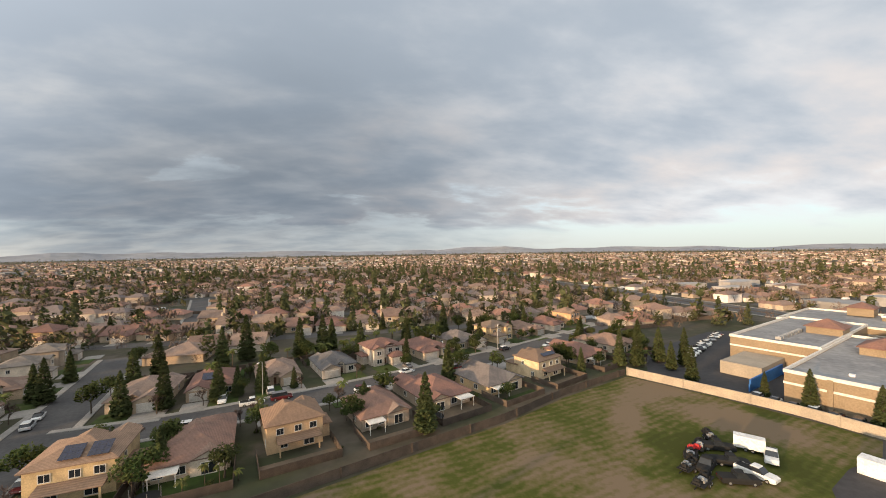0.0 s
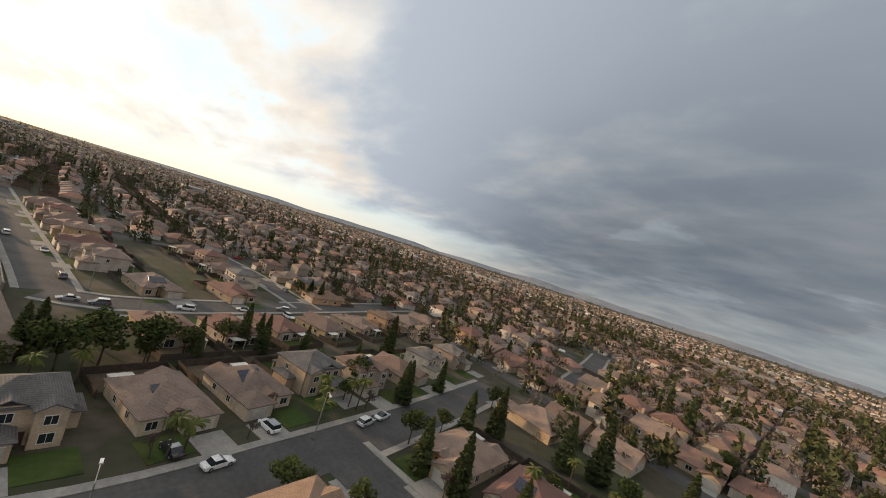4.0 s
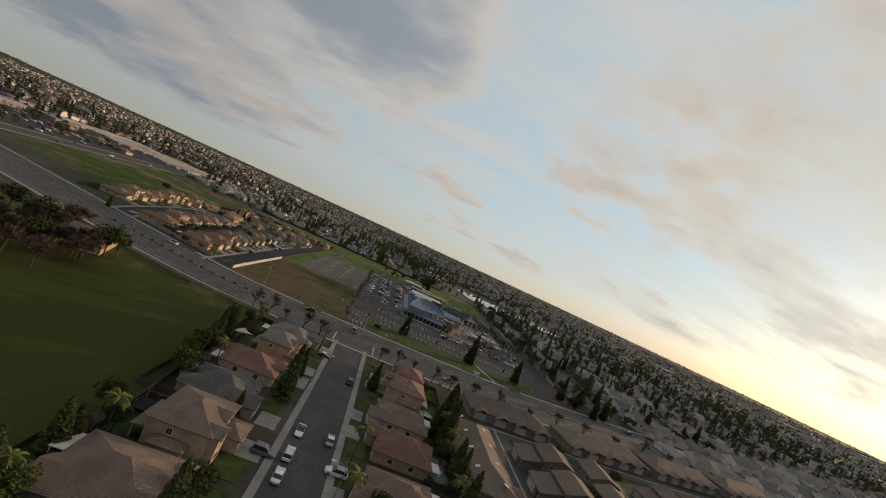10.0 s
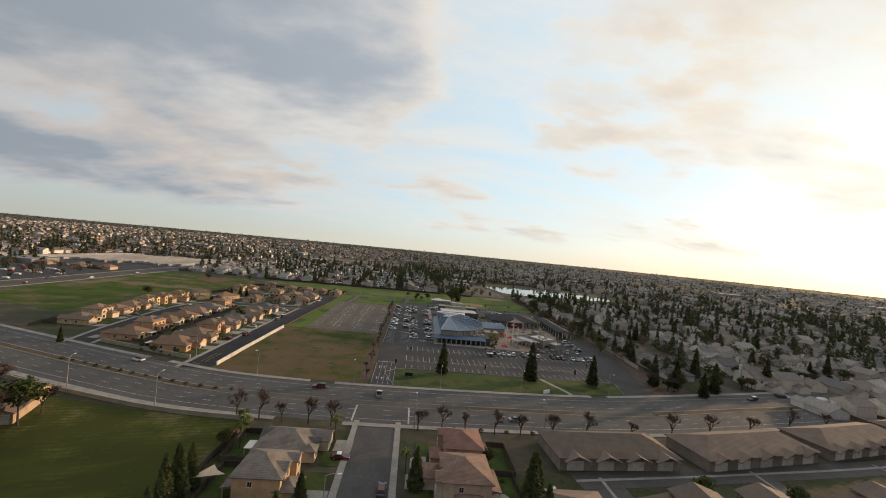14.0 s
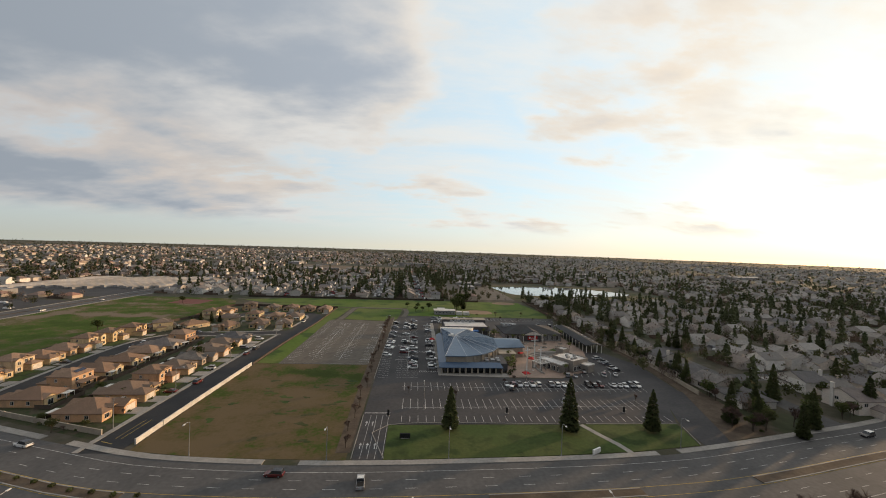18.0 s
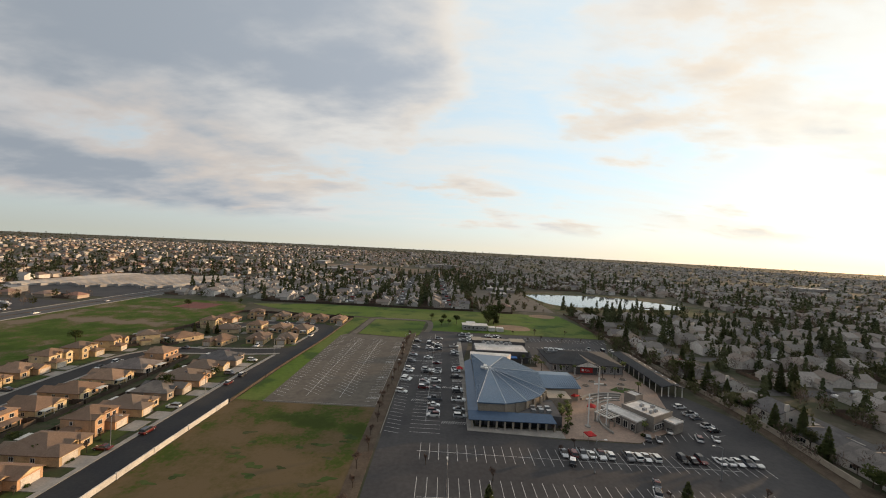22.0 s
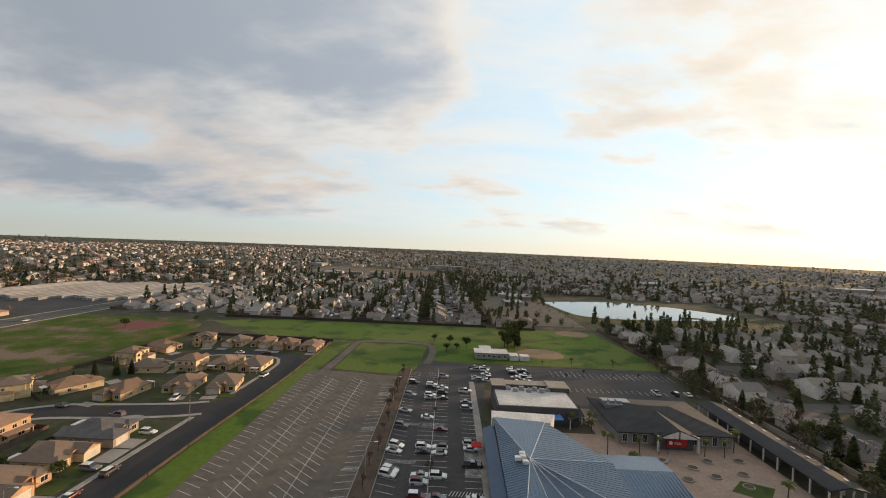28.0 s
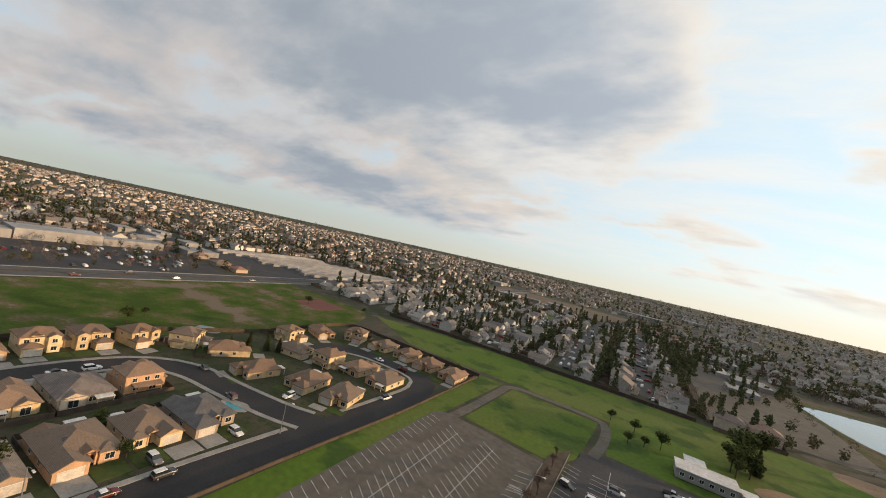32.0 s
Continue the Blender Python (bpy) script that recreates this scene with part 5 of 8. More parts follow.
# east side of the long street
for x, y, f, st, roof, mi in [(72, 100, -90, 2, "red", 0), (71, 86.5, -90, 2, "tile", 1), (70, 70.5, -90, 1, "tile", 0), (70.5, 55.5, -90, 1, "red", 1), (69.5, 38, -90, 1, "tile", 0), (70, 21, -90, 2, "grey", 1), (70.5, 3.5, -90, 1, "tile", 1), (70, -12.5, -90, 1, "red", 0), (70.5, -28.5, -88, 2, "red", 1)]:
    near_house(x, y, f, st, roof, mi, back=8.5, front=3.5)
for x, y, f, st, roof, mi in [(69, -43.5, -84, 2, "grey", 1), (72.5, -60.5, -76, 1, "tile", 0), (76, -76, -76, 1, "tile", 1), (80.5, -91.5, -76, 2, "grey", 0), (80, -106, -76, 2, "tile", 1), (85, -122, -74, 1, "tile", 0), (89, -138, -74, 2, "grey", 1), (94, -156, -76, 2, "grey", 0)]:
    near_house(x, y, f, st, roof, mi, back=8.0, front=5.0)
# west side of the long street
for x, y, f, st, roof, mi in [(28.5, 100, 90, 1, "grey", 0), (28.5, 84.5, 90, 2, "grey", 1), (26.5, 69.5, 90, 1, "red", 0), (25.5, 53.5, 90, 1, "grey", 1), (28, 36.5, 90, 2, "tile", 0), (25.5, 21, 90, 1, "tile", 1), (26.5, 5.5, 90, 1, "red", 0), (28, -10, 90, 2, "tile", 1), (26.5, -26, 90, 1, "tile", 0), (27, -42, 90, 1, "red", 1)]:
    near_house(x, y, f, st, roof, mi, back=7.0, front=4.0)
# second row to the east
for x, y, f, st, roof, mi in [(106, -66.5, 104, 1, "tile", 0), (109, -81.5, 106, 1, "red", 1), (114.5, -97, 108, 1, "red", 0), (119, -114.5, 110, 1, "tile", 1), (125, -133, 110, 1, "tile", 0), (131, -150, 110, 2, "tan", 1), (137, -168, 110, 1, "tile", 0), (143, -186, 108, 1, "tile", 1)]:
    near_house(x, y, f, st, roof, mi, back=7.0, front=3.5)
for x, y, f, st, roof, mi in [(147, -67, -74, 1, "tile", 0), (151, -92, -74, 1, "red", 1), (172, -101, 8, 2, "grey", 0), (188, -98.5, 8, 1, "tile", 1), (204, -95.5, 12, 2, "red", 0), (220, -91.5, 14, 1, "tile", 1), (163, -137, 190, 1, "tan", 0), (179, -134.5, 188, 2, "grey", 1), (196, -132, 190, 1, "tile", 0), (212, -128, 193, 2, "red", 1)]:
    near_house(x, y, f, st, roof, mi, back=7.0, front=4.0)
for i in range(9):
    near_house(166 + i * 14.5, -56.5 + i * 2.4, 189, 1 if i % 3 else 2, ("tile", "tile", "red", "tile")[i % 4], i % 2, back=6.0, front=4.0)

# the golden estate beside the black road
for y, st, mi, roof in [(176, 1, 0, "tan"), (191.5, 1, 1, "tan"), (205, 2, 0, "tan"), (219, 1, 1, "tan"), (232.5, 1, 0, "grey"), (246.5, 1, 1, "tan"), (259.8, 1, 0, "tan"), (273, 1, 1, "grey")]:
    near_house(-44.6, y, 90, st, roof, mi, back=4.0, front=5.2)
for x, y, st, mi, roof in [(-70, 186, 1, 0, "tan"), (-71, 200, 2, 0, "tan"), (-71.5, 214, 1, 1, "tan"), (-71.5, 228, 1, 0, "tan"), (-71.5, 242, 1, 1, "tan"), (-71.5, 255.5, 1, 0, "grey"), (-70.5, 269, 2, 0, "tan")]:
    near_house(x, y, -90, st, roof, mi, back=4.0, front=4.0)
for x, y, f, st, mi in [(-108, 205, 90, 1, 1), (-109.5, 218, 90, 2, 0), (-110.5, 231, 90, 1, 1), (-111, 244, 90, 1, 0), (-111, 257, 90, 2, 1), (-110.5, 270, 90, 2, 0), (-108, 284, 100, 2, 1), (-100, 298, 125, 2, 0), (-86, 306, 150, 1, 1)]:
    near_house(x, y, f, st, "tan", mi, back=4.0, front=4.0)
for x, y, f, st, mi in [(-63, 305, -8, 1, 1), (-46, 314, 8, 1, 0), (-30.5, 316.5, 14, 1, 1), (-58, 335, 180, 2, 0), (-45.5, 341, 180, 1, 1), (-31, 341, 182, 1, 0), (-75.5, 331, 100, 1, 1)]:
    near_house(x, y, f, st, "tan", mi, back=0, front=3.0)
for x, y, f, st, mi in [(-17, 378, 0, 1, 0), (-31.5, 379, 0, 1, 1), (-46, 381, 0, 1, 0), (-61, 380, 0, 1, 1), (-78, 376, 20, 2, 0), (-92, 363, 70, 1, 1), (-92, 342, 90, 2, 0)]:
    near_house(x, y, f, st, "tan", mi, back=5.0, front=3.0)

# solar arrays on some roofs
for x, y, f, dx, dy, z, c, rws in [(34.5, -69.5, 8, -5.2, 1.6, 6.6, 3, 2), (34.5, -69.5, 8, -1.2, 1.6, 6.6, 3, 2), (-63, -99, 23, -4.0, 2.2, 6.5, 6, 1), (76, -76, -76, -3.5, -3.0, 4.2, 5, 2), (70.5, -28.5, -88, -4, -4.5, 6.2, 4, 2), (119, -114.5, 110, -3, -5.5, 3.9, 4, 2), (147, -67, -74, -3, -5.5, 3.9, 5, 2), (-46, 314, 8, -3, 2, 4.6, 5, 2), (70, 21, -90, -3, -4.0, 6.3, 4, 2), (-111, 257, 90, -4, 1.8, 6.5, 7, 1), (72.5, -60.5, -76, -3.0, -4.5, 3.9, 3, 2), (-71.5, 228, -90, -3, -5.5, 3.8, 5, 2), (-44.6, 205, 90, -4, 2.0, 6.5, 6, 1), (109, -81.5, 106, -3, -5.5, 3.9, 4, 1), (-71, 200, -90, -3, 2.0, 6.5, 5, 1), (28.5, -113.5, 190, -3, -5.5, 3.9, 4, 2), (-44.6, 246.5, 90, -3, -5.5, 3.9, 4, 2), (80, -106, -76, -3, -4.0, 6.3, 4, 2)]:
    if c:
        m = pose(x, y, 0, 0, 0, f) @ Matrix.Diagonal((0.86, 0.85, 0.95, 1.0) if y > 150 else (0.90, 0.90, 0.96, 1.0))
        root = thing("solar_array", "blue-black solar panels on a tile roof", "solar panels", "roof solar arrays", m)
        sgn = 1 if dy > 0 else -1
        solar_array(root, dx if sgn < 0 else dx + c * 1.03, dy if sgn < 0 else dy + rws * 1.65 + 0.6, z - 0.25 if sgn < 0 else z - 0.42, c, rws, 20.5, 0 if sgn < 0 else 180, 0.3)

# condominium estate
sheet("car_park", [(84, -36), (130, -32), (300, 4), (330, 60), (300, 140), (240, 122), (150, 100), (84, 96)], 0.035, YARD, "planted ground between the condominiums")
for i, (pts, half) in enumerate([([(107, -18), (107, 40), (107, 95)], 4.6), ([(154.5, -11), (154.5, 40), (154, 102)], 4.4), ([(201, -5), (201.5, 40), (202, 110)], 4.4), ([(249, 1), (249.5, 50), (250, 120)], 4.4), ([(297, 7), (297.5, 60), (298, 132)], 4.4), ([(86, -21), (108, -18), (150, -11.5), (220, -3), (300, 8)], 3.6), ([(100, 93), (150, 100), (220, 112), (300, 134)], 3.4)]):
    b = Build()
    ribbon(b, dense(pts, 8.0), -half, half, -0.2, 0.05 + 0.006 * i)
    structure("road", b, ASPHALT, "grey asphalt lane between condominiums")
    b = Build()
    ribbon(b, dense(pts, 8.0), -0.45, 0.45, -0.2, 0.098 + 0.006 * i)
    structure("gutter", b, CONCRETE, "pale concrete gutter along the lane")
for x, n in ((114, 4), (160, 5), (208, 5), (258, 5)):
    put(("ter", n), lambda: terrace(n, STUCCO_GREY, TILE_COND, "long low brown-tiled condominium terrace with garage gables", 8.6, 14, False), pose(x, main_y(x, -28), 0, 0, 0, math.degrees(math.atan2(main_y(x + 15) - main_y(x - 15), 30))))
for x, y, f, n in [(92, 6.5, 90, 5), (92.5, 66, 90, 4), (109.5, -30.5, 191, 5), (166, -20.5, 190, 5), (212, -12.5, 189, 5), (258, -5.5, 188, 5)]:
    put(("long", n), lambda: terrace(n, STUCCO_GREY, TILE_COND, "long low brown-tiled condominium terrace with white roof lights"), pose(x, y, 0, 0, 0, f))
CONDO_COLS = ((118.5, -90, 0), (141, 90, 3), (169, -90, 0), (188, 90, 0), (216, -90, 0), (236, 90, 0), (264, -90, 0), (284, 90, 0))
for col, (x, face, first) in enumerate(CONDO_COLS):
    for row in range(first, 7):
        y = -6 + row * 13.8 + (x - 118) * 0.10
        if y > main_y(x, -47):
            continue
        if (col, row) in ((1, 3), (3, 3), (5, 1), (4, 4)):
            sheet("lawn", [(x - 9, y - 6), (x + 9, y - 6), (x + 9, y + 6), (x - 9, y + 6)], 0.06, LAWN, "patch of green lawn between condominiums")
            continue
        put(("condo", (col * 3 + row) % 2), lambda: condo(STUCCO_GREY, TILE_COND, "two-storey condominium with a brown tile roof and garage"), pose(x + random.uniform(-0.8, 0.8), y + random.uniform(-0.6, 0.6), 0, 0, 0, face + random.uniform(-2, 2)))
put(("ter", 4), None, pose(142, 6, 0, 0, 0, 98))

# ---------- campus ----------
CAP = mat("dull_grey_metal_cap", (0.46, 0.49, 0.52), (0.40, 0.43, 0.46), 0.7, 1.0, 4.0)
hall = thing("assembly_hall", "large tan hall with a fan-shaped blue metal roof", "building")
EAVE = [(76, 283, 7.5), (74.3, 224, 6.9), (84.5, 224, 6.9), (92.5, 227.5, 6.9), (99, 233.5, 6.9), (102.5, 240, 6.9), (104.5, 260, 7.2), (92, 281, 7.5)]
APEX = (82.0, 255.5, 9.6)
b = Build()
b.prism([(x + (0.5 if x < 85 else -0.5), y + (0.5 if y < 255 else -0.4)) for x, y, z in EAVE], 0, 6.85)
part("wall", b, TAN_WALL, hall, "plain tan stucco wall")
for x, y in ((84.5, 224.4), (88.6, 226.2), (92.6, 228.0), (96.0, 230.8), (99, 233.2), (100.9, 236.4), (102.4, 239.8)):
    b = Build()
    b.box(-0.45, 0.45, -0.45, 0.45, 0, 6.6)
    part("pilaster", b, TAN_WALL, hall, "", pose(x, y, 0, 0, 0, 30))
for i in range(len(EAVE)):
    a3, b3, t3 = Vector(EAVE[i]), Vector(EAVE[(i + 1) % len(EAVE)]), Vector(APEX)
    drop = Vector((0, 0, 0.4))
    b = Build()
    b.face([a3, b3, t3])
    b.face([b3 - drop, a3 - drop, Vector((APEX[0], APEX[1], 6.6))])
    b.face([a3 - drop, b3 - drop, b3, a3])
    part("roof_panel", b, BLUE_ROOF, hall, "blue standing-seam roof slope")
    # seams climb each slope square to its eave
    along = (b3 - a3).normalized()
    foot = a3 + along * (t3 - a3).dot(along)
    rise = t3 - foot
    nm = along.cross(rise).normalized()
    nm = nm if nm.z > 0 else -nm
    L, fx = (b3 - a3).length, (foot - a3).dot(along)
    n = max(3, int(L / 0.9))
    for j in range(1, n):
        u = L * j / n
        k = (u / fx if u < fx else (L - u) / (L - fx)) if 0 < fx < L else (u / max(L, 0.1) if fx >= L else 1 - u / L)
        if fx >= L or fx <= 0:
            s0 = a3 + along * u
            s1 = s0.lerp(t3, 0.98)
        else:
            s0 = a3 + along * u
            s1 = s0 + rise * k * 0.99
        c = Build()
        w = along * 0.05
        h = nm * 0.09
        c.face([s0 - w + h, s0 + w + h, s1 + w * 0.5 + h, s1 - w * 0.5 + h])
        c.face([s0 - w, s0 - w + h, s1 - w * 0.5 + h, s1 - w * 0.5])
        c.face([s0 + w + h, s0 + w, s1 + w * 0.5, s1 + w * 0.5 + h])
        part("seam", c, BLUE_ROOF, hall)
    c = Build()
    c.cyl(a3 + Vector((0, 0, 0.05)), t3 + Vector((0, 0, 0.05)), 0.11, 0.11, 6)
    part("ridge_cap", c, CAP, hall, "pale metal ridge cap")
for dx, dy, dz in ((-3.0, 0.4, 9.3), (-1.6, 0.6, 9.5), (-1.5, 2.6, 9.35), (-1.4, -1.4, 9.4)):
    b = Build()
    b.box(-0.7, 0.7, -0.6, 0.6, -0.3, 0.45)
    b.box(-0.55, 0.55, -0.45, 0.45, 0.45, 0.55)
    part("roof_vent", b, WHITE, hall, "white rooftop vent box", pose(APEX[0] + dx, APEX[1] + dy, dz))
b = Build()
b.prism([(71.2, 218.7), (101.0, 218.7), (100.2, 223.2), (71.2, 223.2)], 2.9, [3.1, 3.1, 4.3, 4.3])
part("porch_roof", b, BLUE_DARK, hall, "low deep-blue porch roof")
b = Build()
b.prism([(71.2, 223.2), (74.7, 223.2), (76.2, 284), (72.8, 284)], 3.0, [3.2, 4.6, 4.6, 3.2])
part("porch_roof", b, BLUE_DARK, hall, "low deep-blue porch roof")
for i in range(11):
    b = Build()
    b.box(-0.3, 0.3, -0.3, 0.3, 0, 3.0)
    part("pillar", b, TAN_WALL, hall, "", pose(72.4 + i * 2.8, 219.3, 0))
b = Build()
b.box(74, 100, 221.6, 223.6, 0, 2.9)
part("front_wall", b, GREY_WALL, hall, "shaded entrance wall")
for i in range(8):
    b = Build()
    b.box(-1.1, 1.1, -0.06, 0.03, 0.1, 2.5)
    part("entrance_glazing", b, GLASS, hall, "", pose(75.8 + i * 3.1, 221.55, 0))
b = Build()
b.prism([(101.5, 246), (118, 247.5), (119, 266), (101, 266)], 0, 5.4)
part("annex", b, TAN_WALL, hall, "tan side annex")
b = Build()
b.prism([(100.8, 245), (119, 246.8), (118.6, 257), (99.5, 257)], 5.3, [5.6, 5.6, 7.3, 7.3])
b.prism([(99.5, 257), (118.6, 257), (119.4, 267), (104, 267)], 5.3, [7.3, 7.3, 5.6, 5.6])
part("annex_roof", b, BLUE_ROOF, hall, "blue metal annex roof")
for i in range(20):
    x = 101.2 + i * 0.9
    b = Build()
    b.prism([(x, 246.9), (x + 0.09, 246.9), (x + 0.09, 257), (x, 257)], 5.3, [5.95, 5.95, 7.39, 7.39])
    part("seam", b, BLUE_ROOF, hall)
b = Build()
b.box(103, 112, 237.5, 246, 0, 4.6)
part("side_block", b, TAN_WALL, hall, "low tan block beside the fan roof")
b = Build()
b.prism([(75.5, 283.2), (94, 281.6), (97, 288), (76, 289)], 0, 7.0)
part("rear_wall", b, ROOF_WHITE, hall, "white parapet block behind the fan roof")
b = Build()
b.prism([(78, 290.4), (101, 290.4), (101, 294.5), (78, 294.5)], 4.0, 4.3)
part("canopy", b, BLUE_BRIGHT, hall, "bright blue flat canopy")
b = Build()
b.prism([(88.5, 223.7), (103.8, 222.5), (104.2, 237.4), (101.5, 237.4), (97.5, 232), (93, 228)], 0, 3.9)
part("plant_court", b, GREY_WALL, hall, "grey walled plant court")
for i in range(6):
    b = Build()
    b.box(-0.8, 0.8, -0.7, 0.7, 0, 0.9 + 0.3 * (i % 2))
    part("air_unit", b, METAL, hall, "grey rooftop air unit", pose(94.6 + (i % 3) * 2.7, 225.6 + (i // 3) * 2.6, 3.9))

office = thing("office_building", "dark grey flat-roofed building with tan parapet towers", "building")
b = Build()
b.box(79, 108, 296, 318, 0, 6.0)
part("wall", b, GREY_WALL, office)
b = Build()
b.box(79.6, 107.4, 296.6, 317.4, 6.0, 6.06)
part("roof", b, ROOF_WHITE, office, "pale flat roof")
for x0, x1, y0, y1, h in ((78.6, 84, 311, 318.6, 7.6), (84, 101, 314, 318.6, 7.2), (101, 109, 311, 318.6, 7.6)):
    b = Build()
    b.box(x0, x1, y0, y1, 5.4, h)
    b.box(x0 - 0.2, x1 + 0.2, y0 - 0.2, y1 + 0.2, h, h + 0.25, 1)
    part("parapet", b, [GREY_WALL, TAN_WALL], office, "tan-capped parapet tower")
for i in range(7):
    b = Build()
    b.box(-0.9, 0.9, -0.7, 0.7, 0, 1.1 + 0.2 * (i % 3))
    b.cyl((0, 0, 1.1), (0, 0, 1.6), 0.4, 0.4, 8)
    part("air_unit", b, METAL, office, "grey rooftop air unit", pose(85 + i * 2.6, 311.5 - (i % 2) * 1.5, 6.06))
for i in range(3):
    b = Build()
    b.cyl((0, -0.15, 0), (0, 0.15, 0), 0.25, 0.25, 8)
    part("wall_lamp", b, WHITE, office, "", pose(83 + i * 9, 295.9, 3.6))
b = Build()
b.prism([(103, 292), (110, 296), (110, 303), (104, 300)], 3.4, [3.6, 3.6, 4.6, 4.6])
part("porch_roof", b, SLATE, office, "angled grey porch roof")
b = Build()
b.cyl((104, 293, 0), (104, 293, 3.5), 0.18)
b.cyl((109.4, 297, 0), (109.4, 297, 3.5), 0.18)
part("pillar", b, WHITE, office)

kids = thing("classroom_building", "low grey building with a charcoal roof and red entrance", "building")
b = Build()
b.box(117, 153.5, 284.6, 311, 0, 4.2)
part("wall", b, mat("grey_white_panels", (0.30, 0.30, 0.30), (0.25, 0.25, 0.25), 0.8, 0.3, 2.0), kids)
b = Build()
b.hip(117, 153.5, 284.6, 311, 4.2, 0.24, 0.9, 0.35)
b.gable(128, 140, 281, 294, 4.6, 0.40, 0.6, 0.3, "y")
part("roof", b, SLATE, kids, "charcoal hipped roof")
b = Build()
for x in (-1, 1):
    b.box(134 + x * 6.2 - 0.3, 134 + x * 6.2 + 0.3, 280.6, 281.2, 0, 5.0)
    e = Build()
b.prism([(127.4, 280.4), (128.2, 280.4), (134.2, 280.4), (134.2, 280.9), (127.4, 280.9)], 4.5, [4.6, 4.8, 7.1, 7.1, 4.6])
b.prism([(133.8, 280.4), (140.6, 280.4), (140.6, 280.9), (133.8, 280.9)], 4.5, [7.1, 4.6, 4.6, 7.1])
part("entrance_trim", b, TRIM, kids, "white gable trim")
b = Build()
b.box(128.6, 139.4, 282.2, 282.6, 0, 5.6)
part("entrance_wall", b, GREY_WALL, kids, "dark entrance recess")
b = Build()
b.box(131.0, 137.2, 281.9, 282.15, 1.2, 3.7)
sign = part("sign_board", b, RED, kids, "red entrance sign board")
text = bpy.data.curves.new("lettering", "FONT")
text.body, text.size, text.extrude = "Kids", 1.3, 0.04
text.materials.append(WHITE)
part("lettering", text, None, sign, "white word on the red board", pose(133.3, 281.86, 2.0, 90, 0, 0))
b = Build()
b.cyl((132.2, 281.88, 2.5), (132.2, 281.8, 2.5), 0.6, 0.6, 12)
part("emblem", b, WHITE, sign, "round white emblem")
for i in range(11):
    if not 3 <= i <= 6:
        window(kids, 119 + i * 3.2, 284.6, 2.2, 1.3, 2.6)
b = Build()
b.box(119, 129, 300, 306.5, 4.6, 6.6)
for i in range(3):
    b.box(118 + i * 2.7, 119.8 + i * 2.7, 301, 303.5, 6.6, 7.6)
part("air_unit", b, METAL, kids, "grey rooftop plant well")

walkway = thing("covered_walkway", "long covered walkway with a charcoal roof on white columns", "walkway")
at = pose(163.2, 284, 0, 0, 0, 89)
b = Build()
b.gable(-26.5, 26.5, -4.6, 4.6, 4.3, 0.22, 0.5, 0.3, "x")
part("roof", b, SLATE, walkway, "charcoal gabled roof", at)
for i in range(11):
    for y in ((-4.4, 4.4) if i else (-4.4, -1.5, 1.5, 4.4)):
        b = Build()
        b.box(-0.16, 0.16, -0.16, 0.16, 0, 4.2)
        b.box(-0.24, 0.24, -0.24, 0.24, 3.85, 4.15)
        part("column", b, TRIM, walkway, "", at @ pose(-26 + i * 5.2, y, 0))
b = Build()
b.box(-8, 25, -4.2, 1.5, 0.0, 3.6)
part("wall", b, GREY_WALL, walkway, "", at)
for i in range(9):
    b = Build()
    b.box(-0.6, 0.6, -0.35, 0.35, 0, 0.18)
    part("skylight", b, WHITE, walkway, "small pale rooflight", at @ pose(-22 + i * 5.4, -3.6, 4.66, 12.4, 0, 0))

cafe = thing("welcome_building", "low modern building with stepped white flat roofs", "building")
at = pose(137, 230.7, 0, 0, 0, 31)
CAFE_WALL = mat("warm_grey_stucco", (0.27, 0.25, 0.22), (0.23, 0.21, 0.19), 0.9, 0.3, 3.0)
for x0, x1, y0, y1, h in ((-5.8, 5.8, -6.5, 6.0, 5.5), (3.0, 8.0, 6.02, 11.0, 7.0), (-11.5, -5.82, -4, 10.5, 4.0), (0.0, 5.5, -10.5, -6.52, 3.8)):
    b = Build()
    b.box(x0 + 0.1, x1 - 0.1, y0 + 0.1, y1 - 0.1, 0, h - 0.35)
    part("wall", b, CAFE_WALL, cafe, "", at)
    b = Build()
    b.box(x0 + 0.3, x1 - 0.3, y0 + 0.3, y1 - 0.3, h - 0.35, h - 0.2)
    part("roof", b, ROOF_WHITE, cafe, "white flat roof membrane", at)
    b = Build()
    for q in ((x0, x1, y0, y0 + 0.3), (x0, x1, y1 - 0.3, y1), (x0, x0 + 0.3, y0 + 0.3, y1 - 0.3), (x1 - 0.3, x1, y0 + 0.3, y1 - 0.3)):
        b.box(*q, h - 0.35, h + 0.15)
    part("parapet", b, CAFE_WALL if h > 5 else ROOF_WHITE, cafe, "", at)
b = Build()
for x0, x1, y0, y1, z1 in [(-17.0 + k * 1.4, -16.8 + k * 1.4, 2.72, 8.28, 3.8) for k in range(4)] + [(-17.6, -11.4, 2.4, 2.7, 3.9), (-17.6, -11.4, 8.3, 8.6, 3.9), (-17.6, -17.3, 2.72, 8.28, 3.9)]:
    b = Build()
    b.box(x0, x1, y0, y1, 3.5, z1)
    part("pergola_beam", b, TRIM, cafe, "white pergola beam at the entrance", at)
for x, y in ((-17.3, 2.7), (-17.3, 8.3), (-14.2, 2.7), (-11.9, -3.7)):
    b = Build()
    b.box(-0.2, 0.2, -0.2, 0.2, 0, 3.5)
    part("column", b, CAFE_WALL, cafe, "", at @ pose(x, y, 0))
for i in range(4):
    window(cafe, 0, 0, 0, 1.6, 2.2).matrix_local = at @ pose(-11.42, -2.6 + i * 2.9, 1.6, 0, 0, -90)
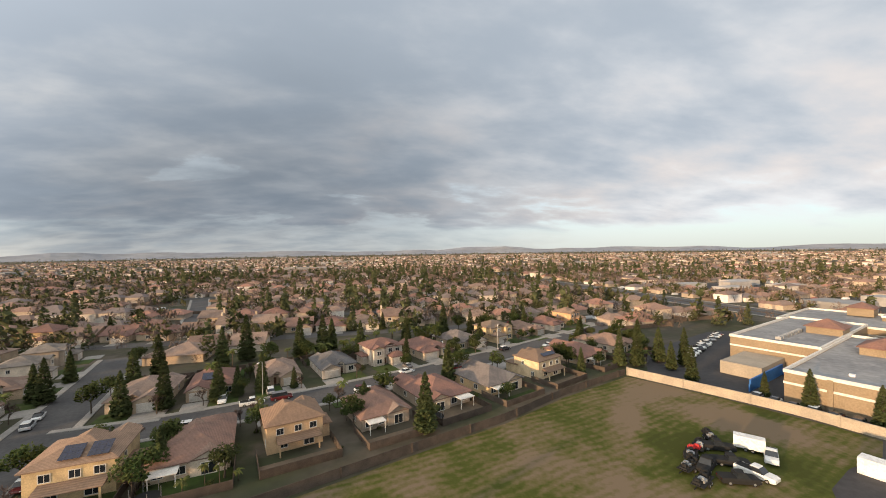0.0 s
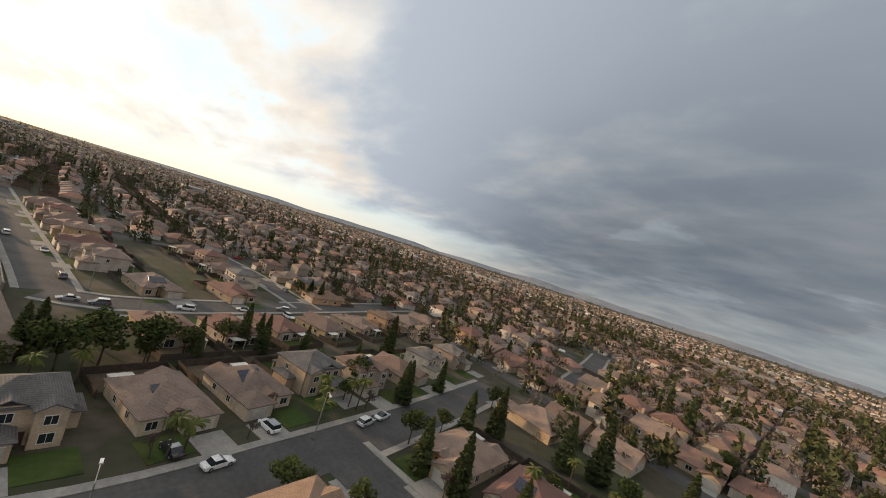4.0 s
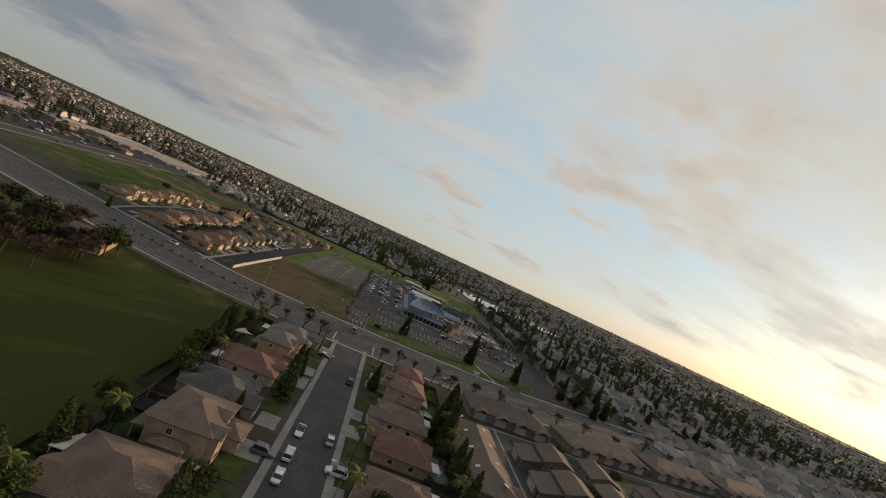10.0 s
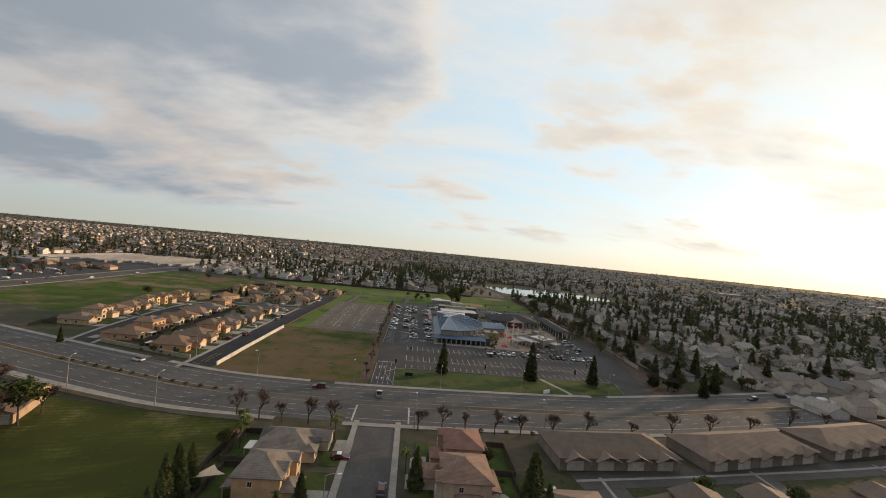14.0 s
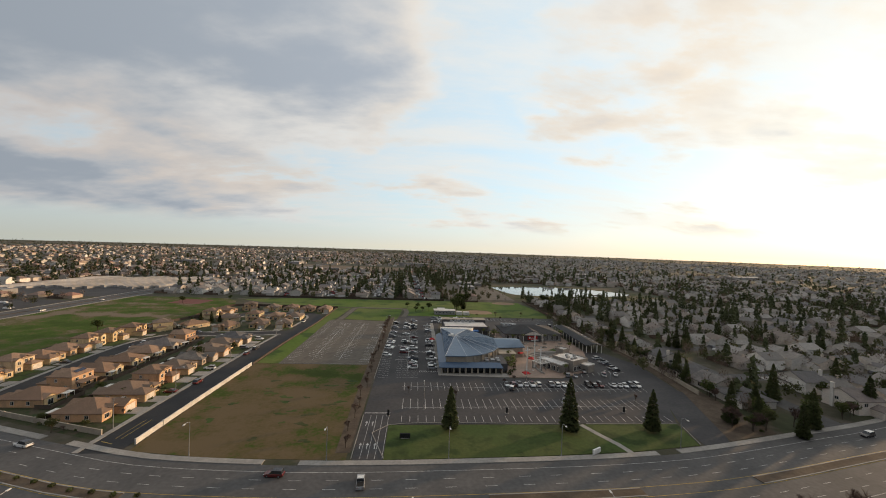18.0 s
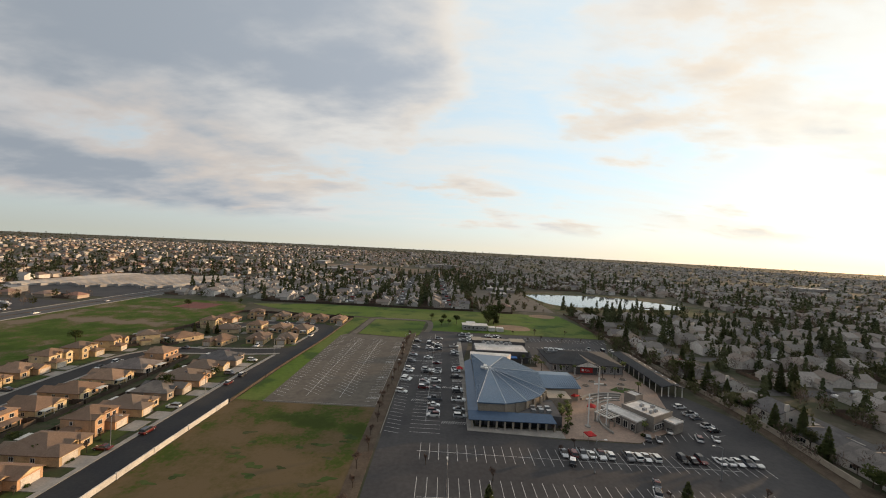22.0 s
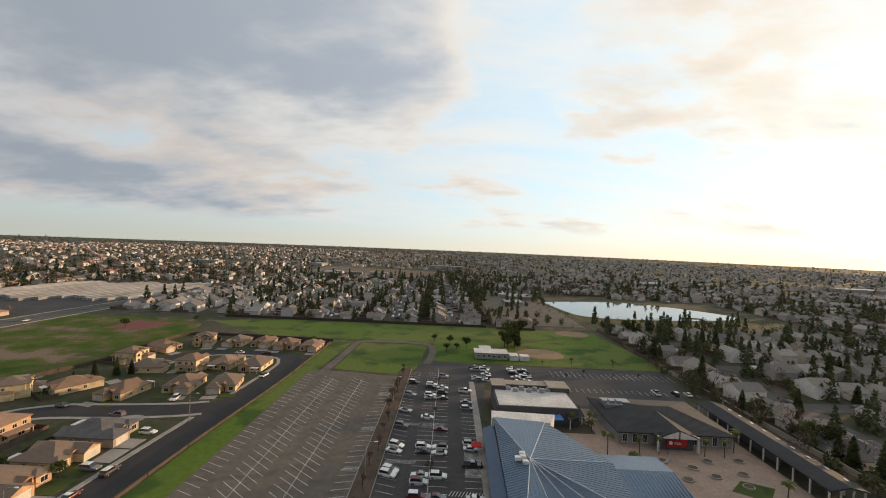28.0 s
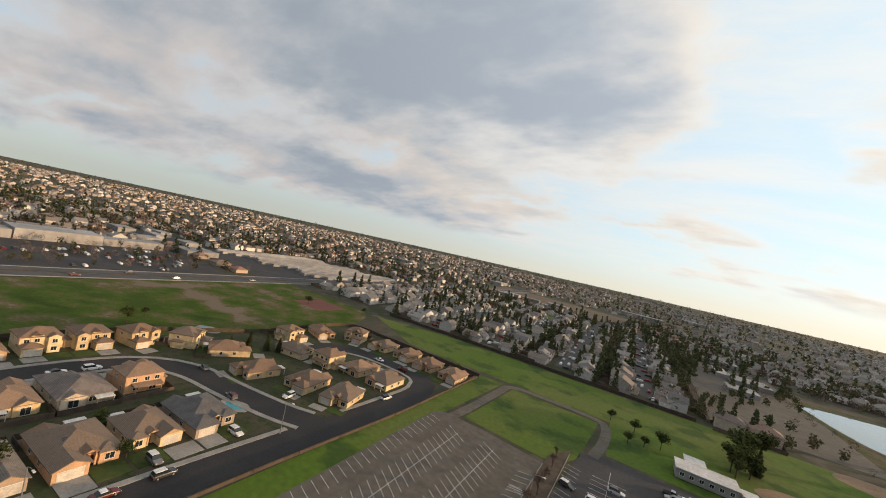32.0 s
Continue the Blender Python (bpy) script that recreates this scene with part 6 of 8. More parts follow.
for i in range(3):
    window(cafe, 0, 0, 0, 1.8, 1.8).matrix_local = at @ pose(-4.2 + i * 2.0, -6.42, 1.8)
for i in range(5):
    b = Build()
    b.box(-0.75, 0.75, -0.5, 0.5, 0, 0.9)
    b.cyl((0, 0, 0.9), (0, 0, 1.05), 0.35, 0.35, 8)
    part("air_unit", b, METAL, cafe, "small rooftop air unit", at @ pose(-2.5 + (i % 3) * 2.6, -3.5 + (i // 2) * 2.6, 5.3))
for x, y, h in ((118.7, 229.3, 16.0), (113.7, 224.6, 11.5), (120.8, 226.2, 11.5)):
    cross = thing("cross", "tall slim white metal cross on the plaza", "cross", "plaza crosses", pose(x, y, 0.16, 0, 0, 10))
    b = Build()
    b.box(-0.17, 0.17, -0.17, 0.17, 0, h)
    part("upright", b, WHITE, cross)
    b = Build()
    b.box(-h * 0.12, h * 0.12, -0.14, 0.14, h * 0.84, h * 0.84 + 0.3)
    part("crossbar", b, WHITE, cross)
    b = Build()
    b.cyl((0, 0, -0.1), (0, 0, 0.35), 1.1, 1.0, 12)
    part("plinth", b, CONCRETE, cross)


def arc_wall(name, label, cx, cy, r, a0, a1, h, w, material):
    b = Build()
    line = [Vector((cx + r * math.cos(radians(a0 + (a1 - a0) * i / 20)), cy + r * math.sin(radians(a0 + (a1 - a0) * i / 20)))) for i in range(21)]
    ribbon(b, line, 0, w, 0, h)
    return thing(name, label, "bench", "amphitheatre seats", None, b.mesh(name, material))


for i in range(4):
    arc_wall("seat_step", "curved pale concrete seat step", 136, 236, 21.0 - i * 2.2, 80 + i * 3, 142 - i, 0.95 - 0.14 * i, 0.8, CONCRETE)
arc_wall("planter_wall", "curved low concrete planter wall", 138, 258, 18.5, 150, 200, 0.7, 0.5, CONCRETE)
arc_wall("planter_wall", "curved low concrete planter wall", 118, 285, 14, -100, -20, 0.7, 0.5, CONCRETE)
arc_wall("planter_wall", "curved low concrete planter wall", 134, 226, 15, 150, 205, 0.9, 0.5, CONCRETE)
for x, y in ((126, 275), (133, 272), (140, 276), (146, 270), (150, 277), (128, 266), (143, 264), (137, 268), (108, 301), (108, 307), (112, 298), (118, 277)):
    b = Build()
    b.prism(blob(x, y, 1.6, 1.3, int(x), 12, 0.1), 0.1, 0.55)
    planter = thing("planter", "low concrete planter on the plaza", "planter", "plaza planters", None, b.mesh("planter", CONCRETE))
    b = Build()
    b.prism(blob(x, y, 1.3, 1.0, int(x), 12, 0.1), 0.5, 0.6)
    part("soil", b, MULCH, planter)
sheet("lawn", [(137, 262), (144, 258), (150, 264), (143, 267)], 0.2, LAWN, "small green lawn panel on the plaza", 0.05)


def canopy(x, y, yaw, size=3.0):
    def make():
        root = thing("market_canopy", "red pop-up canopy on four legs", "canopy", "red canopies")
        b = Build()
        s = size / 2
        for i in range(4):
            c = [(-s, -s), (s, -s), (s, s), (-s, s)]
            p, q = c[i], c[(i + 1) % 4]
            b.face([(*p, 2.3), (*q, 2.3), (0, 0, 3.2)])
            b.face([(*p, 2.05), (*q, 2.05), (*q, 2.3), (*p, 2.3)])
        part("cover", b, RED, root)
        for sx in (-s, s):
            for sy in (-s, s):
                b = Build()
                b.cyl((sx * 0.97, sy * 0.97, 0), (sx * 0.97, sy * 0.97, 2.3), 0.04, 0.04, 6)
                part("leg", b, METAL, root)
        return root
    return put("canopy", make, pose(x, y, 0.16, 0, 0, yaw))


for x, y, yaw in ((110.5, 214.4, 12), (116.5, 247.8, 40), (70.2, 275, 0), (119.7, 237.4, 60)):
    canopy(x, y, yaw)

portable = thing("portable_classroom", "long white portable classroom with a flat roof", "building")
b = Build()
b.box(76, 94, 371, 380, 0.3, 3.6)
part("wall", b, mat("grey_siding", (0.34, 0.34, 0.34), (0.29, 0.29, 0.29), 0.8, 0.3, 3.0), portable)
b = Build()
b.box(75.6, 94.4, 370.6, 380.4, 3.6, 3.85)
b.box(79, 86, 380.4, 388, 3.3, 3.55)
part("roof", b, ROOF_WHITE, portable, "white flat roof")
b = Build()
b.box(79.4, 85.6, 380, 387.6, 0.2, 3.3)
part("annex", b, ROOF_WHITE, portable)
for x0, y1, z1 in ((95, 377, 2.9), (101, 376, 2.7)):
    b = Build()
    b.box(x0, x0 + 5, 371, y1, 0.2, z1)
    part("annex", b, ROOF_WHITE, portable)
for i in range(6):
    window(portable, 77.8 + i * 2.9, 371, 2.0, 1.2, 1.2)

# boundary walls and fences


def wall_line(name, pts, h, w, material, label, post=None):
    root = thing(name, label, "wall" if "wall" in name else "fence")
    line = dense(pts, 3.2)
    b = Build()
    ribbon(b, line, -w / 2, w / 2, 0, h)
    part("panel", b, material, root)
    b = Build()
    ribbon(b, line, -w / 2 - 0.05, w / 2 + 0.05, h, h + 0.08)
    part("coping", b, material, root)
    for p in line[::4]:
        b = Build()
        b.box(-w / 2 - 0.12, w / 2 + 0.12, -w / 2 - 0.12, w / 2 + 0.12, 0, h + 0.2)
        part("post", b, material, root, "", pose(p.x, p.y, 0))
    return root


BLOCK = mat("pale_block_wall", (0.44, 0.38, 0.30), (0.37, 0.32, 0.26), 0.95, 0.3, 4.0)
WHITE_WALL = mat("white_plastered_wall", (0.56, 0.54, 0.50), (0.46, 0.44, 0.41), 0.9, 0.3, 3.0)
wall_line("boundary_wall", [(-87, -89.5), (-98, -67.5), (-105, -50), (-110, -20), (-110, 60)], 2.2, 0.22, BLOCK, "pale block wall along the vacant field")
wall_line("field_fence", [(21, -49.5), (0, -57), (-22, -65), (-41, -71.5), (-60, -80.5), (-86.5, -90)], 1.7, 0.06, WOOD, "weathered brown board fence along the field")
wall_line("field_fence", [(13.5, 112), (13, 84), (16, 40), (17, 0), (21, -48)], 1.7, 0.06, WOOD, "weathered brown board fence along the field")
wall_line("boundary_wall", [(14, 113.6), (-13, 116.2), (-40, 123), (-70, 132), (-96, 141)], 1.2, 0.3, BLOCK, "low pale wall between field and main road")
wall_line("boundary_wall", [(-17.4, 157), (-17.0, 180), (-15.6, 228)], 1.5, 0.2, WHITE_WALL, "low white panel wall beside the black road")
wall_line("rail_fence", [(-15.5, 229), (-14.4, 270), (-11.2, 322), (-10.6, 355), (-10, 392)], 0.9, 0.08, WOOD, "low brown rail fence beside the black road")
wall_line("boundary_wall", [(-30.5, 162), (-50, 168), (-75, 176)], 1.6, 0.2, BLOCK, "tan block wall round the estate")
wall_line("boundary_wall", [(178, 196), (181, 240), (178, 300), (177, 372)], 1.9, 0.2, BLOCK, "tan block wall behind the car park")
wall_line("boundary_wall", [(-112, 453), (-20, 455), (90, 455.5)], 1.8, 0.15, WOOD, "dark board fence at the playing field's edge")
wall_line("boundary_wall", [(130, -36.5), (200, -26.5), (330, -5)], 1.9, 0.2, BLOCK, "pale block wall behind the condominiums")
wall_line("estate_fence", [(-119, 192), (-122, 240), (-121, 286), (-112, 312), (-104, 335), (-104, 350), (-100, 392), (-70, 396), (-10, 394)], 1.7, 0.06, WOOD, "brown board fence round the estate")

# big shop behind the wall
shop = thing("supermarket", "large tan shop with a white flat roof and stepped parapets", "building")
at = pose(-109, -63, 0, 0, 0, 19)
SHOP_WALL = mat("tan_shop_stucco", (0.30, 0.235, 0.16), (0.26, 0.205, 0.14), 0.95, 0.15, 3.0)
SHOP_ROOF = mat("grey_membrane_roof", (0.30, 0.30, 0.30), (0.23, 0.23, 0.235), 0.85, 0.08, 0.8, third=(0.33, 0.325, 0.32))
SHOP_BANDS = ((-62, 0, 0, 95, 7.0), (-86, -30, -22, -0.1, 7.6), (-110, -62.1, 8, 60, 7.6), (-128, -86.1, -26, 7.9, 6.6), (-150, -110.1, 0, 34, 8.0))
for x0, x1, y0, y1, h in SHOP_BANDS:
    b = Build()
    b.box(x0, x1, y0, y1, 0, h)
    part("wall", b, SHOP_WALL, shop, "", at)
    b = Build()
    b.box(x0 + 0.5, x1 - 0.5, y0 + 0.5, y1 - 0.5, h - 0.4, h + 0.03)
    part("roof", b, SHOP_ROOF, shop, "grey membrane roof", at)
    b = Build()
    for q in ((x0 - 0.15, x1 + 0.15, y0 - 0.15, y0 + 0.3), (x0 - 0.15, x1 + 0.15, y1 - 0.3, y1 + 0.15), (x0 - 0.15, x0 + 0.3, y0 + 0.3, y1 - 0.3), (x1 - 0.3, x1 + 0.15, y0 + 0.3, y1 - 0.3)):
        b.box(*q, h, h + 0.75)
    part("parapet", b, TRIM, shop, "pale parapet band", at)
    b = Build()
    b.box(x1 + 0.02, x1 + 0.14, y0 - 0.1, y1 + 0.1, h * 0.62, h * 0.62 + 0.5)
    b.box(x0 + 0.2, x1 - 0.02, y0 - 0.14, y0 - 0.02, h * 0.62, h * 0.62 + 0.5)
    part("wall_band", b, TRIM, shop, "pale band along the wall", at)
for i in range(6):
    b = Build()
    b.box(0.02, 0.42, -0.5, 0.5, 0, 7.2)
    part("pilaster", b, SHOP_WALL, shop, "", at @ pose(0, 8 + i * 15.5, 0))
for i in range(14):
    b = Build()
    b.box(-0.9, 0.9, -0.7, 0.7, 0, 1.0)
    b.cyl((0, 0, 1.0), (0, 0, 1.15), 0.5, 0.5, 10)
    part("air_unit", b, METAL, shop, "grey rooftop air unit", at @ pose((-36 - i * 2.4) if i < 9 else (-64 - i * 4), (-11 if i < 9 else 22 + i), 7.63))
for i in range(10):
    b = Build()
    b.box(-0.5, 0.5, -0.5, 0.5, 0, 0.5)
    part("roof_hatch", b, WHITE, shop, "small white roof vent", at @ pose(-8 - (i % 5) * 10.5, 10 + (i // 5) * 24 + (i % 3) * 5, 7.03))
for x, y, z, r in ((-60, -5, 10.0, 5.0), (-120, -7, 10.4, 4.5), (-140, 6, 10.0, 4.5), (-40, 12, 9.2, 6.0)):
    b = Build()
    b.box(x - r + 0.6, x + r - 0.6, y - r + 0.6, y + r - 0.6, 7.0, z)
    tower = part("tower", b, SHOP_WALL, shop, "square tan corner tower", at)
    b = Build()
    b.hip(x - r + 0.6, x + r - 0.6, y - r + 0.6, y + r - 0.6, z, 0.5, 0.6)
    part("tile_cap", b, TILE_RED, tower, "terracotta tile roof cap")
b = Build()
b.box(-24, -0.4, -7.2, -6.9, 0, 1.9)
b.box(-24.3, -24, -7.2, -0.2, 0, 1.9)
b.box(-24, -1, -7.25, -6.85, 1.9, 3.0)
part("yard_screen", b, BLUE_BRIGHT, shop, "blue screen round the loading yard", at)
b = Build()
b.box(-29.5, -12, -18, -8, 0, 3.6)
part("low_store", b, TAN_WALL, shop, "low pale service block", at)
sheet("car_park", [(-111, 30), (-107, -45), (-90, -85), (-112, -110), (-160, -128), (-215, -120), (-222, 60), (-130, 60)], 0.04, ASPHALT_LOT, "dark asphalt car park round the shop")

# ---------- vehicles ----------


def wheel_mesh(r):
    b = Build()
    b.cyl((0, -0.11, 0), (0, 0.11, 0), r, r, 14, 0)
    b.cyl((0, -0.125, 0), (0, 0.125, 0), r * 0.6, r * 0.6, 10, 1)
    return b.mesh("wheel", [TYRE, METAL])


WHEEL = wheel_mesh(0.33)


def loft(b, secs, m=0):
    """Joins cross sections, each a list of corners of the same count, into a closed skin."""
    n = len(b.v)
    k = len(secs[0])
    for s in secs:
        b.v += [tuple(p) for p in s]
    for i in range(len(secs) - 1):
        for j in range(k):
            q = (j + 1) % k
            b.f.append((n + i * k + j, n + (i + 1) * k + j, n + (i + 1) * k + q, n + i * k + q))
            b.m.append(m)
    b.f.append(tuple(n + j for j in range(k)))
    b.f.append(tuple(n + (len(secs) - 1) * k + k - 1 - j for j in range(k)))
    b.m += [m, m]


def car(kind, paint, label):
    """Length along x, nose to +x."""
    root = thing({"pickup": "pickup_truck", "van": "van", "suv": "car", "sedan": "car"}[kind], label, "truck" if kind == "pickup" else "car", "parked cars")
    L, W, H, belt = {"sedan": (4.7, 1.82, 1.45, 0.88), "suv": (4.8, 1.92, 1.75, 1.02), "pickup": (5.7, 1.98, 1.85, 1.08), "van": (5.2, 2.0, 2.0, 1.05)}[kind]
    b = Build()

    def sec(x, z0, z1, w):
        return [(x, -w / 2, z0), (x, w / 2, z0), (x, w / 2 * 1.0, z0 + 0.7 * (z1 - z0)), (x, w / 2 * 0.93, z1), (x, -w / 2 * 0.93, z1), (x, -w / 2, z0 + 0.7 * (z1 - z0))]
    if kind == "pickup":
        prof = [(-L / 2, 0.45, belt - 0.05, W * 0.96), (-L / 2 + 0.1, 0.3, belt, W), (0.6, 0.28, belt, W), (L / 2 - 0.5, 0.28, belt - 0.05, W), (L / 2, 0.4, belt - 0.22, W * 0.9)]
    else:
        prof = [(-L / 2, 0.45, belt - 0.12, W * 0.88), (-L / 2 + 0.25, 0.28, belt, W * 0.97), (-0.5, 0.24, belt, W), (0.9, 0.24, belt - 0.02, W), (L / 2 - 0.4, 0.26, belt - 0.22, W * 0.96), (L / 2, 0.4, belt - 0.36, W * 0.82)]
    loft(b, [sec(*p) for p in prof])
    part("body", b, paint, root)
    c0, c1 = {"sedan": (-1.55, 1.0), "suv": (-2.2, 1.05), "pickup": (-0.7, 1.35), "van": (-2.4, 1.6)}[kind]
    fr, rr = {"sedan": (0.85, 0.65), "suv": (0.8, 0.25), "pickup": (0.75, 0.15), "van": (0.7, 0.1)}[kind]
    b = Build()
    n = [(c0, belt - 0.03), (c1, belt - 0.05), (c1 - fr, H - 0.07), (c0 + rr, H - 0.07)]
    lo, hi = W * 0.46, W * 0.39
    v = [(n[0][0], -lo, n[0][1]), (n[1][0], -lo, n[1][1]), (n[1][0], lo, n[1][1]), (n[0][0], lo, n[0][1]), (n[3][0], -hi, n[3][1]), (n[2][0], -hi, n[2][1]), (n[2][0], hi, n[2][1]), (n[3][0], hi, n[3][1])]
    k = len(b.v)
    b.v += v
    for q in ((4, 5, 6, 7), (0, 1, 5, 4), (1, 2, 6, 5), (2, 3, 7, 6), (3, 0, 4, 7)):
        b.f.append(tuple(k + i for i in q))
        b.m.append(0)
    part("glazing", b, GLASS, root, "dark car glass")
    b = Build()
    loft(b, [[(c0 + rr - 0.05, -hi - 0.02, H - 0.08), (c0 + rr - 0.05, hi + 0.02, H - 0.08), (c0 + rr + 0.1, hi - 0.06, H), (c0 + rr + 0.1, -hi + 0.06, H)], [(c1 - fr + 0.05, -hi - 0.02, H - 0.08), (c1 - fr + 0.05, hi + 0.02, H - 0.08), (c1 - fr - 0.15, hi - 0.06, H), (c1 - fr - 0.15, -hi + 0.06, H)]])
    part("roof", b, paint, root)
    if kind == "pickup":
        b = Build()
        b.box(-L / 2 + 0.15, -0.75, -W / 2 + 0.14, W / 2 - 0.14, belt - 0.4, belt + 0.01)
        part("cargo_bed", b, TYRE, root, "dark open cargo bed")
    for x in (-L * 0.3, L * 0.31):
        for y in (-W / 2 + 0.1, W / 2 - 0.1):
            part("wheel", WHEEL, None, root, "", pose(x, y, 0.33))
    b = Build()
    for y in (-W * 0.36, W * 0.36):
        b.box(L / 2 - 0.12, L / 2 - 0.02, y - 0.16, y + 0.16, belt - 0.36, belt - 0.24, 0)
        b.box(-L / 2 + 0.0, -L / 2 + 0.08, y - 0.14, y + 0.14, belt - 0.32, belt - 0.14, 1)
    part("lighting", b, [LAMP_CLEAR, LAMP_RED], root)
    return root


CAR_LABELS = {"sedan": "parked saloon car with dark windows", "suv": "parked sport utility car with dark windows", "pickup": "parked pickup truck with an open bed", "van": "parked van with dark windows"}


def park(x, y, yaw, kind=None, z=0.05, white=False):
    kind = kind or random.choice(("sedan", "sedan", "suv", "suv", "sedan", "pickup", "suv"))
    paint = TRUCKPAINT if white else CARPAINT
    label = CAR_LABELS[kind].replace("parked", "parked white") if white else CAR_LABELS[kind]
    return put((kind, white), lambda: car(kind, paint, label), pose(x, y, z, 0, 0, yaw))


# rows of parked cars: along streets, in the bays, on drives
for x, y, yaw, kind in [(15.5, -97, 194, "pickup"), (9, -98.8, 194, "van"), (-11.5, -98.6, 198, "suv"), (43.6, -70, 105, "sedan"), (54.2, -66, -76, "sedan"), (60.2, -96.5, -70, "suv"), (61.8, -102, -70, "sedan"), (45.9, 41.5, 90, "suv"), (45.9, 34.8, 90, "sedan"), (45.9, 50.5, -90, "sedan")]:
    park(x, y, yaw, kind, 0.06, kind == "pickup")
for x, y, yaw, kind in [(53, 85, 90, "suv"), (52.9, 51, 90, "sedan"), (52.9, 14.5, 90, "sedan"), (52.9, 8.8, 90, "suv"), (27, -86.2, 10, "suv"), (20, -88, 12, "sedan"), (-25, -110.5, 200, "sedan"), (-40, -109, 20, "pickup"), (-64, -126, 203, "suv"), (-82, -127, 23, "sedan")]:
    park(x, y, yaw, kind, 0.06)
for x, y, yaw, kind in [(127.5, -48, 95, "sedan"), (126, -54, 95, "suv"), (148, -46.2, 10, "suv"), (178, -41, 10, "sedan"), (196, -30.5, 10, "suv"), (240, -23, 10, "sedan"), (128.5, -74, 78, "suv"), (133.5, -92, 74, "sedan"), (139, -108, 72, "suv"), (172, -121.5, 10, "sedan")]:
    park(x, y, yaw, kind, 0.07)
for x, y, yaw, kind in [(-27.0, 205, 88, "suv"), (-25.6, 246, 88, "sedan"), (-25.2, 256, 88, "suv"), (-21.4, 330, 85, "suv"), (-87.6, 256, 90, "sedan"), (-87.2, 264, 88, "suv"), (-74, 291, 172, "sedan"), (-50, 286.4, 172, "suv"), (-50, 361.5, 180, "sedan"), (-36, 362, 175, "suv")]:
    park(x, y, yaw, kind, 0.07)
for x, y, yaw, kind in [(25.9, main_y(26, 10), 176, "suv"), (47.5, 137.9, 95, "pickup"), (93.1, main_y(93, -8), 2, "sedan"), (-45.8, main_y(-46, 11), 163, "suv"), (-160, main_y(-160, -6), -19, "sedan"), (210, main_y(210, 9), 193, "suv"), (-227 + 5, 300, 90, "sedan"), (-220, 352, 90, "suv"), (-234, 330, -90, "suv"), (-222, 410, 90, "sedan")]:
    park(x, y, yaw, kind, 0.06)
# drives
for x, y, f in [(34.5, -69.5, 8), (3.5, -76, 16), (28.5, -113.5, 190), (13.5, -118, 196), (-18.5, -127.5, 200), (69.5, 38, -90), (70.5, 3.5, -90), (70, -12.5, -90), (76, -76, -76), (72.5, -60.5, -76), (28, 36.5, 90), (28.5, 100, 90), (-44.6, 191.5, 90), (-44.6, 219, 90), (-44.6, 259.8, 90), (-44.6, 273, 90), (-110.5, 231, 90), (-46, 314, 8), (119, -114.5, 110)]:
    m = pose(x, y, 0.13, 0, 0, f)
    p = m @ Vector((random.choice((-1, 1)) * 3.0, -13.4, 0))
    park(p.x, p.y, f + 90 + random.choice((0, 180)), None, 0.13)
# bays of the campus
random.seed(11)
for x, y in [(45.0, 261), (45.4, 262.9), (45, 273), (45.3, 276), (45.2, 289), (45.4, 316), (45.6, 330), (45.2, 301), (44.8, 247)]:
    park(x + 0.6, y, -15, None, 0.05, y < 263)
for i in range(40):
    y = 226.5 + i * 2.9
    if random.random() < 0.15:
        park(54.1, y, random.choice((0, 180)), None, 0.05, random.random() < 0.3)
    if random.random() < 0.24:
        park(59.1, y, random.choice((0, 180)), None, 0.05, random.random() < 0.3)
    if random.random() < 0.22 and y < 325:
        park(68.6, y, 0, None, 0.05)
for i in range(7):
    y = 337.0 + i * 2.9
    for x in (74.5, 79.5, 93.5, 98.5):
        if random.random() < 0.7:
            park(x, y, random.choice((0, 180)), None, 0.05, random.random() < 0.3)
for i in range(22):
    x = 99.3 + i * 2.75
    if x < 158 and random.random() < 0.8:
        park(x, 205.2, random.choice((90, -90)), None, 0.05, random.random() < 0.25)
    if random.random() < 0.35:
        park(114.4 + i * 2.8, 330.8, 90, None, 0.05, random.random() < 0.4)
for x, y in ((118, 188), (100.5, 200.8), (120, 192), (131, 217.5), (134.5, 217), (141.6, 223.5), (149, 219), (155, 219.5)):
    park(x, y, 70, None, 0.05)
for i in range(9):
    if i in (1, 2, 4, 5, 7):
        park(158.8, 222.6 + i * 3.3, 12, None, 0.05, i % 3 == 0)
for i in range(16):
    if random.random() < 0.8:
        park(-116 - i * 2.9, -97 - i * 1.7, 62, None, 0.05, random.random() < 0.5)
for i in range(10):
    if random.random() < 0.6:
        park(-104.5 - i * 0.75, -66 + i * 3.4, 15, None, 0.05)
for x, y in ((109, 0.5), (109, 32), (109.5, 46), (99, -16), (102, -14.5), (127, 20), (152, 14), (152, 42), (129, 58), (176, 20), (200, 15)):
    park(x, y, 90, None, 0.05)

# vehicles and gear left in the field
for x, y, yaw in ((-71.5, -41.5, 105), (-79.0, -44.6, 38)):
    park(x, y, yaw, "pickup", 0.06, True)
trailer = thing("box_trailer", "white enclosed box trailer with rounded edges", "trailer", "", pose(-78.5, -48, 0.05, 0, 0, 128))
b = Build()
loft(b, [[(x, -1.05, 0.55), (x, 1.05, 0.55), (x, 1.05, 2.35), (x, 0.9, 2.55), (x, -0.9, 2.55), (x, -1.05, 2.35)] for x in (-2.3, 2.3)])
part("body", b, WHITE, trailer)
for x in (-0.5, 0.5):
    for y in (-1.0, 1.0):
        part("wheel", WHEEL, None, trailer, "", pose(x, y, 0.33))
b = Build()
b.cyl((2.3, 0, 0.6), (3.4, 0, 0.5), 0.06)
part("drawbar", b, METAL, trailer)
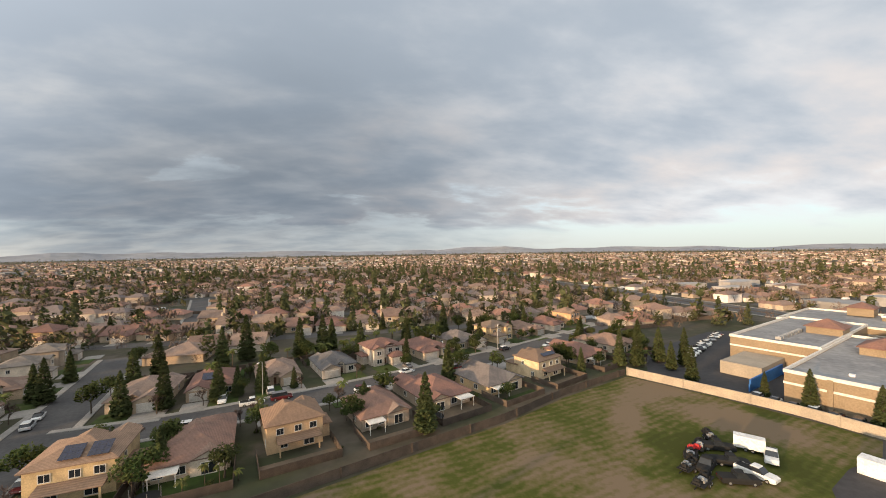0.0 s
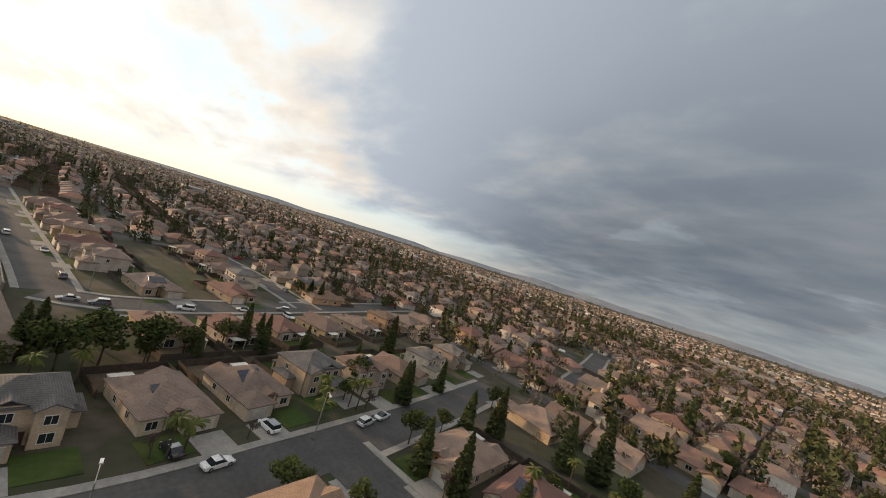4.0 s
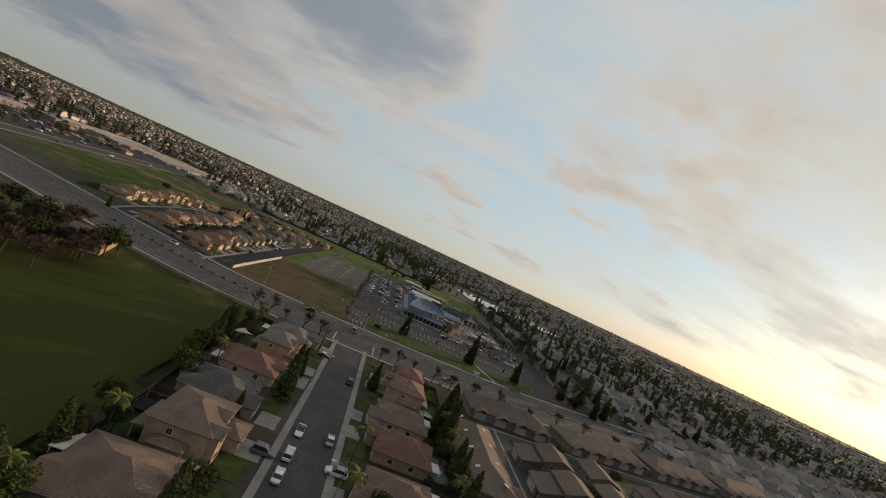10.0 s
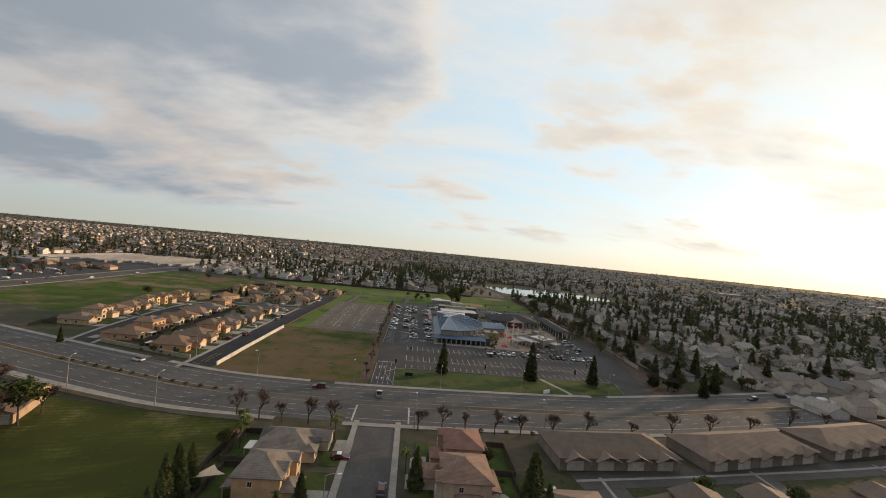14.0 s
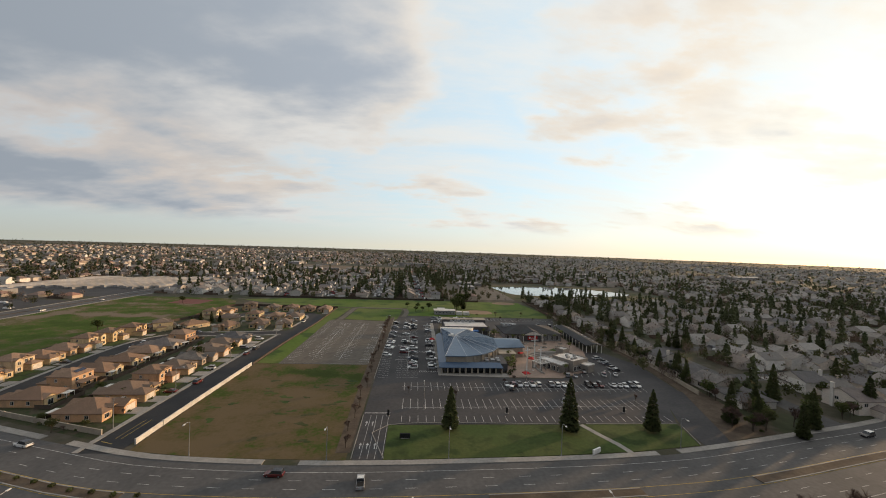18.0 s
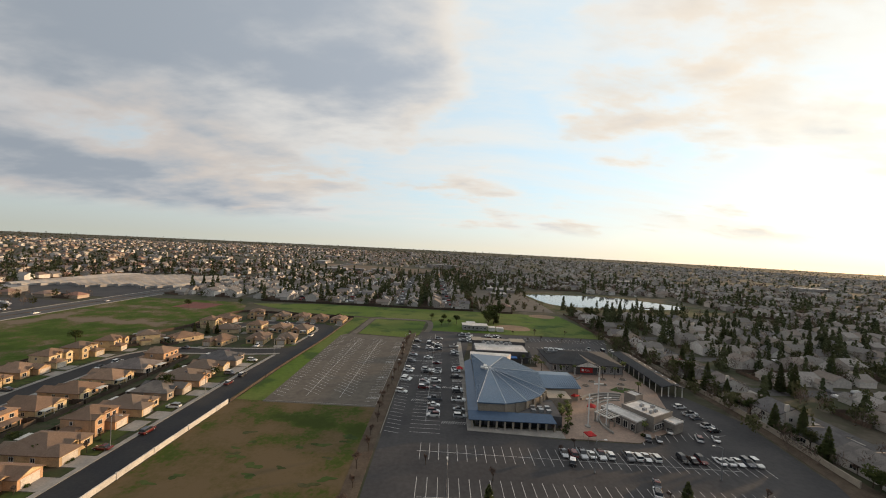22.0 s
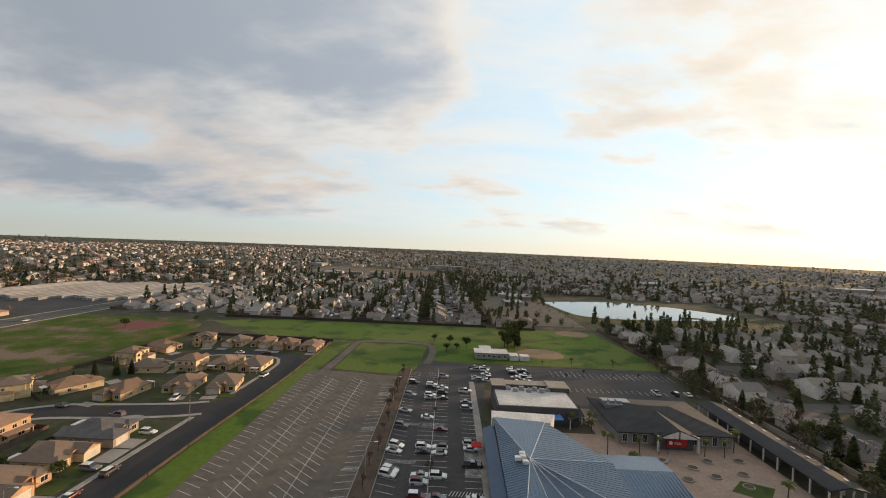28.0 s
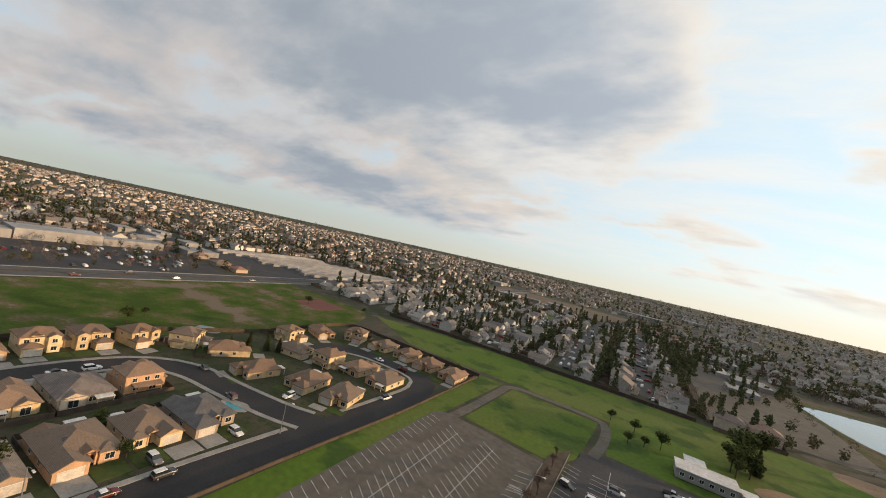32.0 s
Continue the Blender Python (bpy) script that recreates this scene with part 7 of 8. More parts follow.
for i, (x, y, yaw) in enumerate([(-66.5, -49, 40), (-63, -46, 20), (-61.5, -42.2, 25), (-75.5, -53, 60), (-70.5, -51, 35)]):
    flat = thing("flatbed_trailer", "dark steel flatbed trailer loaded with machinery", "trailer", "trailers in the field", pose(x, y, 0.05, 0, 0, yaw))
    b = Build()
    b.box(-2.4, 2.4, -0.95, 0.95, 0.55, 0.68)
    b.box(2.4, 3.6, -0.05, 0.05, 0.5, 0.6)
    part("deck", b, TYRE, flat, "black steel deck")
    for wx in (-0.5, 0.4):
        for wy in (-1.05, 1.05):
            part("wheel", WHEEL, None, flat, "", pose(wx, wy, 0.33))
    r = random.Random(i)
    for j in range(4):
        b = Build()
        b.box(-0.5, 0.5, -0.55, 0.55, 0, r.uniform(0.25, 0.5))
        b.box(-0.3, 0.2, -0.35, 0.35, 0.2, r.uniform(0.55, 0.8))
        b.cyl((-0.35, -0.62, 0.2), (-0.35, 0.62, 0.2), 0.2, 0.2, 8)
        part("machine", b, RED if (i + j) % 7 == 0 else (METAL if j == 2 else TYRE), flat, "small machine strapped to the deck", pose(-1.8 + j * 1.15, r.uniform(-0.3, 0.3), 0.68))
for x, y, yaw in ((-73.2, -49.8, 150), (-70.8, -45.2, 150), (-67.2, -41.0, 158), (-66.2, -45.6, 28)):
    put(("dark pickup",), lambda: car("pickup", TYRE, "black pickup truck parked on rough grass"), pose(x, y, 0.05, 0, 0, yaw))
container = thing("storage_container", "white steel storage container", "container", "", pose(-90.5, -34, 0.06, 0, 0, 106))
b = Build()
b.box(-4.5, 4.5, -1.25, 1.25, 0, 2.6)
for i in range(30):
    b.box(-4.4 + i * 0.3, -4.25 + i * 0.3, -1.29, 1.29, 0.15, 2.45)
part("body", b, WHITE, container)


def street_lamp(x, y, yaw, h=9.0, z=0.1):
    def make():
        root = thing("street_lamp", "slim grey steel street lamp with a curved arm", "street lamp", "street lamps")
        b = Build()
        b.cyl((0, 0, 0), (0, 0, h), 0.12, 0.07, 8)
        b.cyl((0, 0, 0), (0, 0, 0.5), 0.2, 0.2, 8)
        part("pole", b, METAL, root)
        b = Build()
        b.cyl((0, 0, h), (1.2, 0, h + 0.45), 0.05, 0.05, 6)
        b.cyl((1.2, 0, h + 0.45), (2.4, 0, h + 0.5), 0.05, 0.05, 6)
        arm = part("arm", b, METAL, root)
        b = Build()
        b.box(2.2, 3.0, -0.16, 0.16, h + 0.42, h + 0.58)
        part("head", b, WHITE, arm, "pale lamp head")
        return root
    return put("lamp", make, pose(x, y, z, 0, 0, yaw))


for x, y, yaw in [(-16, main_y(-16, -16), 90), (37, main_y(37, 17), -90), (0.4, main_y(0, 17), -90), (101.9, main_y(102, 17), -90), (69.8, main_y(70, 17), -90), (-48, main_y(-48, -16), 100), (140, main_y(140, 17), -90), (60, main_y(60, -16), 90), (100, main_y(100, -16), 90), (-30.2, 166, 0), (-29.6, 195, 0), (-28.4, 235, 0), (-24.6, 285, 0)]:
    street_lamp(x, y, yaw)
for x, y, yaw in [(57.5, -83, 160), (42, -50, -10), (56.2, 30, 180), (42.6, 75, 0), (14, -101.5, 80), (-35, -104, -100), (-62, -128, 70), (138, -52, 90), (190, -43.5, 90), (122, -62, 0), (39.8, 260, 0), (39.8, 310, 0), (63.5, 180, 90), (105, 196, 0), (140, 196, 180)]:
    street_lamp(x, y, yaw)


def pool(x, y, rx, ry):
    root = thing("swimming_pool", "turquoise back-yard pool with a pale rim", "pool", "back-yard pools")
    b = Build()
    b.prism(blob(x, y, rx + 1.6, ry + 1.6, int(x + y), 20, 0.2), -0.1, 0.14)
    part("deck", b, CONCRETE, root)
    b = Build()
    b.prism(blob(x, y, rx, ry, int(x + y), 20, 0.2), -0.1, 0.155)
    part("water", b, POOL, root)


for x, y, rx, ry in ((79.5, 82, 2.0, 2.6), (82, 3, 2.0, 3.0), (80, 56, 1.8, 3.0), (-115, 315, 4.5, 2.4), (-45, 284.3, 3.2, 1.8), (20, 3, 3.0, 3.4), (18.5, 59, 2.0, 3.0)):
    pool(x, y, rx, ry)
for x, y in ((22, -60), (-26, -76), (18, 40)):
    root = thing("trampoline", "round black trampoline with a net frame", "trampoline", "trampolines", pose(x, y, 0.07))
    b = Build()
    b.cyl((0, 0, 0.85), (0, 0, 0.9), 2.1, 2.1, 20)
    part("mat", b, TYRE, root)
    for i in range(6):
        b = Build()
        a = math.tau * i / 6
        b.cyl((2.1 * math.cos(a), 2.1 * math.sin(a), 0), (2.1 * math.cos(a), 2.1 * math.sin(a), 2.5), 0.04, 0.04, 5)
        part("pole", b, METAL, root)
sail = thing("shade_sail", "pale tan triangular shade sail over a back garden", "shade sail", "", pose(17, 83.8, 0.05))
corners = ((-3.6, -1.6, 2.5), (3.8, -0.4, 3.2), (-0.2, 3.4, 2.8))
b = Build()
for k in range(3):
    p, q = Vector(corners[k]), Vector(corners[(k + 1) % 3])
    mid_in = (p + q) / 2 * 0.86 + Vector((0, 0, 0.35))
    b.face([p, mid_in, (0, 0.3, 2.75)])
    b.face([mid_in, q, (0, 0.3, 2.75)])
part("canvas", b, mat("tan_canvas", (0.62, 0.50, 0.36), (0.55, 0.44, 0.31), 0.9, 0.5, 5.0), sail)
for x, y, z in corners:
    b = Build()
    b.cyl((x * 1.04, y * 1.04, 0), (x * 1.04, y * 1.04, z + 0.15), 0.06)
    part("post", b, METAL, sail)
for x, y, yaw in ((57.5, 160, 0), (112.7, 151, 30)):
    root = thing("monument_sign", "low monument sign on the lawn", "sign", "", pose(x, y, 0.1, 0, 0, yaw))
    b = Build()
    b.box(-1.6, 1.6, -0.25, 0.25, 0.2, 1.5)
    part("panel", b, WHITE if yaw else TYRE, root)
    b = Build()
    b.box(-1.2, 1.2, -0.2, 0.2, 0, 0.2)
    part("base", b, CONCRETE, root)
for x, y in ((51.4, 175.2), (92.8, 177.5), (136.1, 178.4)):
    root = thing("info_kiosk", "dark post-mounted notice board on a kerbed island", "kiosk", "car park kiosks", pose(x, y, 0.05))
    b = Build()
    b.box(-0.6, 0.6, -0.5, 0.5, 0, 0.2)
    part("plinth", b, CONCRETE, root)
    b = Build()
    b.box(-0.35, 0.35, -0.15, 0.15, 0.2, 2.2)
    part("board", b, TYRE, root)

# ---------- trees ----------


def spray(b, c, size, r, tilt=0.6):
    """One small leafy spray: two crossed ragged blades round c."""
    for _ in range(2):
        a = r.uniform(0, math.tau)
        d = Vector((math.cos(a), math.sin(a), r.uniform(-tilt, tilt))).normalized()
        s = Vector((-math.sin(a), math.cos(a), r.uniform(-tilt, tilt))).normalized()
        l, w = size * r.uniform(0.7, 1.2), size * r.uniform(0.35, 0.6)
        b.face([c - d * l * 0.5 - s * w * 0.3, c - d * l * 0.1 - s * w, c + d * l * 0.6, c + s * w * 0.9])


def limb(b, a, e, r0, r1, sides=5):
    b.cyl(a, e, r0, r1, sides, 0, False)


def conifer(seed, h=12.5, spread=3.1):
    r = random.Random(seed)
    root = thing("conifer", "tall dark green conifer with a pointed crown", "tree", "conifers")
    b = Build()
    limb(b, (0, 0, 0), (0, 0, h * 0.95), 0.24, 0.03, 7)
    for i in range(26):
        z = h * (0.1 + 0.8 * i / 26)
        a = i * 2.4
        rr = spread * (1 - z / h) * 0.9
        limb(b, (0, 0, z), (rr * math.cos(a), rr * math.sin(a), z - 0.2), 0.05, 0.015, 4)
    part("trunk", b, BARK, root)
    b = Build()
    n = int(1500 * h / 13)
    for i in range(n):
        z = h * (0.07 + 0.93 * r.random() ** 1.25)
        k = (1 - z / h)
        tier = 0.88 + 0.12 * math.sin(z * 4.2 + r.uniform(-0.5, 0.5))
        rr = spread * (k ** 0.62) * tier * r.uniform(0.55, 1.08)
        a = r.uniform(0, math.tau)
        spray(b, Vector((rr * math.cos(a), rr * math.sin(a), z - 0.12 * rr)), 0.35 + 0.6 * k, r, 0.7)
    part("crown", b, NEEDLE, root)
    return root


def broadleaf(seed, h=7.5, material=None, label="rounded evergreen tree with dense leaves", name="tree"):
    r = random.Random(seed)
    root = thing(name, label, "tree", "evergreen trees")
    b = Build()
    limb(b, (0, 0, 0), (0.1, 0, h * 0.42), 0.2, 0.13, 7)
    tips = []
    for i in range(6):
        a = i * 1.05 + r.uniform(-0.3, 0.3)
        e = (h * 0.24 * math.cos(a), h * 0.24 * math.sin(a), h * r.uniform(0.55, 0.85))
        limb(b, (0.1, 0, h * 0.38), e, 0.1, 0.03, 5)
        tips.append(Vector(e))
    part("trunk", b, BARK, root)
    b = Build()
    tips += [Vector((0, 0, h * 0.86)), Vector((0, 0, h * 0.6))]
    for t in tips:
        rad = h * r.uniform(0.15, 0.23)
        for i in range(70):
            d = Vector((r.gauss(0, 1), r.gauss(0, 1), r.gauss(0, 0.8))).normalized() * rad * r.uniform(0.55, 1.1)
            spray(b, t + d, h * 0.075, r, 0.9)
    part("crown", b, material or LEAF, root)
    return root


def bare_tree(seed, h=6.5, twigs=3, wide=0.035):
    r = random.Random(seed)
    root = thing("bare_tree", "leafless winter tree with fine reddish twigs", "tree", "bare trees")
    b, c = Build(), Build()

    def grow(p, d, l, w, depth):
        e = p + d * l
        limb(b if depth < 2 else c, p, e, w, w * 0.65, 5 if depth < 2 else 3)
        if depth < 4:
            for i in range(3 if depth else 5):
                nd = (d + Vector((r.uniform(-1, 1), r.uniform(-1, 1), r.uniform(-0.15, 0.7))) * 0.75).normalized()
                grow(p + d * l * r.uniform(0.65, 1.0), nd, l * r.uniform(0.55, 0.78), w * 0.55, depth + 1)
        else:
            for i in range(twigs):
                t = (d * 0.6 + Vector((r.uniform(-1, 1), r.uniform(-1, 1), r.uniform(-0.5, 1)))).normalized() * l * r.uniform(1.0, 1.9)
                s = t.cross(Vector((r.uniform(-1, 1), r.uniform(-1, 1), r.uniform(-1, 1)))).normalized() * wide
                q = p + d * l * r.uniform(0.2, 1.0)
                c.face([tuple(q - s), tuple(q + s), tuple(q + t + s * 0.4), tuple(q + t - s * 0.4)])

    grow(Vector((0, 0, 0)), Vector((0, 0, 1)), h * 0.3, 0.15, 0)
    part("trunk", b, BARK, root)
    part("branchwork", c, TWIG, root)
    return root


def palm(seed, h=7.0, fan=1.0):
    r = random.Random(seed)
    root = thing("palm_tree", "palm tree with arching green fronds", "tree", "palms")
    b = Build()
    n = 8
    for i in range(n):
        limb(b, (0.03 * i, 0, h * i / n), (0.03 * (i + 1), 0, h * (i + 1) / n + 0.03), 0.2 - 0.008 * i, 0.17 - 0.008 * i, 7)
    part("trunk", b, BARK, root)
    b = Build()
    top = Vector((0.03 * n, 0, h))
    for i in range(26):
        a = r.uniform(0, math.tau)
        up0 = r.uniform(-0.2, 1.0)
        L = r.uniform(1.9, 2.7) * fan
        p, d = top.copy(), Vector((math.cos(a), math.sin(a), up0)).normalized()
        s = Vector((-math.sin(a), math.cos(a), 0))
        for j in range(6):
            q = p + d * L / 6
            w = 0.42 * math.sin(math.pi * (j + 0.7) / 6.6)
            for sg in (1, -1):
                b.face([p, q, q + s * sg * w - Vector((0, 0, 0.18)) + d * 0.2, p + s * sg * w * 0.8 - Vector((0, 0, 0.18))])
            p = q
            d = (d - Vector((0, 0, 0.24))).normalized()
    part("fronds", b, PALM, root)
    return root


def shrub(seed, material=None):
    r = random.Random(seed)
    root = thing("shrub", "low rounded garden shrub", "shrub", "shrubs")
    b = Build()
    for i in range(60):
        d = Vector((r.gauss(0, 1), r.gauss(0, 1), abs(r.gauss(0, 0.8)))).normalized() * r.uniform(0.4, 0.8)
        spray(b, d + Vector((0, 0, 0.2)), 0.36, r, 0.9)
    part("leaves", b, material or LEAF, root)
    return root


KINDS = {
    "c": [lambda: conifer(1, 12.0, 2.5), lambda: conifer(2, 14.0, 2.7), lambda: conifer(3, 10.0, 2.0)],
    "b": [lambda: broadleaf(4, 7.0), lambda: broadleaf(5, 8.5), lambda: broadleaf(6, 6.0, LEAF_OLIVE, "rounded olive-green garden tree", "tree")],
    "w": [lambda: bare_tree(7), lambda: bare_tree(8, 7.5), lambda: bare_tree(9, 5.5)],
    "t": [lambda: bare_tree(31, 8.5, 9, 0.07), lambda: bare_tree(32, 7.5, 9, 0.07), lambda: bare_tree(33, 6.5, 9, 0.07)],
    "p": [lambda: palm(10, 7.0), lambda: palm(11, 5.0, 1.1), lambda: palm(12, 8.5)],
    "s": [lambda: shrub(13), lambda: shrub(14, LEAF_OLIVE), lambda: shrub(15)],
}
trees_at = []


LANES = [q for s in (STREET_A, STREET_B, STREET_C, STREET_D, STREET_E, BLACK, LANE2) for q in dense(s, 3.0)]


def on_road(x, y, gap=6.3):
    return any((q.x - x) ** 2 + (q.y - y) ** 2 < gap * gap for q in LANES)


def plant(kind, x, y, scale=1.0, z=0.03):
    if on_road(x, y):
        return None
    v = random.randrange(3)
    ob = put((kind, v), KINDS[kind][v], pose(x, y, z, 0, 0, random.uniform(0, 360)))
    k = scale * random.uniform(0.88, 1.12)
    ob.scale = (k, k, k * random.uniform(0.92, 1.08))
    trees_at.append((x, y))
    return ob


random.seed(21)
for x, y, s in [(43.5, -97.5, 0.95), (35.5, -99.5, 0.95), (24.5, -102, 1.0), (67, -112, 0.9), (-23, -71, 1.0), (38, 76, 0.95), (38, 61, 1.0), (20.5, -104, 0.6), (71.7, 166.4, 1.15), (110.1, 164.5, 1.2), (137.9, 164.5, 1.2), (8, -90.5, 0.75), (72, -130, 0.9), (91, -112, 0.7), (94, -70, 0.6), (97, -86, 0.7), (101, -100, 0.6)]:
    plant("c", x, y, s)
for x, y, s in [(-108, -57, 0.7), (-112, -47, 0.7), (-100, -80, 0.8), (-103, -90, 0.8), (-96, -96, 0.9), (-106, -98, 0.9), (-110, -92, 0.8), (-107, -66, 0.6), (-114, -34, 0.7), (-115, -22, 0.7), (-116, -8, 0.8), (84, 50, 0.8), (84, 33, 0.8), (86, -38, 0.9), (92, -42, 0.9), (97, -44, 1.0)]:
    plant("c", x, y, s)
for x, y, s in [(-78, 325, 0.6), (-82, 322, 0.6), (-86, 316, 0.6), (-79, 331, 0.6), (-88, 309, 0.55), (105, 404, 1.0), (-85, 210, 0.6), (-88, 172, 0.6), (180, 170, 1.0), (188, 180, 0.9), (186, 160, 1.0), (196, 166, 0.9), (183, 210, 0.9), (192, 228, 1.0), (188, 260, 0.9), (205, 190, 1.1)]:
    plant("c", x, y, s)
# thick belt behind the gardens, east of the long street
for i in range(34):
    y = -36 + i * 3.4
    x = 82.8 + random.uniform(-2.2, 2.4)
    plant(random.choice("bbbcpp"), x, y, random.uniform(0.9, 1.25))
for x, y in ((84, -47), (88, -53), (93, -51), (89, -60), (98, -53), (82, -39), (95, -60)):
    plant("b", x, y, 1.1)
for x, y in ((79, -44), (81, -50), (83, -40), (62, -86), (65, -88), (58.5, 30), (58.5, 46), (58, 92), (39, 104), (20, 62), (18, 30), (17, 14), (42, -82), (-12, -138), (-6, -137), (0, -134), (4, -133)):
    plant("p", x, y, random.uniform(0.8, 1.05))
for x, y in ((-18, -141), (-24, -143), (20, -132), (28, -128), (108, 303), (111, 292), (113, 297), (121, 279), (127, 279), (141, 279), (147, 279), (152, 282), (110, 276), (116, 272), (148, 258), (105, 295)):
    plant("p", x, y, random.uniform(0.6, 0.85), 0.16)
# along the main road, in the strips between car parks
for x in (9, 15.5, 22, 29.5, 36, 61, 68, 75, 84, 92, 102, 113, 128, 143, 158, 176, 195, 215):
    plant("w", x, main_y(x, -17.6), 1.5)
for y in range(156, 348, 9):
    plant("w", 40.2 + random.uniform(-0.8, 0.8), y + random.uniform(-2, 2), random.uniform(0.75, 1.05), 0.1)
for x, y in ((58, 196), (76, 190), (98, 205), (120, 186), (146, 188), (135, 203), (104, 210), (100, 219), (57, 232), (57, 262), (57, 300), (57, 330), (118, 345), (128, 350), (142, 349), (155, 350), (112, 366), (128, 368), (150, 368)):
    plant("w", x, y, random.uniform(0.5, 0.75))
# wood at the field's corner, round a low house
for i in range(40):
    plant(random.choice("wwbb"), random.uniform(-95, -62), random.uniform(52, 112), random.uniform(0.9, 1.35))
before = random.getstate()
random.seed(77)
for i in range(74):
    y = random.uniform(74, 130)
    x = -37.0 - max(0.0, y - 95) * 0.16 - random.random() ** 1.3 * 27
    if not (-58 < x < -40 and 101 < y < 124) and y < main_y(x, -22):
        plant(random.choice("tttttwwb"), x, y, random.uniform(1.15, 1.6))
for x, y, s in ((222, 272, 1.0), (225, 268, 1.1), (219, 275, 0.9), (186, 270, 1.05), (259, 362, 1.1), (263, 366, 1.2), (266, 360, 1.0), (256, 368, 1.0), (270, 368, 1.1), (328, 370, 1.1), (333, 365, 1.0), (266, 292, 1.1), (225, 415, 1.0), (230, 418, 1.1), (220, 420, 0.9), (235, 412, 1.0), (204, 318, 0.8), (178, 330, 0.7), (262, 240, 1.1), (300, 262, 1.0), (304, 258, 1.1), (186, 222, 0.8), (240, 330, 0.9), (290, 330, 1.0), (250, 205, 1.0)):
    plant("c", x, y, s)
# belt of trees along the north side of the main road, broken by a side street
for i in range(44):
    x = random.uniform(166, 345)
    if not 238 < x < 256:
        y = main_y(x, 19.5) + random.random() ** 1.5 * 9
        plant(random.choice("tttbbcs"), x, y, random.uniform(0.7, 1.2))
random.setstate(before)
for x, y in ((104.5, 219), (106, 222.5), (107.5, 226), (108.2, 229.5), (109, 233), (109.7, 236), (110.4, 240), (110.8, 243.6), (106.5, 232), (107.8, 238), (131, 220), (104, 224)):
    plant("p", x, y, random.uniform(0.55, 0.75), 0.16)
    plant("s", x + random.uniform(-1.2, 1.2), y + random.uniform(-1.2, 1.2), random.uniform(1.0, 1.5), 0.16)
for i in range(26):
    plant(random.choice("wwbs"), -110 + random.uniform(-18, 18), random.uniform(0, 112), random.uniform(0.8, 1.2))
for x, y in ((14, 62), (15, 66), (16, 70), (14.5, 74), (16, 57), (15.5, 78), (18, 52), (14, 36), (15.5, 24), (16.5, 12), (17, 2), (17.5, -12), (18, -26)):
    plant(random.choice("bbcc"), x - 0.6, y, 0.9)
for x, y in ((-20, 388), (60, 384), (66, 388), (72, 392), (52, 406), (96, 398), (99, 405), (101, 412), (104, 418), (97, 394), (102, 398), (62, 401), (110, 424), (-140, 300), (-132, 290), (-150, 405), (-120, 430)):
    plant("b", x, y, 1.45 if x > 90 else 0.8)
for i in range(22):
    plant(random.choice("ccb"), 180 + i * 1.2 + random.uniform(-3, 3), 375 + i * 4.6, random.uniform(0.7, 1.0))
for i in range(26):
    plant(random.choice("bbtwc"), 180 + random.uniform(0, 8), 190 + i * 6.5, random.uniform(0.7, 1.1))
for x, y in ((36, -97), (5, -105.5), (-10, -110.5), (-26, -117), (-42, -122), (-58, -129), (-74, -136), (12, -85.5), (-5, -90), (-20, -96), (-36, -101), (-52, -108), (-68, -114), (60, -72), (66, -100), (58, -58), (39, -60), (38, -48)):
    plant("w", x, y, random.uniform(0.7, 0.95))
for x, y, k in ((57.6, -60, 0.8), (59, -62.5, 0.75), (69.2, -90, 0.85), (67.5, -96.3, 0.85), (66, -97.5, 0.8), (-9.7, -144, 0.8), (-14, -147, 0.85), (-18.5, -150, 0.8), (-25.5, -154, 0.85), (-36, -158, 0.8)):
    plant("p", x, y, k)
for x, y, k in ((9, -138, 1.1), (1.4, -141, 1.15), (-1.6, -146, 1.1), (26.8, -140, 1.1), (102.6, -82.5, 0.9), (104, -87, 0.9), (97, -128, 1.0), (71, -114.7, 0.95), (164.9, -130, 1.0), (160, -133, 1.0), (-30, -146, 1.0), (-48, -156, 1.0), (48, -127, 1.0), (33, -135, 0.95)):
    plant("c", x, y, k)
for x, y, k in ((91, -61, 1.3), (99.6, -77, 1.3), (95, -68, 1.2), (18, -134, 0.9), (-40, -152, 0.9), (-56, -160, 0.9), (-62, -160, 0.9)):
    plant("b", x, y, k)
for x, y in ((16.5, 103), (17, 99), (14.7, 106)):
    plant("p", x, y, 0.8)
for x, y in ((13.6, 71), (13.8, 75), (13.2, 80), (14, 83.5), (14.4, 97), (14.8, 78)):
    plant("c" if y < 90 else "b", x, y, 0.75)
for x, y in ((15, -63), (12.5, -62), (10, -63), (17.5, -61)):
    plant("p", x, y, 0.42)
# gardens: a few trees and shrubs round every near house
for i in range(190):
    x, y = random.uniform(-125, 44), random.uniform(-176, -62)
    near_home = min(math.hypot(x - o.matrix_world.translation.x, y - o.matrix_world.translation.y) for o in scene.objects if o.name.startswith("house") and o.parent is None)
    if near_home > 8.2 and on_road(x, y, 7.0) is False and y < -62 + (x - 10) * 0.33 and y > -126 + (x - 10) * 0.42 - 14:
        plant(random.choice("wbbcsbp"), x, y, random.uniform(0.5, 0.8))
HOMES = [o.matrix_world.translation.copy() for o in scene.objects if o.name.startswith("house") and o.parent is None]
for p in HOMES:
    for _ in range(2):
        a = random.uniform(0, math.tau)
        x, y = p.x + 10.8 * math.cos(a), p.y + 12.5 * math.sin(a)
        kind = random.choice("wsssbbcb") if p.y < 130 else random.choice("ssssbbw")
        plant(kind, x, y, random.uniform(0.45, 0.8) if p.y > 130 and kind != "s" else random.uniform(0.6, 0.95))
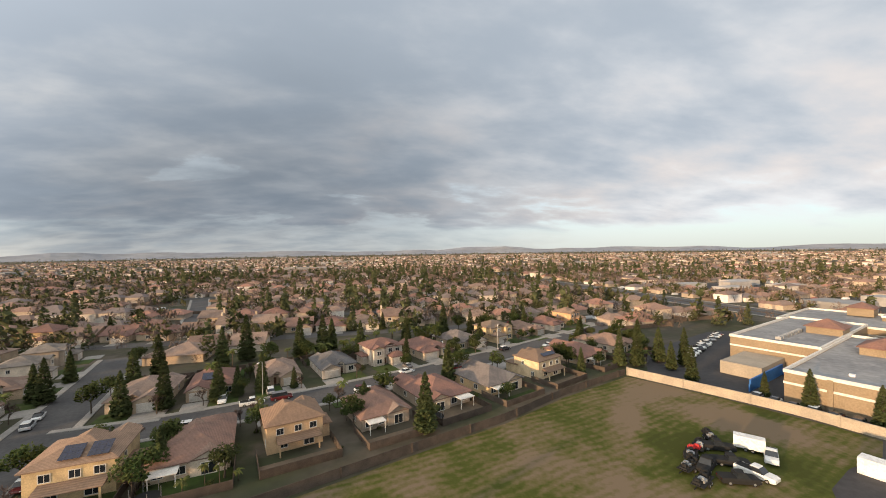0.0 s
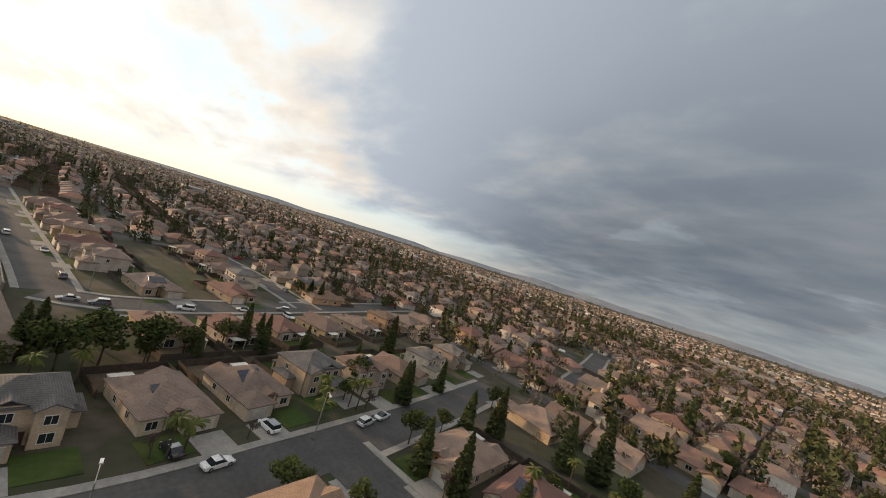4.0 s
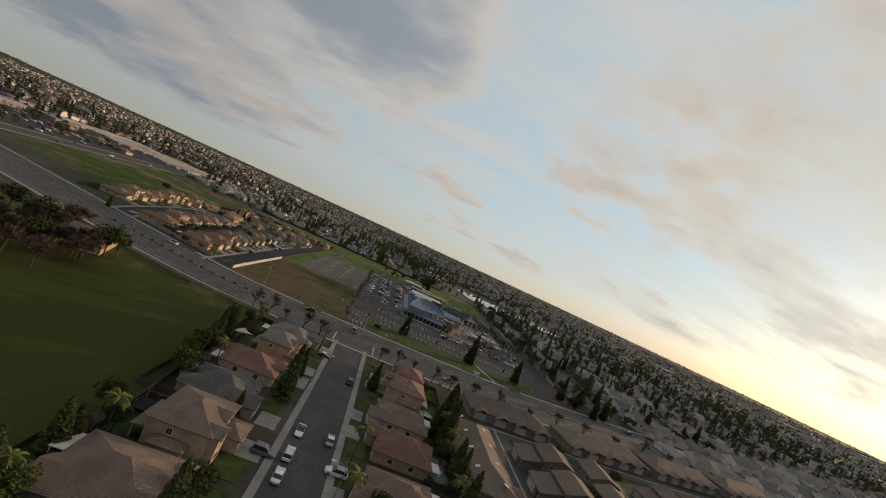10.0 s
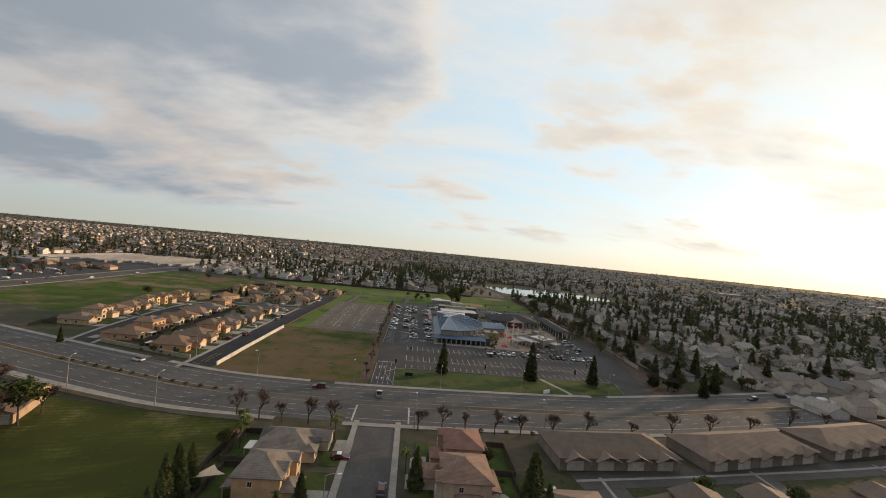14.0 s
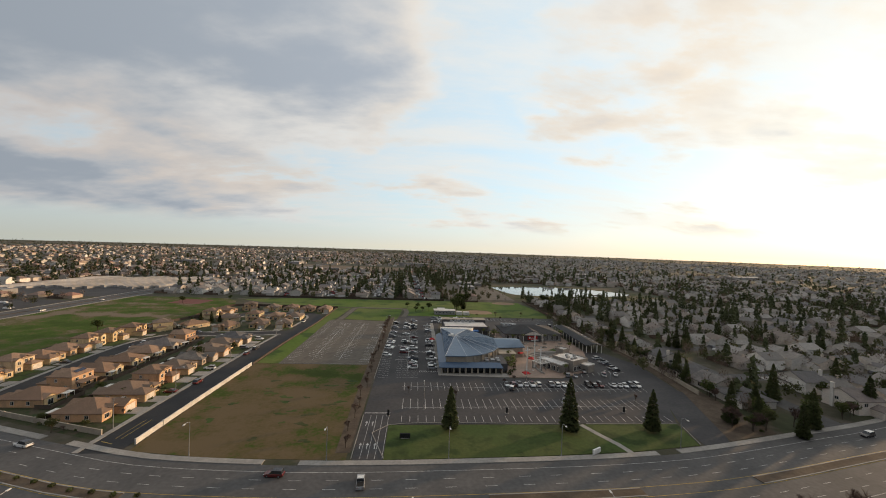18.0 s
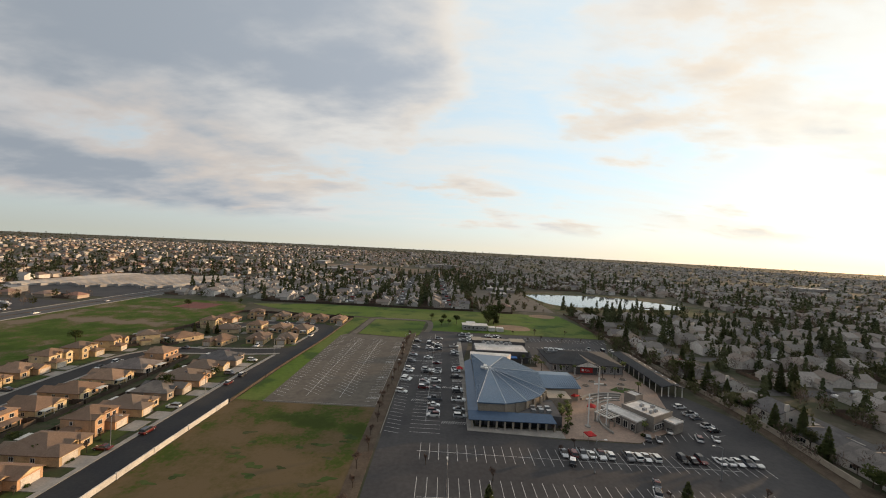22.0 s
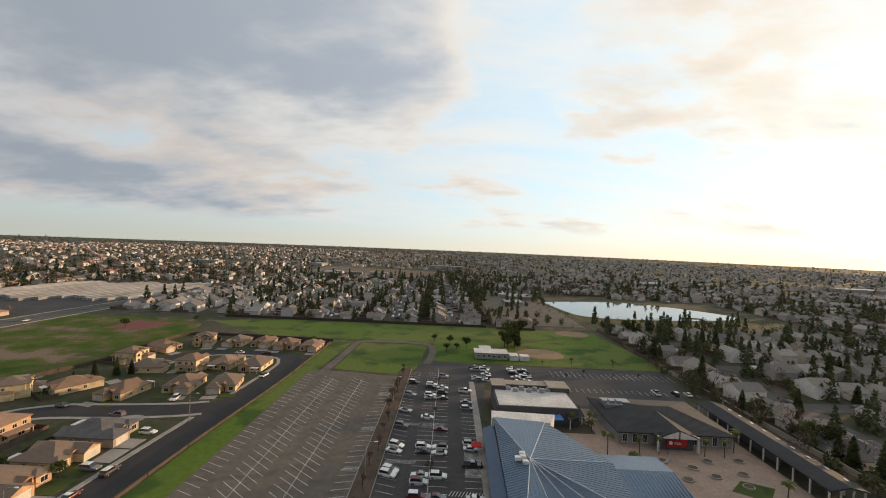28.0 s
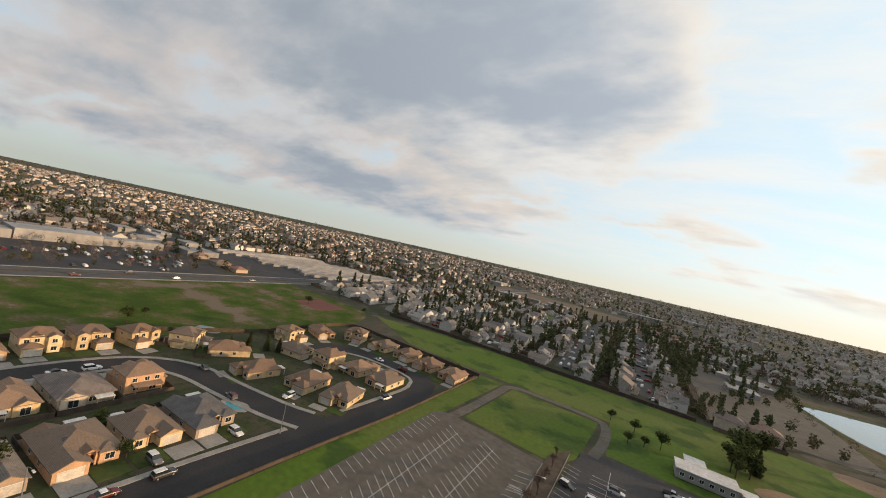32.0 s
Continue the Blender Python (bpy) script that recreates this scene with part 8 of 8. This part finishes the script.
for col in range(9):
    for row in range(8):
        for _ in range(2 if col < 5 else 1):
            plant(random.choice("ttbbss"), (129.5, 151, 178.5, 202, 226, 250, 274, 298, 312)[col] + random.uniform(-2.5, 2.5), -12 + row * 13.8 + random.uniform(-4, 4), random.uniform(0.5, 0.95))
for i in range(20):
    plant("s", -70 + i * 5.3, main_y(-70 + i * 5.3, 0.1) + random.uniform(-0.3, 0.3), 0.9, 0.19) if i < 14 else plant("s", 72 + (i - 14) * 8, main_y(72 + (i - 14) * 8, -16.8), 0.9, 0.2)

# ---------- the wider town ----------


def inside(x, y, pad=0.0):
    for x0, x1, y0, y1 in ((-240, 178, 110, 458), (-128, 112, -100, 118), (-62, 112, -134, -98), (-128, 20, -170, -98), (78, 318, -44, 152), (100, 226, -144, -40), (130, 160, -195, -140), (140, 392, 462, 668), (-232, -92, -130, 120), (60, 104, -165, -120), (68, 84, -262, -212), (82, 100, -310, -262), (96, 118, -352, -310), (-240, 30, 862, 1095), (-62, -2, 712, 758)):
        if x0 - pad < x < x1 + pad and y0 - pad < y < y1 + pad:
            return True
    for px, py in main_line:
        if abs(px - x) < 26 and abs(py - y) < 26:
            return True
    return abs(x + 228) < 22 and -600 < y < 1200


def zoned(x, y):
    """The two districts whose streets are laid out on their own."""
    return (178 < x < 650 and 140 < y < 482) or (-206 < x < 100 and 456 < y < 815)


main_line = [(p.x, p.y) for p in main_line]
shops = [(-300, 325, 105, 150), (-430, 430, 90, 60), (-310, 530, 145, 190), (-330, 180, 100, 70), (-300, -120, 70, 90), (-340, -260, 90, 60), (135, 590, 66, 230), (-120, 880, 130, 60)]


def near_shop(x, y):
    return any(abs(x - a) < w / 2 + 6 and abs(y - c) < d / 2 + 6 for a, c, w, d in shops)


random.seed(5)
mid, far = [], []
lanes = Build()
EYES = ((0, -10), (55, -45), (55, 60), (60, 190))


def settle(x, y, face, grey):
    if -62 < x < -2 and 712 < y < 758:
        return
    d2 = min(math.hypot(x - a, y - c) for a, c in EYES)
    (mid if d2 < 290 else far).append((x, y, face, grey, d2))


def lane(p, q, half=4.6):
    d = (Vector(q) - Vector(p)).normalized() * half
    lanes.face([(p[0] + d.y, p[1] - d.x, 0.05), (q[0] + d.y, q[1] - d.x, 0.05), (q[0] - d.y, q[1] + d.x, 0.05), (p[0] - d.y, p[1] + d.x, 0.05)])


# streets east of the campus: one along the boundary, others leading off it
lane((207, 152), (207, 470))
for k in range(6):
    y0 = 166 + k * 52.5
    lane((212, y0), (640, y0 + 18))
    r = random.Random(k)
    for j in range(27):
        x = 232 + j * 15.2
        for sd in (-1, 1):
            if r.random() < 0.95:
                settle(x + r.uniform(-1, 1), y0 + (x - 212) * 0.042 + sd * 16 + r.uniform(-1, 1), (0 if sd > 0 else 180) + 2.4 + r.uniform(-3, 3), 1)
for j in range(2, 20):
    settle(191.5 + random.uniform(-0.8, 0.8), 158 + j * 15.6, 90 + random.uniform(-4, 4), 1)
# streets north of the playing field
for k in range(6):
    x0 = 66 - k * 50
    lane((x0, 474), (x0 - 12, 820))
    r = random.Random(40 + k)
    for j in range(25):
        y = 470 + j * 13.2
        for sd in (-1, 1):
            if r.random() < 0.96:
                settle(x0 - (y - 470) * 0.035 + sd * 14.5 + r.uniform(-1, 1), y, (90 if sd < 0 else -90) + r.uniform(-4, 4), 1)
CELL = 420
for ix in range(-7, 8):
    for iy in range(-7, 8):
        cx, cy = ix * CELL + 60, iy * CELL + 60
        if math.hypot(cx - 40, cy - 90) > 2900:
            continue
        r = random.Random(ix * 131 + iy * 7)
        along_x = r.random() < 0.5
        bend = r.uniform(-10, 10)
        for k in range(7):
            off = -CELL / 2 + 30 + k * 60
            pts = []
            for j in range(29):
                s = -CELL / 2 + j * 15
                w = bend * math.sin(s / 120 + k)
                x, y = (cx + s, cy + off + w) if along_x else (cx + off + w, cy + s)
                pts.append((x, y))
                for sd in (-1, 1):
                    hx, hy = (x, y + sd * 16.5) if along_x else (x + sd * 16.5, y)
                    if inside(hx, hy, 6) or zoned(hx, hy) or near_shop(hx, hy) or r.random() < 0.04:
                        continue
                    face = (0 if sd > 0 else 180) if along_x else (-90 if sd > 0 else 90)
                    settle(hx, hy, face + r.uniform(-4, 4), int(hy > 140 and (hx > 150 or r.random() < 0.5)))
            if math.hypot(cx, cy) < 1100:
                for p, q in zip(pts, pts[1:]):
                    if not inside(*p, 2) and not inside(*q, 2) and not zoned(*p) and not near_shop(*p):
                        lane(p, q)
structure("road", lanes, ASPHALT, "grey asphalt lanes between the farther houses")
mid.sort(key=lambda h: h[4])
far += mid[28:]
for i, (x, y, f, grey, d2) in enumerate(mid[:28]):
    k = random.randrange(4) if not grey else random.choice((2, 2, 3, 3, 1))
    roof = SHINGLE if grey else random.choice((TILE, TILE, TILE, TILE_RED))
    wall = PALE if grey else STUCCO
    put(("plain", k, roof.name), lambda: plain_house(k, wall, roof, "pale sided house with a grey shingle roof in a side street" if grey else "stucco house with a tile roof in a side street"), pose(x, y, 0, 0, 0, f))
    m = pose(x, y, 0, 0, 0, f)
    driveway(m, 0.3, 5.8, -16, -10.5)
    p = m @ Vector((random.uniform(-9, 9), random.choice((-12, 10)), 0))
    plant(random.choice("bcwbb"), p.x, p.y, random.uniform(0.6, 1.0))
put(("plain", 2, TILE.name), lambda: plain_house(2, STUCCO, TILE, "stucco house with a tile roof in a side street"), pose(-49.5, 112.5, 0, 0, 0, 20))


def on_lane(x, y):
    """The streets of the two outer districts stay free of trees."""
    if 178 < x < 650 and 140 < y < 482:
        return abs(x - 207) < 7 or abs((y - 166 - (x - 212) * 0.042 + 26.25) % 52.5 - 26.25) < 7
    if -206 < x < 100 and 456 < y < 815:
        return abs((x - 66 + (y - 470) * 0.035 + 25) % 50 - 25) < 6.5
    return False


class Many:
    """Large joined meshes, filled by arrays."""

    def __init__(self):
        self.v, self.f, self.n = [], [], 0

    def add(self, verts, faces):
        self.v.append(verts)
        self.f += [tuple(i + self.n for i in f) for f in faces]
        self.n += len(verts)

    def stuff(self, name, material, label, category):
        me = bpy.data.meshes.new(name)
        me.from_pydata(np.concatenate(self.v).tolist(), [], self.f)
        me.materials.append(material)
        me.update()
        return thing(name, label, category, "", None, me, "stuff")


walls, roofs, pale, shingle, fences, autos = Many(), Many(), Many(), Many(), Many(), Many()
BOX = [(0, 1, 5, 4), (1, 2, 6, 5), (2, 3, 7, 6), (3, 0, 4, 7)]
for x, y, f, grey, d2 in far:
    if random.random() < min(0.78, max(0.0, (d2 - 350) / 900)):
        continue
    w, d = random.uniform(9.0, 11.5) if grey else random.uniform(10.5, 13.5), random.uniform(9.5, 12.5)
    h = random.choice((2.9, 3.2, 5.3, 5.4)) if grey else random.choice((2.9, 2.9, 3.0, 5.4))
    ca, sa = math.cos(radians(f)), math.sin(radians(f))

    def tr(px, py, pz):
        return (x + px * ca - py * sa, y + px * sa + py * ca, pz)

    q = [(-w / 2, -d / 2), (w / 2, -d / 2), (w / 2, d / 2), (-w / 2, d / 2)]
    wl, rf = (pale, shingle) if grey else (walls, roofs)
    if grey:
        # gabled: walls rise into the gables, the roof overhangs
        side = random.random() < 0.5
        top = h + 0.48 * (d if side else w) / 2
        g = [(-w / 2, 0), (w / 2, 0)] if side else [(0, -d / 2), (0, d / 2)]
        gf = [(0, 1, 5, 4), (1, 2, 6, 9, 5), (2, 3, 7, 6), (3, 0, 4, 8, 7)] if side else [(0, 1, 5, 8, 4), (1, 2, 6, 5), (2, 3, 7, 9, 6), (3, 0, 4, 7)]
        wl.add(np.array([tr(*p, 0) for p in q] + [tr(*p, h) for p in q] + [tr(*p, top) for p in g]), gf)
        o = [(p[0] * 1.07, p[1] * 1.07) for p in q]
        rd = [(p[0] * 1.07, p[1] * 1.07) for p in g]
        rf.add(np.array([tr(*p, h - 0.1) for p in o] + [tr(*p, top + 0.15) for p in rd]), [(0, 1, 5, 4), (2, 3, 4, 5)] if side else [(3, 0, 4, 5), (1, 2, 5, 4)])
        if random.random() < 0.45:
            c0 = random.choice((-1, 1)) * w * 0.3
            wl.add(np.array([tr(c0 + a, c + 1, z) for z in (h, top + 0.9) for a, c in ((-0.5, -0.5), (0.5, -0.5), (0.5, 0.5), (-0.5, 0.5))]), BOX)
    else:
        wl.add(np.array([tr(*p, 0) for p in q] + [tr(*p, h) for p in q]), BOX)
        o = [(p[0] * 1.09, p[1] * 1.09) for p in q]
        k = min(w, d) * 0.545
        rid = ((-w * 0.545 + k * 0.85, 0), (w * 0.545 - k * 0.85, 0)) if w > d else ((0, -d * 0.545 + k * 0.85), (0, d * 0.545 - k * 0.85))
        zr = h + k * 0.4
        vs = np.array([tr(*p, h - 0.1) for p in o] + [tr(*rid[0], zr), tr(*rid[1], zr)])
        rf.add(vs, [(0, 1, 5, 4), (1, 2, 5), (2, 3, 4, 5), (3, 0, 4)] if w > d else [(0, 1, 4), (1, 2, 5, 4), (2, 3, 5), (3, 0, 4, 5)])
    if random.random() < 0.6:
        g = random.choice((-1, 1)) * w * 0.25
        q2 = [(g - 3, -d / 2 - 3.6), (g + 3, -d / 2 - 3.6), (g + 3, -d / 2 + 2), (g - 3, -d / 2 + 2)]
        wl.add(np.array([tr(*p, 0) for p in q2] + [tr(*p, 2.8) for p in q2] + [tr(g, q2[0][1], 4.1)]), [(0, 1, 5, 8, 4)] + BOX[1:])
        rf.add(np.array([tr(q2[0][0] - 0.4, q2[0][1] - 0.4, 2.7), tr(q2[1][0] + 0.4, q2[1][1] - 0.4, 2.7), tr(q2[2][0] + 0.4, q2[2][1], 2.7), tr(q2[3][0] - 0.4, q2[3][1], 2.7), tr(g, q2[0][1] - 0.4, 4.2), tr(g, q2[2][1], 4.2)]), [(0, 4, 5, 3), (1, 2, 5, 4)])
    if d2 < 800:
        for a, c, e, s in ((-7.4, 0, -7.4, 14), (-7.4, 14, 7.4, 14)):
            n = Vector((s - c, a - e)).normalized() * 0.06
            fp = [(a - n.x, c - n.y), (e - n.x, s - n.y), (e + n.x, s + n.y), (a + n.x, c + n.y)]
            fences.add(np.array([tr(*p, z) for z in (0, 1.8) for p in fp]), BOX + [(4, 5, 6, 7)])
        if random.random() < 0.6:
            cx0, cy0 = random.uniform(-5, 5), -d / 2 - random.choice((6.5, 11.5))
            l2, w2 = (2.3, 0.9) if cy0 < -16 else (0.9, 2.3)
            v = [tr(cx0 + a * l2, cy0 + c * w2, z) for z in (0.25, 0.9) for a, c in ((-1, -1), (1, -1), (1, 1), (-1, 1))]
            v += [tr(cx0 + a * l2 * 0.75, cy0 + c * w2 * 0.6, 1.5) for a, c in ((-1, -1), (1, -1), (1, 1), (-1, 1))]
            autos.add(np.array(v), BOX + [(4, 5, 9, 8), (5, 6, 10, 9), (6, 7, 11, 10), (7, 4, 8, 11), (8, 9, 10, 11)])
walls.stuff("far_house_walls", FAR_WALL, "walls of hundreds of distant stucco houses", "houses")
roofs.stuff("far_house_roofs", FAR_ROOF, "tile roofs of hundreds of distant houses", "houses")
pale.stuff("far_gabled_walls", FAR_PALE, "pale walls of hundreds of distant gabled houses, lightened for haze", "houses")
shingle.stuff("far_shingle_roofs", FAR_SHINGLE, "grey shingle roofs of hundreds of distant gabled houses, lightened for haze", "houses")
fences.stuff("far_fences", FAR_FENCE, "brown board fences between distant back yards", "fences")
autos.stuff("far_cars", FAR_CAR, "cars parked in front of distant houses", "cars")

# shops, sheds and schools with white roofs
big = Many()


def shed(px, py, ww, dd, hh):
    q = [(px - ww / 2, py - dd / 2), (px + ww / 2, py - dd / 2), (px + ww / 2, py + dd / 2), (px - ww / 2, py + dd / 2)]
    big.add(np.array([(*p, 0) for p in q] + [(*p, hh) for p in q]), BOX + [(4, 5, 6, 7)])


for px, py, ww, dd, hh in ((138, 735, 30, 16, 4.0), (146, 640, 28, 30, 4.0), (132, 590, 20, 22, 3.6), (128, 664, 10, 40, 3.4)):
    shed(px, py, ww, dd, hh)
for a, c, w, d in shops[1:2] + shops[3:6] + shops[7:]:
    for i in range(3):
        for j in range(3):
            if (i + j) % 2 == 0:
                shed(a - w / 2 + (i + 0.5) * w / 3, c - d / 2 + (j + 0.5) * d / 3, w / 3 * random.uniform(0.7, 0.95), d / 3 * random.uniform(0.5, 0.9), random.uniform(4.0, 6.0))
# long low storage rows beyond the cross-town road
for i in range(17):
    shed(-376 + i * 8.6, 535 + i * 2.2, 4.2, 130 + 20 * math.sin(i), 2.7)
# shopping centre facing its car park
for y0, y1, x0, x1, h in ((255, 300, -356, -338, 6.5), (301, 352, -366, -338, 8.0), (353, 398, -356, -340, 6.0), (410, 440, -352, -322, 5.0)):
    shed((x0 + x1) / 2, (y0 + y1) / 2, x1 - x0, y1 - y0, h)
for a, c, w, d in shops:
    sheet("car_park", [(a - w / 2 - 4, c - d / 2 - 4), (a + w / 2 + 4, c - d / 2 - 4), (a + w / 2 + 4, c + d / 2 + 4), (a - w / 2 - 4, c + d / 2 + 4)], 0.08, ASPHALT_OLD if a > 100 else ASPHALT_LOT, "worn asphalt yard round low sheds" if a > 100 else "dark asphalt car park of a shopping centre")
shopping = Many()
for i in range(58):
    px, py = -322 + 14 * random.randrange(6) + random.choice((-2.6, 2.6)), 258 + 2.9 * random.randrange(46)
    v = [(px + a * 2.3, py + c * 0.9, z) for z in (0.3, 0.95) for a, c in ((-1, -1), (1, -1), (1, 1), (-1, 1))]
    v += [(px + a * 1.5 - 0.2, py + c * 0.7, 1.5) for a, c in ((-1, -1), (1, -1), (1, 1), (-1, 1))]
    shopping.add(np.array(v), BOX + [(4, 5, 9, 8), (5, 6, 10, 9), (6, 7, 11, 10), (7, 4, 8, 11), (8, 9, 10, 11)])
shopping.stuff("shoppers_cars", FAR_CAR, "cars parked in rows at the distant shopping centre", "cars")
for i in range(150):
    ang, rad = random.uniform(0, math.tau), random.uniform(900, 3600)
    px, py = 40 + rad * math.cos(ang), 90 + rad * math.sin(ang)
    ww, dd, hh = random.uniform(20, 90), random.uniform(15, 50), random.uniform(5, 9)
    q = [(px - ww / 2, py - dd / 2), (px + ww / 2, py - dd / 2), (px + ww / 2, py + dd / 2), (px - ww / 2, py + dd / 2)]
    big.add(np.array([(*p, 0) for p in q] + [(*p, hh) for p in q]), BOX + [(4, 5, 6, 7)])
big.stuff("far_sheds", FAR_WHITE, "white flat-roofed shops and sheds in the distance", "buildings")

# far woods and street trees: clumps of ragged blades, thinning to the horizon
groves = {"c": Many(), "b": Many(), "w": Many()}
rng = np.random.default_rng(3)
N = 46000
ang = rng.uniform(0, math.tau, N)
rad = np.where(np.arange(N) < 17000, 120 + 780 * rng.random(N) ** 0.7, 550 + 3950 * rng.random(N) ** 1.45)
spots = [(50 + r0 * math.cos(a0), 90 + r0 * math.sin(a0), r0) for a0, r0 in zip(ang, rad)]
for i in range(1900):
    spots.append((rng.uniform(179, 640), rng.uniform(150, 480), 300))
for i in range(900):
    spots.append((rng.uniform(-205, 100), rng.uniform(458, 815), 450))
for i in range(3600):
    spots.append((rng.uniform(-380, 420), rng.uniform(-640, -95), 600))
for i in range(110):
    spots.append((rng.uniform(-345, -246), rng.uniform(255, 405), 201))
for i in range(60):
    spots.append((rng.uniform(178, 232), rng.uniform(150, 178), 300))
for i in range(80):
    spots.append((rng.uniform(180, 385), rng.uniform(465, 508), 202))
for i in range(70):
    spots.append((rng.uniform(98, 172), rng.uniform(462, 700), 202))
for i in range(70):
    spots.append((rng.uniform(170, 184), rng.uniform(200, 375), 200))
for x, y, rr in spots:
    if (rr not in (200, 201, 202) and inside(x, y, 3)) or (rr < 1100 and rr not in (201, 202) and near_shop(x, y)) or on_lane(x, y):
        continue
    far_off, near = rr > 900, rr < 520
    h = rng.uniform(4.5, 8) * (1.15 if far_off else 1.0)
    lean = noise.noise(Vector((x / 160, y / 160, 1.0)))
    pick = rng.random() + 0.35 * lean + (0.10 if y < 0 else 0.0)
    kind = "c" if pick < 0.24 else ("b" if pick < 0.56 else "w")
    if rr in (200, 201):
        kind = "w" if rng.random() < 0.75 else "b"
    if rr == 300 and rng.random() < 0.10:
        kind = "c"
    if rr == 300:
        h *= rng.uniform(0.7, 1.25)
    if kind == "c":
        h *= rng.uniform(1.3, 2.4)
    wdt = h * (0.15 if kind == "c" else 0.36) * (1.8 if rr > 2000 else 1.0)
    k = 8 if far_off else ((120 if kind == "c" else 84) if near else 30)
    c = rng.normal(0, 1, (k, 3))
    c /= np.linalg.norm(c, axis=1)[:, None]
    c *= rng.uniform(0.45, 1.0, (k, 1))
    if kind == "c":
        z = h * (0.05 + 0.95 * rng.random(k) ** 1.35)
        taper = (1.03 - z / h) * 1.5 * rng.uniform(0.35, 1.05, k)
        hd = np.hypot(c[:, 0], c[:, 1]) + 1e-6
        px, py = x + c[:, 0] / hd * wdt * taper, y + c[:, 1] / hd * wdt * taper
        s = h * (0.13 if far_off else (0.050 if near else 0.085))
    else:
        lobes = 1.0 + 0.35 * np.sin(np.arctan2(c[:, 1], c[:, 0]) * 3 + x) * np.cos(c[:, 2] * 4 + y)
        z = h * (0.56 + 0.44 * c[:, 2] * lobes)
        px, py = x + c[:, 0] * wdt * lobes, y + c[:, 1] * wdt * lobes
        s = h * (0.20 if far_off else (0.068 if near else 0.115))
    if kind == "w":
        # thin upright twigs
        s2 = s * 1.5
        tip = np.stack([rng.uniform(-0.7, 0.7, k), rng.uniform(-0.7, 0.7, k), rng.uniform(0.5, 1.4, k)], -1) * s2
        wid = rng.normal(0, 1, (k, 3)) * s * (0.16 if near else 0.4)
        off = np.stack([-wid, wid, tip + wid * 0.5, tip - wid * 0.5], 1)
    else:
        off = rng.uniform(-1, 1, (k, 4, 3)) * s + np.array([[-s, -s * 0.4, -s * 0.7], [s, -s * 0.4, -s * 0.5], [s * 0.7, s * 0.4, s], [-s * 0.6, s * 0.5, s * 0.8]]) * 0.8
    g = groves[kind]
    base = np.stack([px, py, z], -1)[:, None, :] + off
    g.v.append(base.reshape(-1, 3))
    g.f += [tuple(range(g.n + 4 * q, g.n + 4 * q + 4)) for q in range(k)]
    g.n += 4 * k
groves["c"].stuff("far_conifers", FAR_NEEDLE, "countless dark conifers between distant houses, lightened for haze", "trees")
groves["b"].stuff("far_evergreens", FAR_LEAF, "countless rounded evergreen trees between distant houses, lightened for haze", "trees")
groves["w"].stuff("far_bare_trees", FAR_TWIG, "countless leafless brown trees between distant houses, lightened for haze", "trees")

# hills on the far horizon, with distance haze put into their colour
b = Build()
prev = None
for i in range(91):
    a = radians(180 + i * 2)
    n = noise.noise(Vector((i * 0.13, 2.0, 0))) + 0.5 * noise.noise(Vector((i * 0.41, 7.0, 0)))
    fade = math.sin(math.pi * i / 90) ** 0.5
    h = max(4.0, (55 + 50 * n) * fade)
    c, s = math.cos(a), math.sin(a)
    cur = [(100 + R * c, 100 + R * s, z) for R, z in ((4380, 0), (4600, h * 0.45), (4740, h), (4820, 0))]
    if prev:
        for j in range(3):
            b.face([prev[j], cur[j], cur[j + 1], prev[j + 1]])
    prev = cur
structure("backdrop_hills", b, HILL, "low hills along the far horizon, tinted blue-grey for haze")
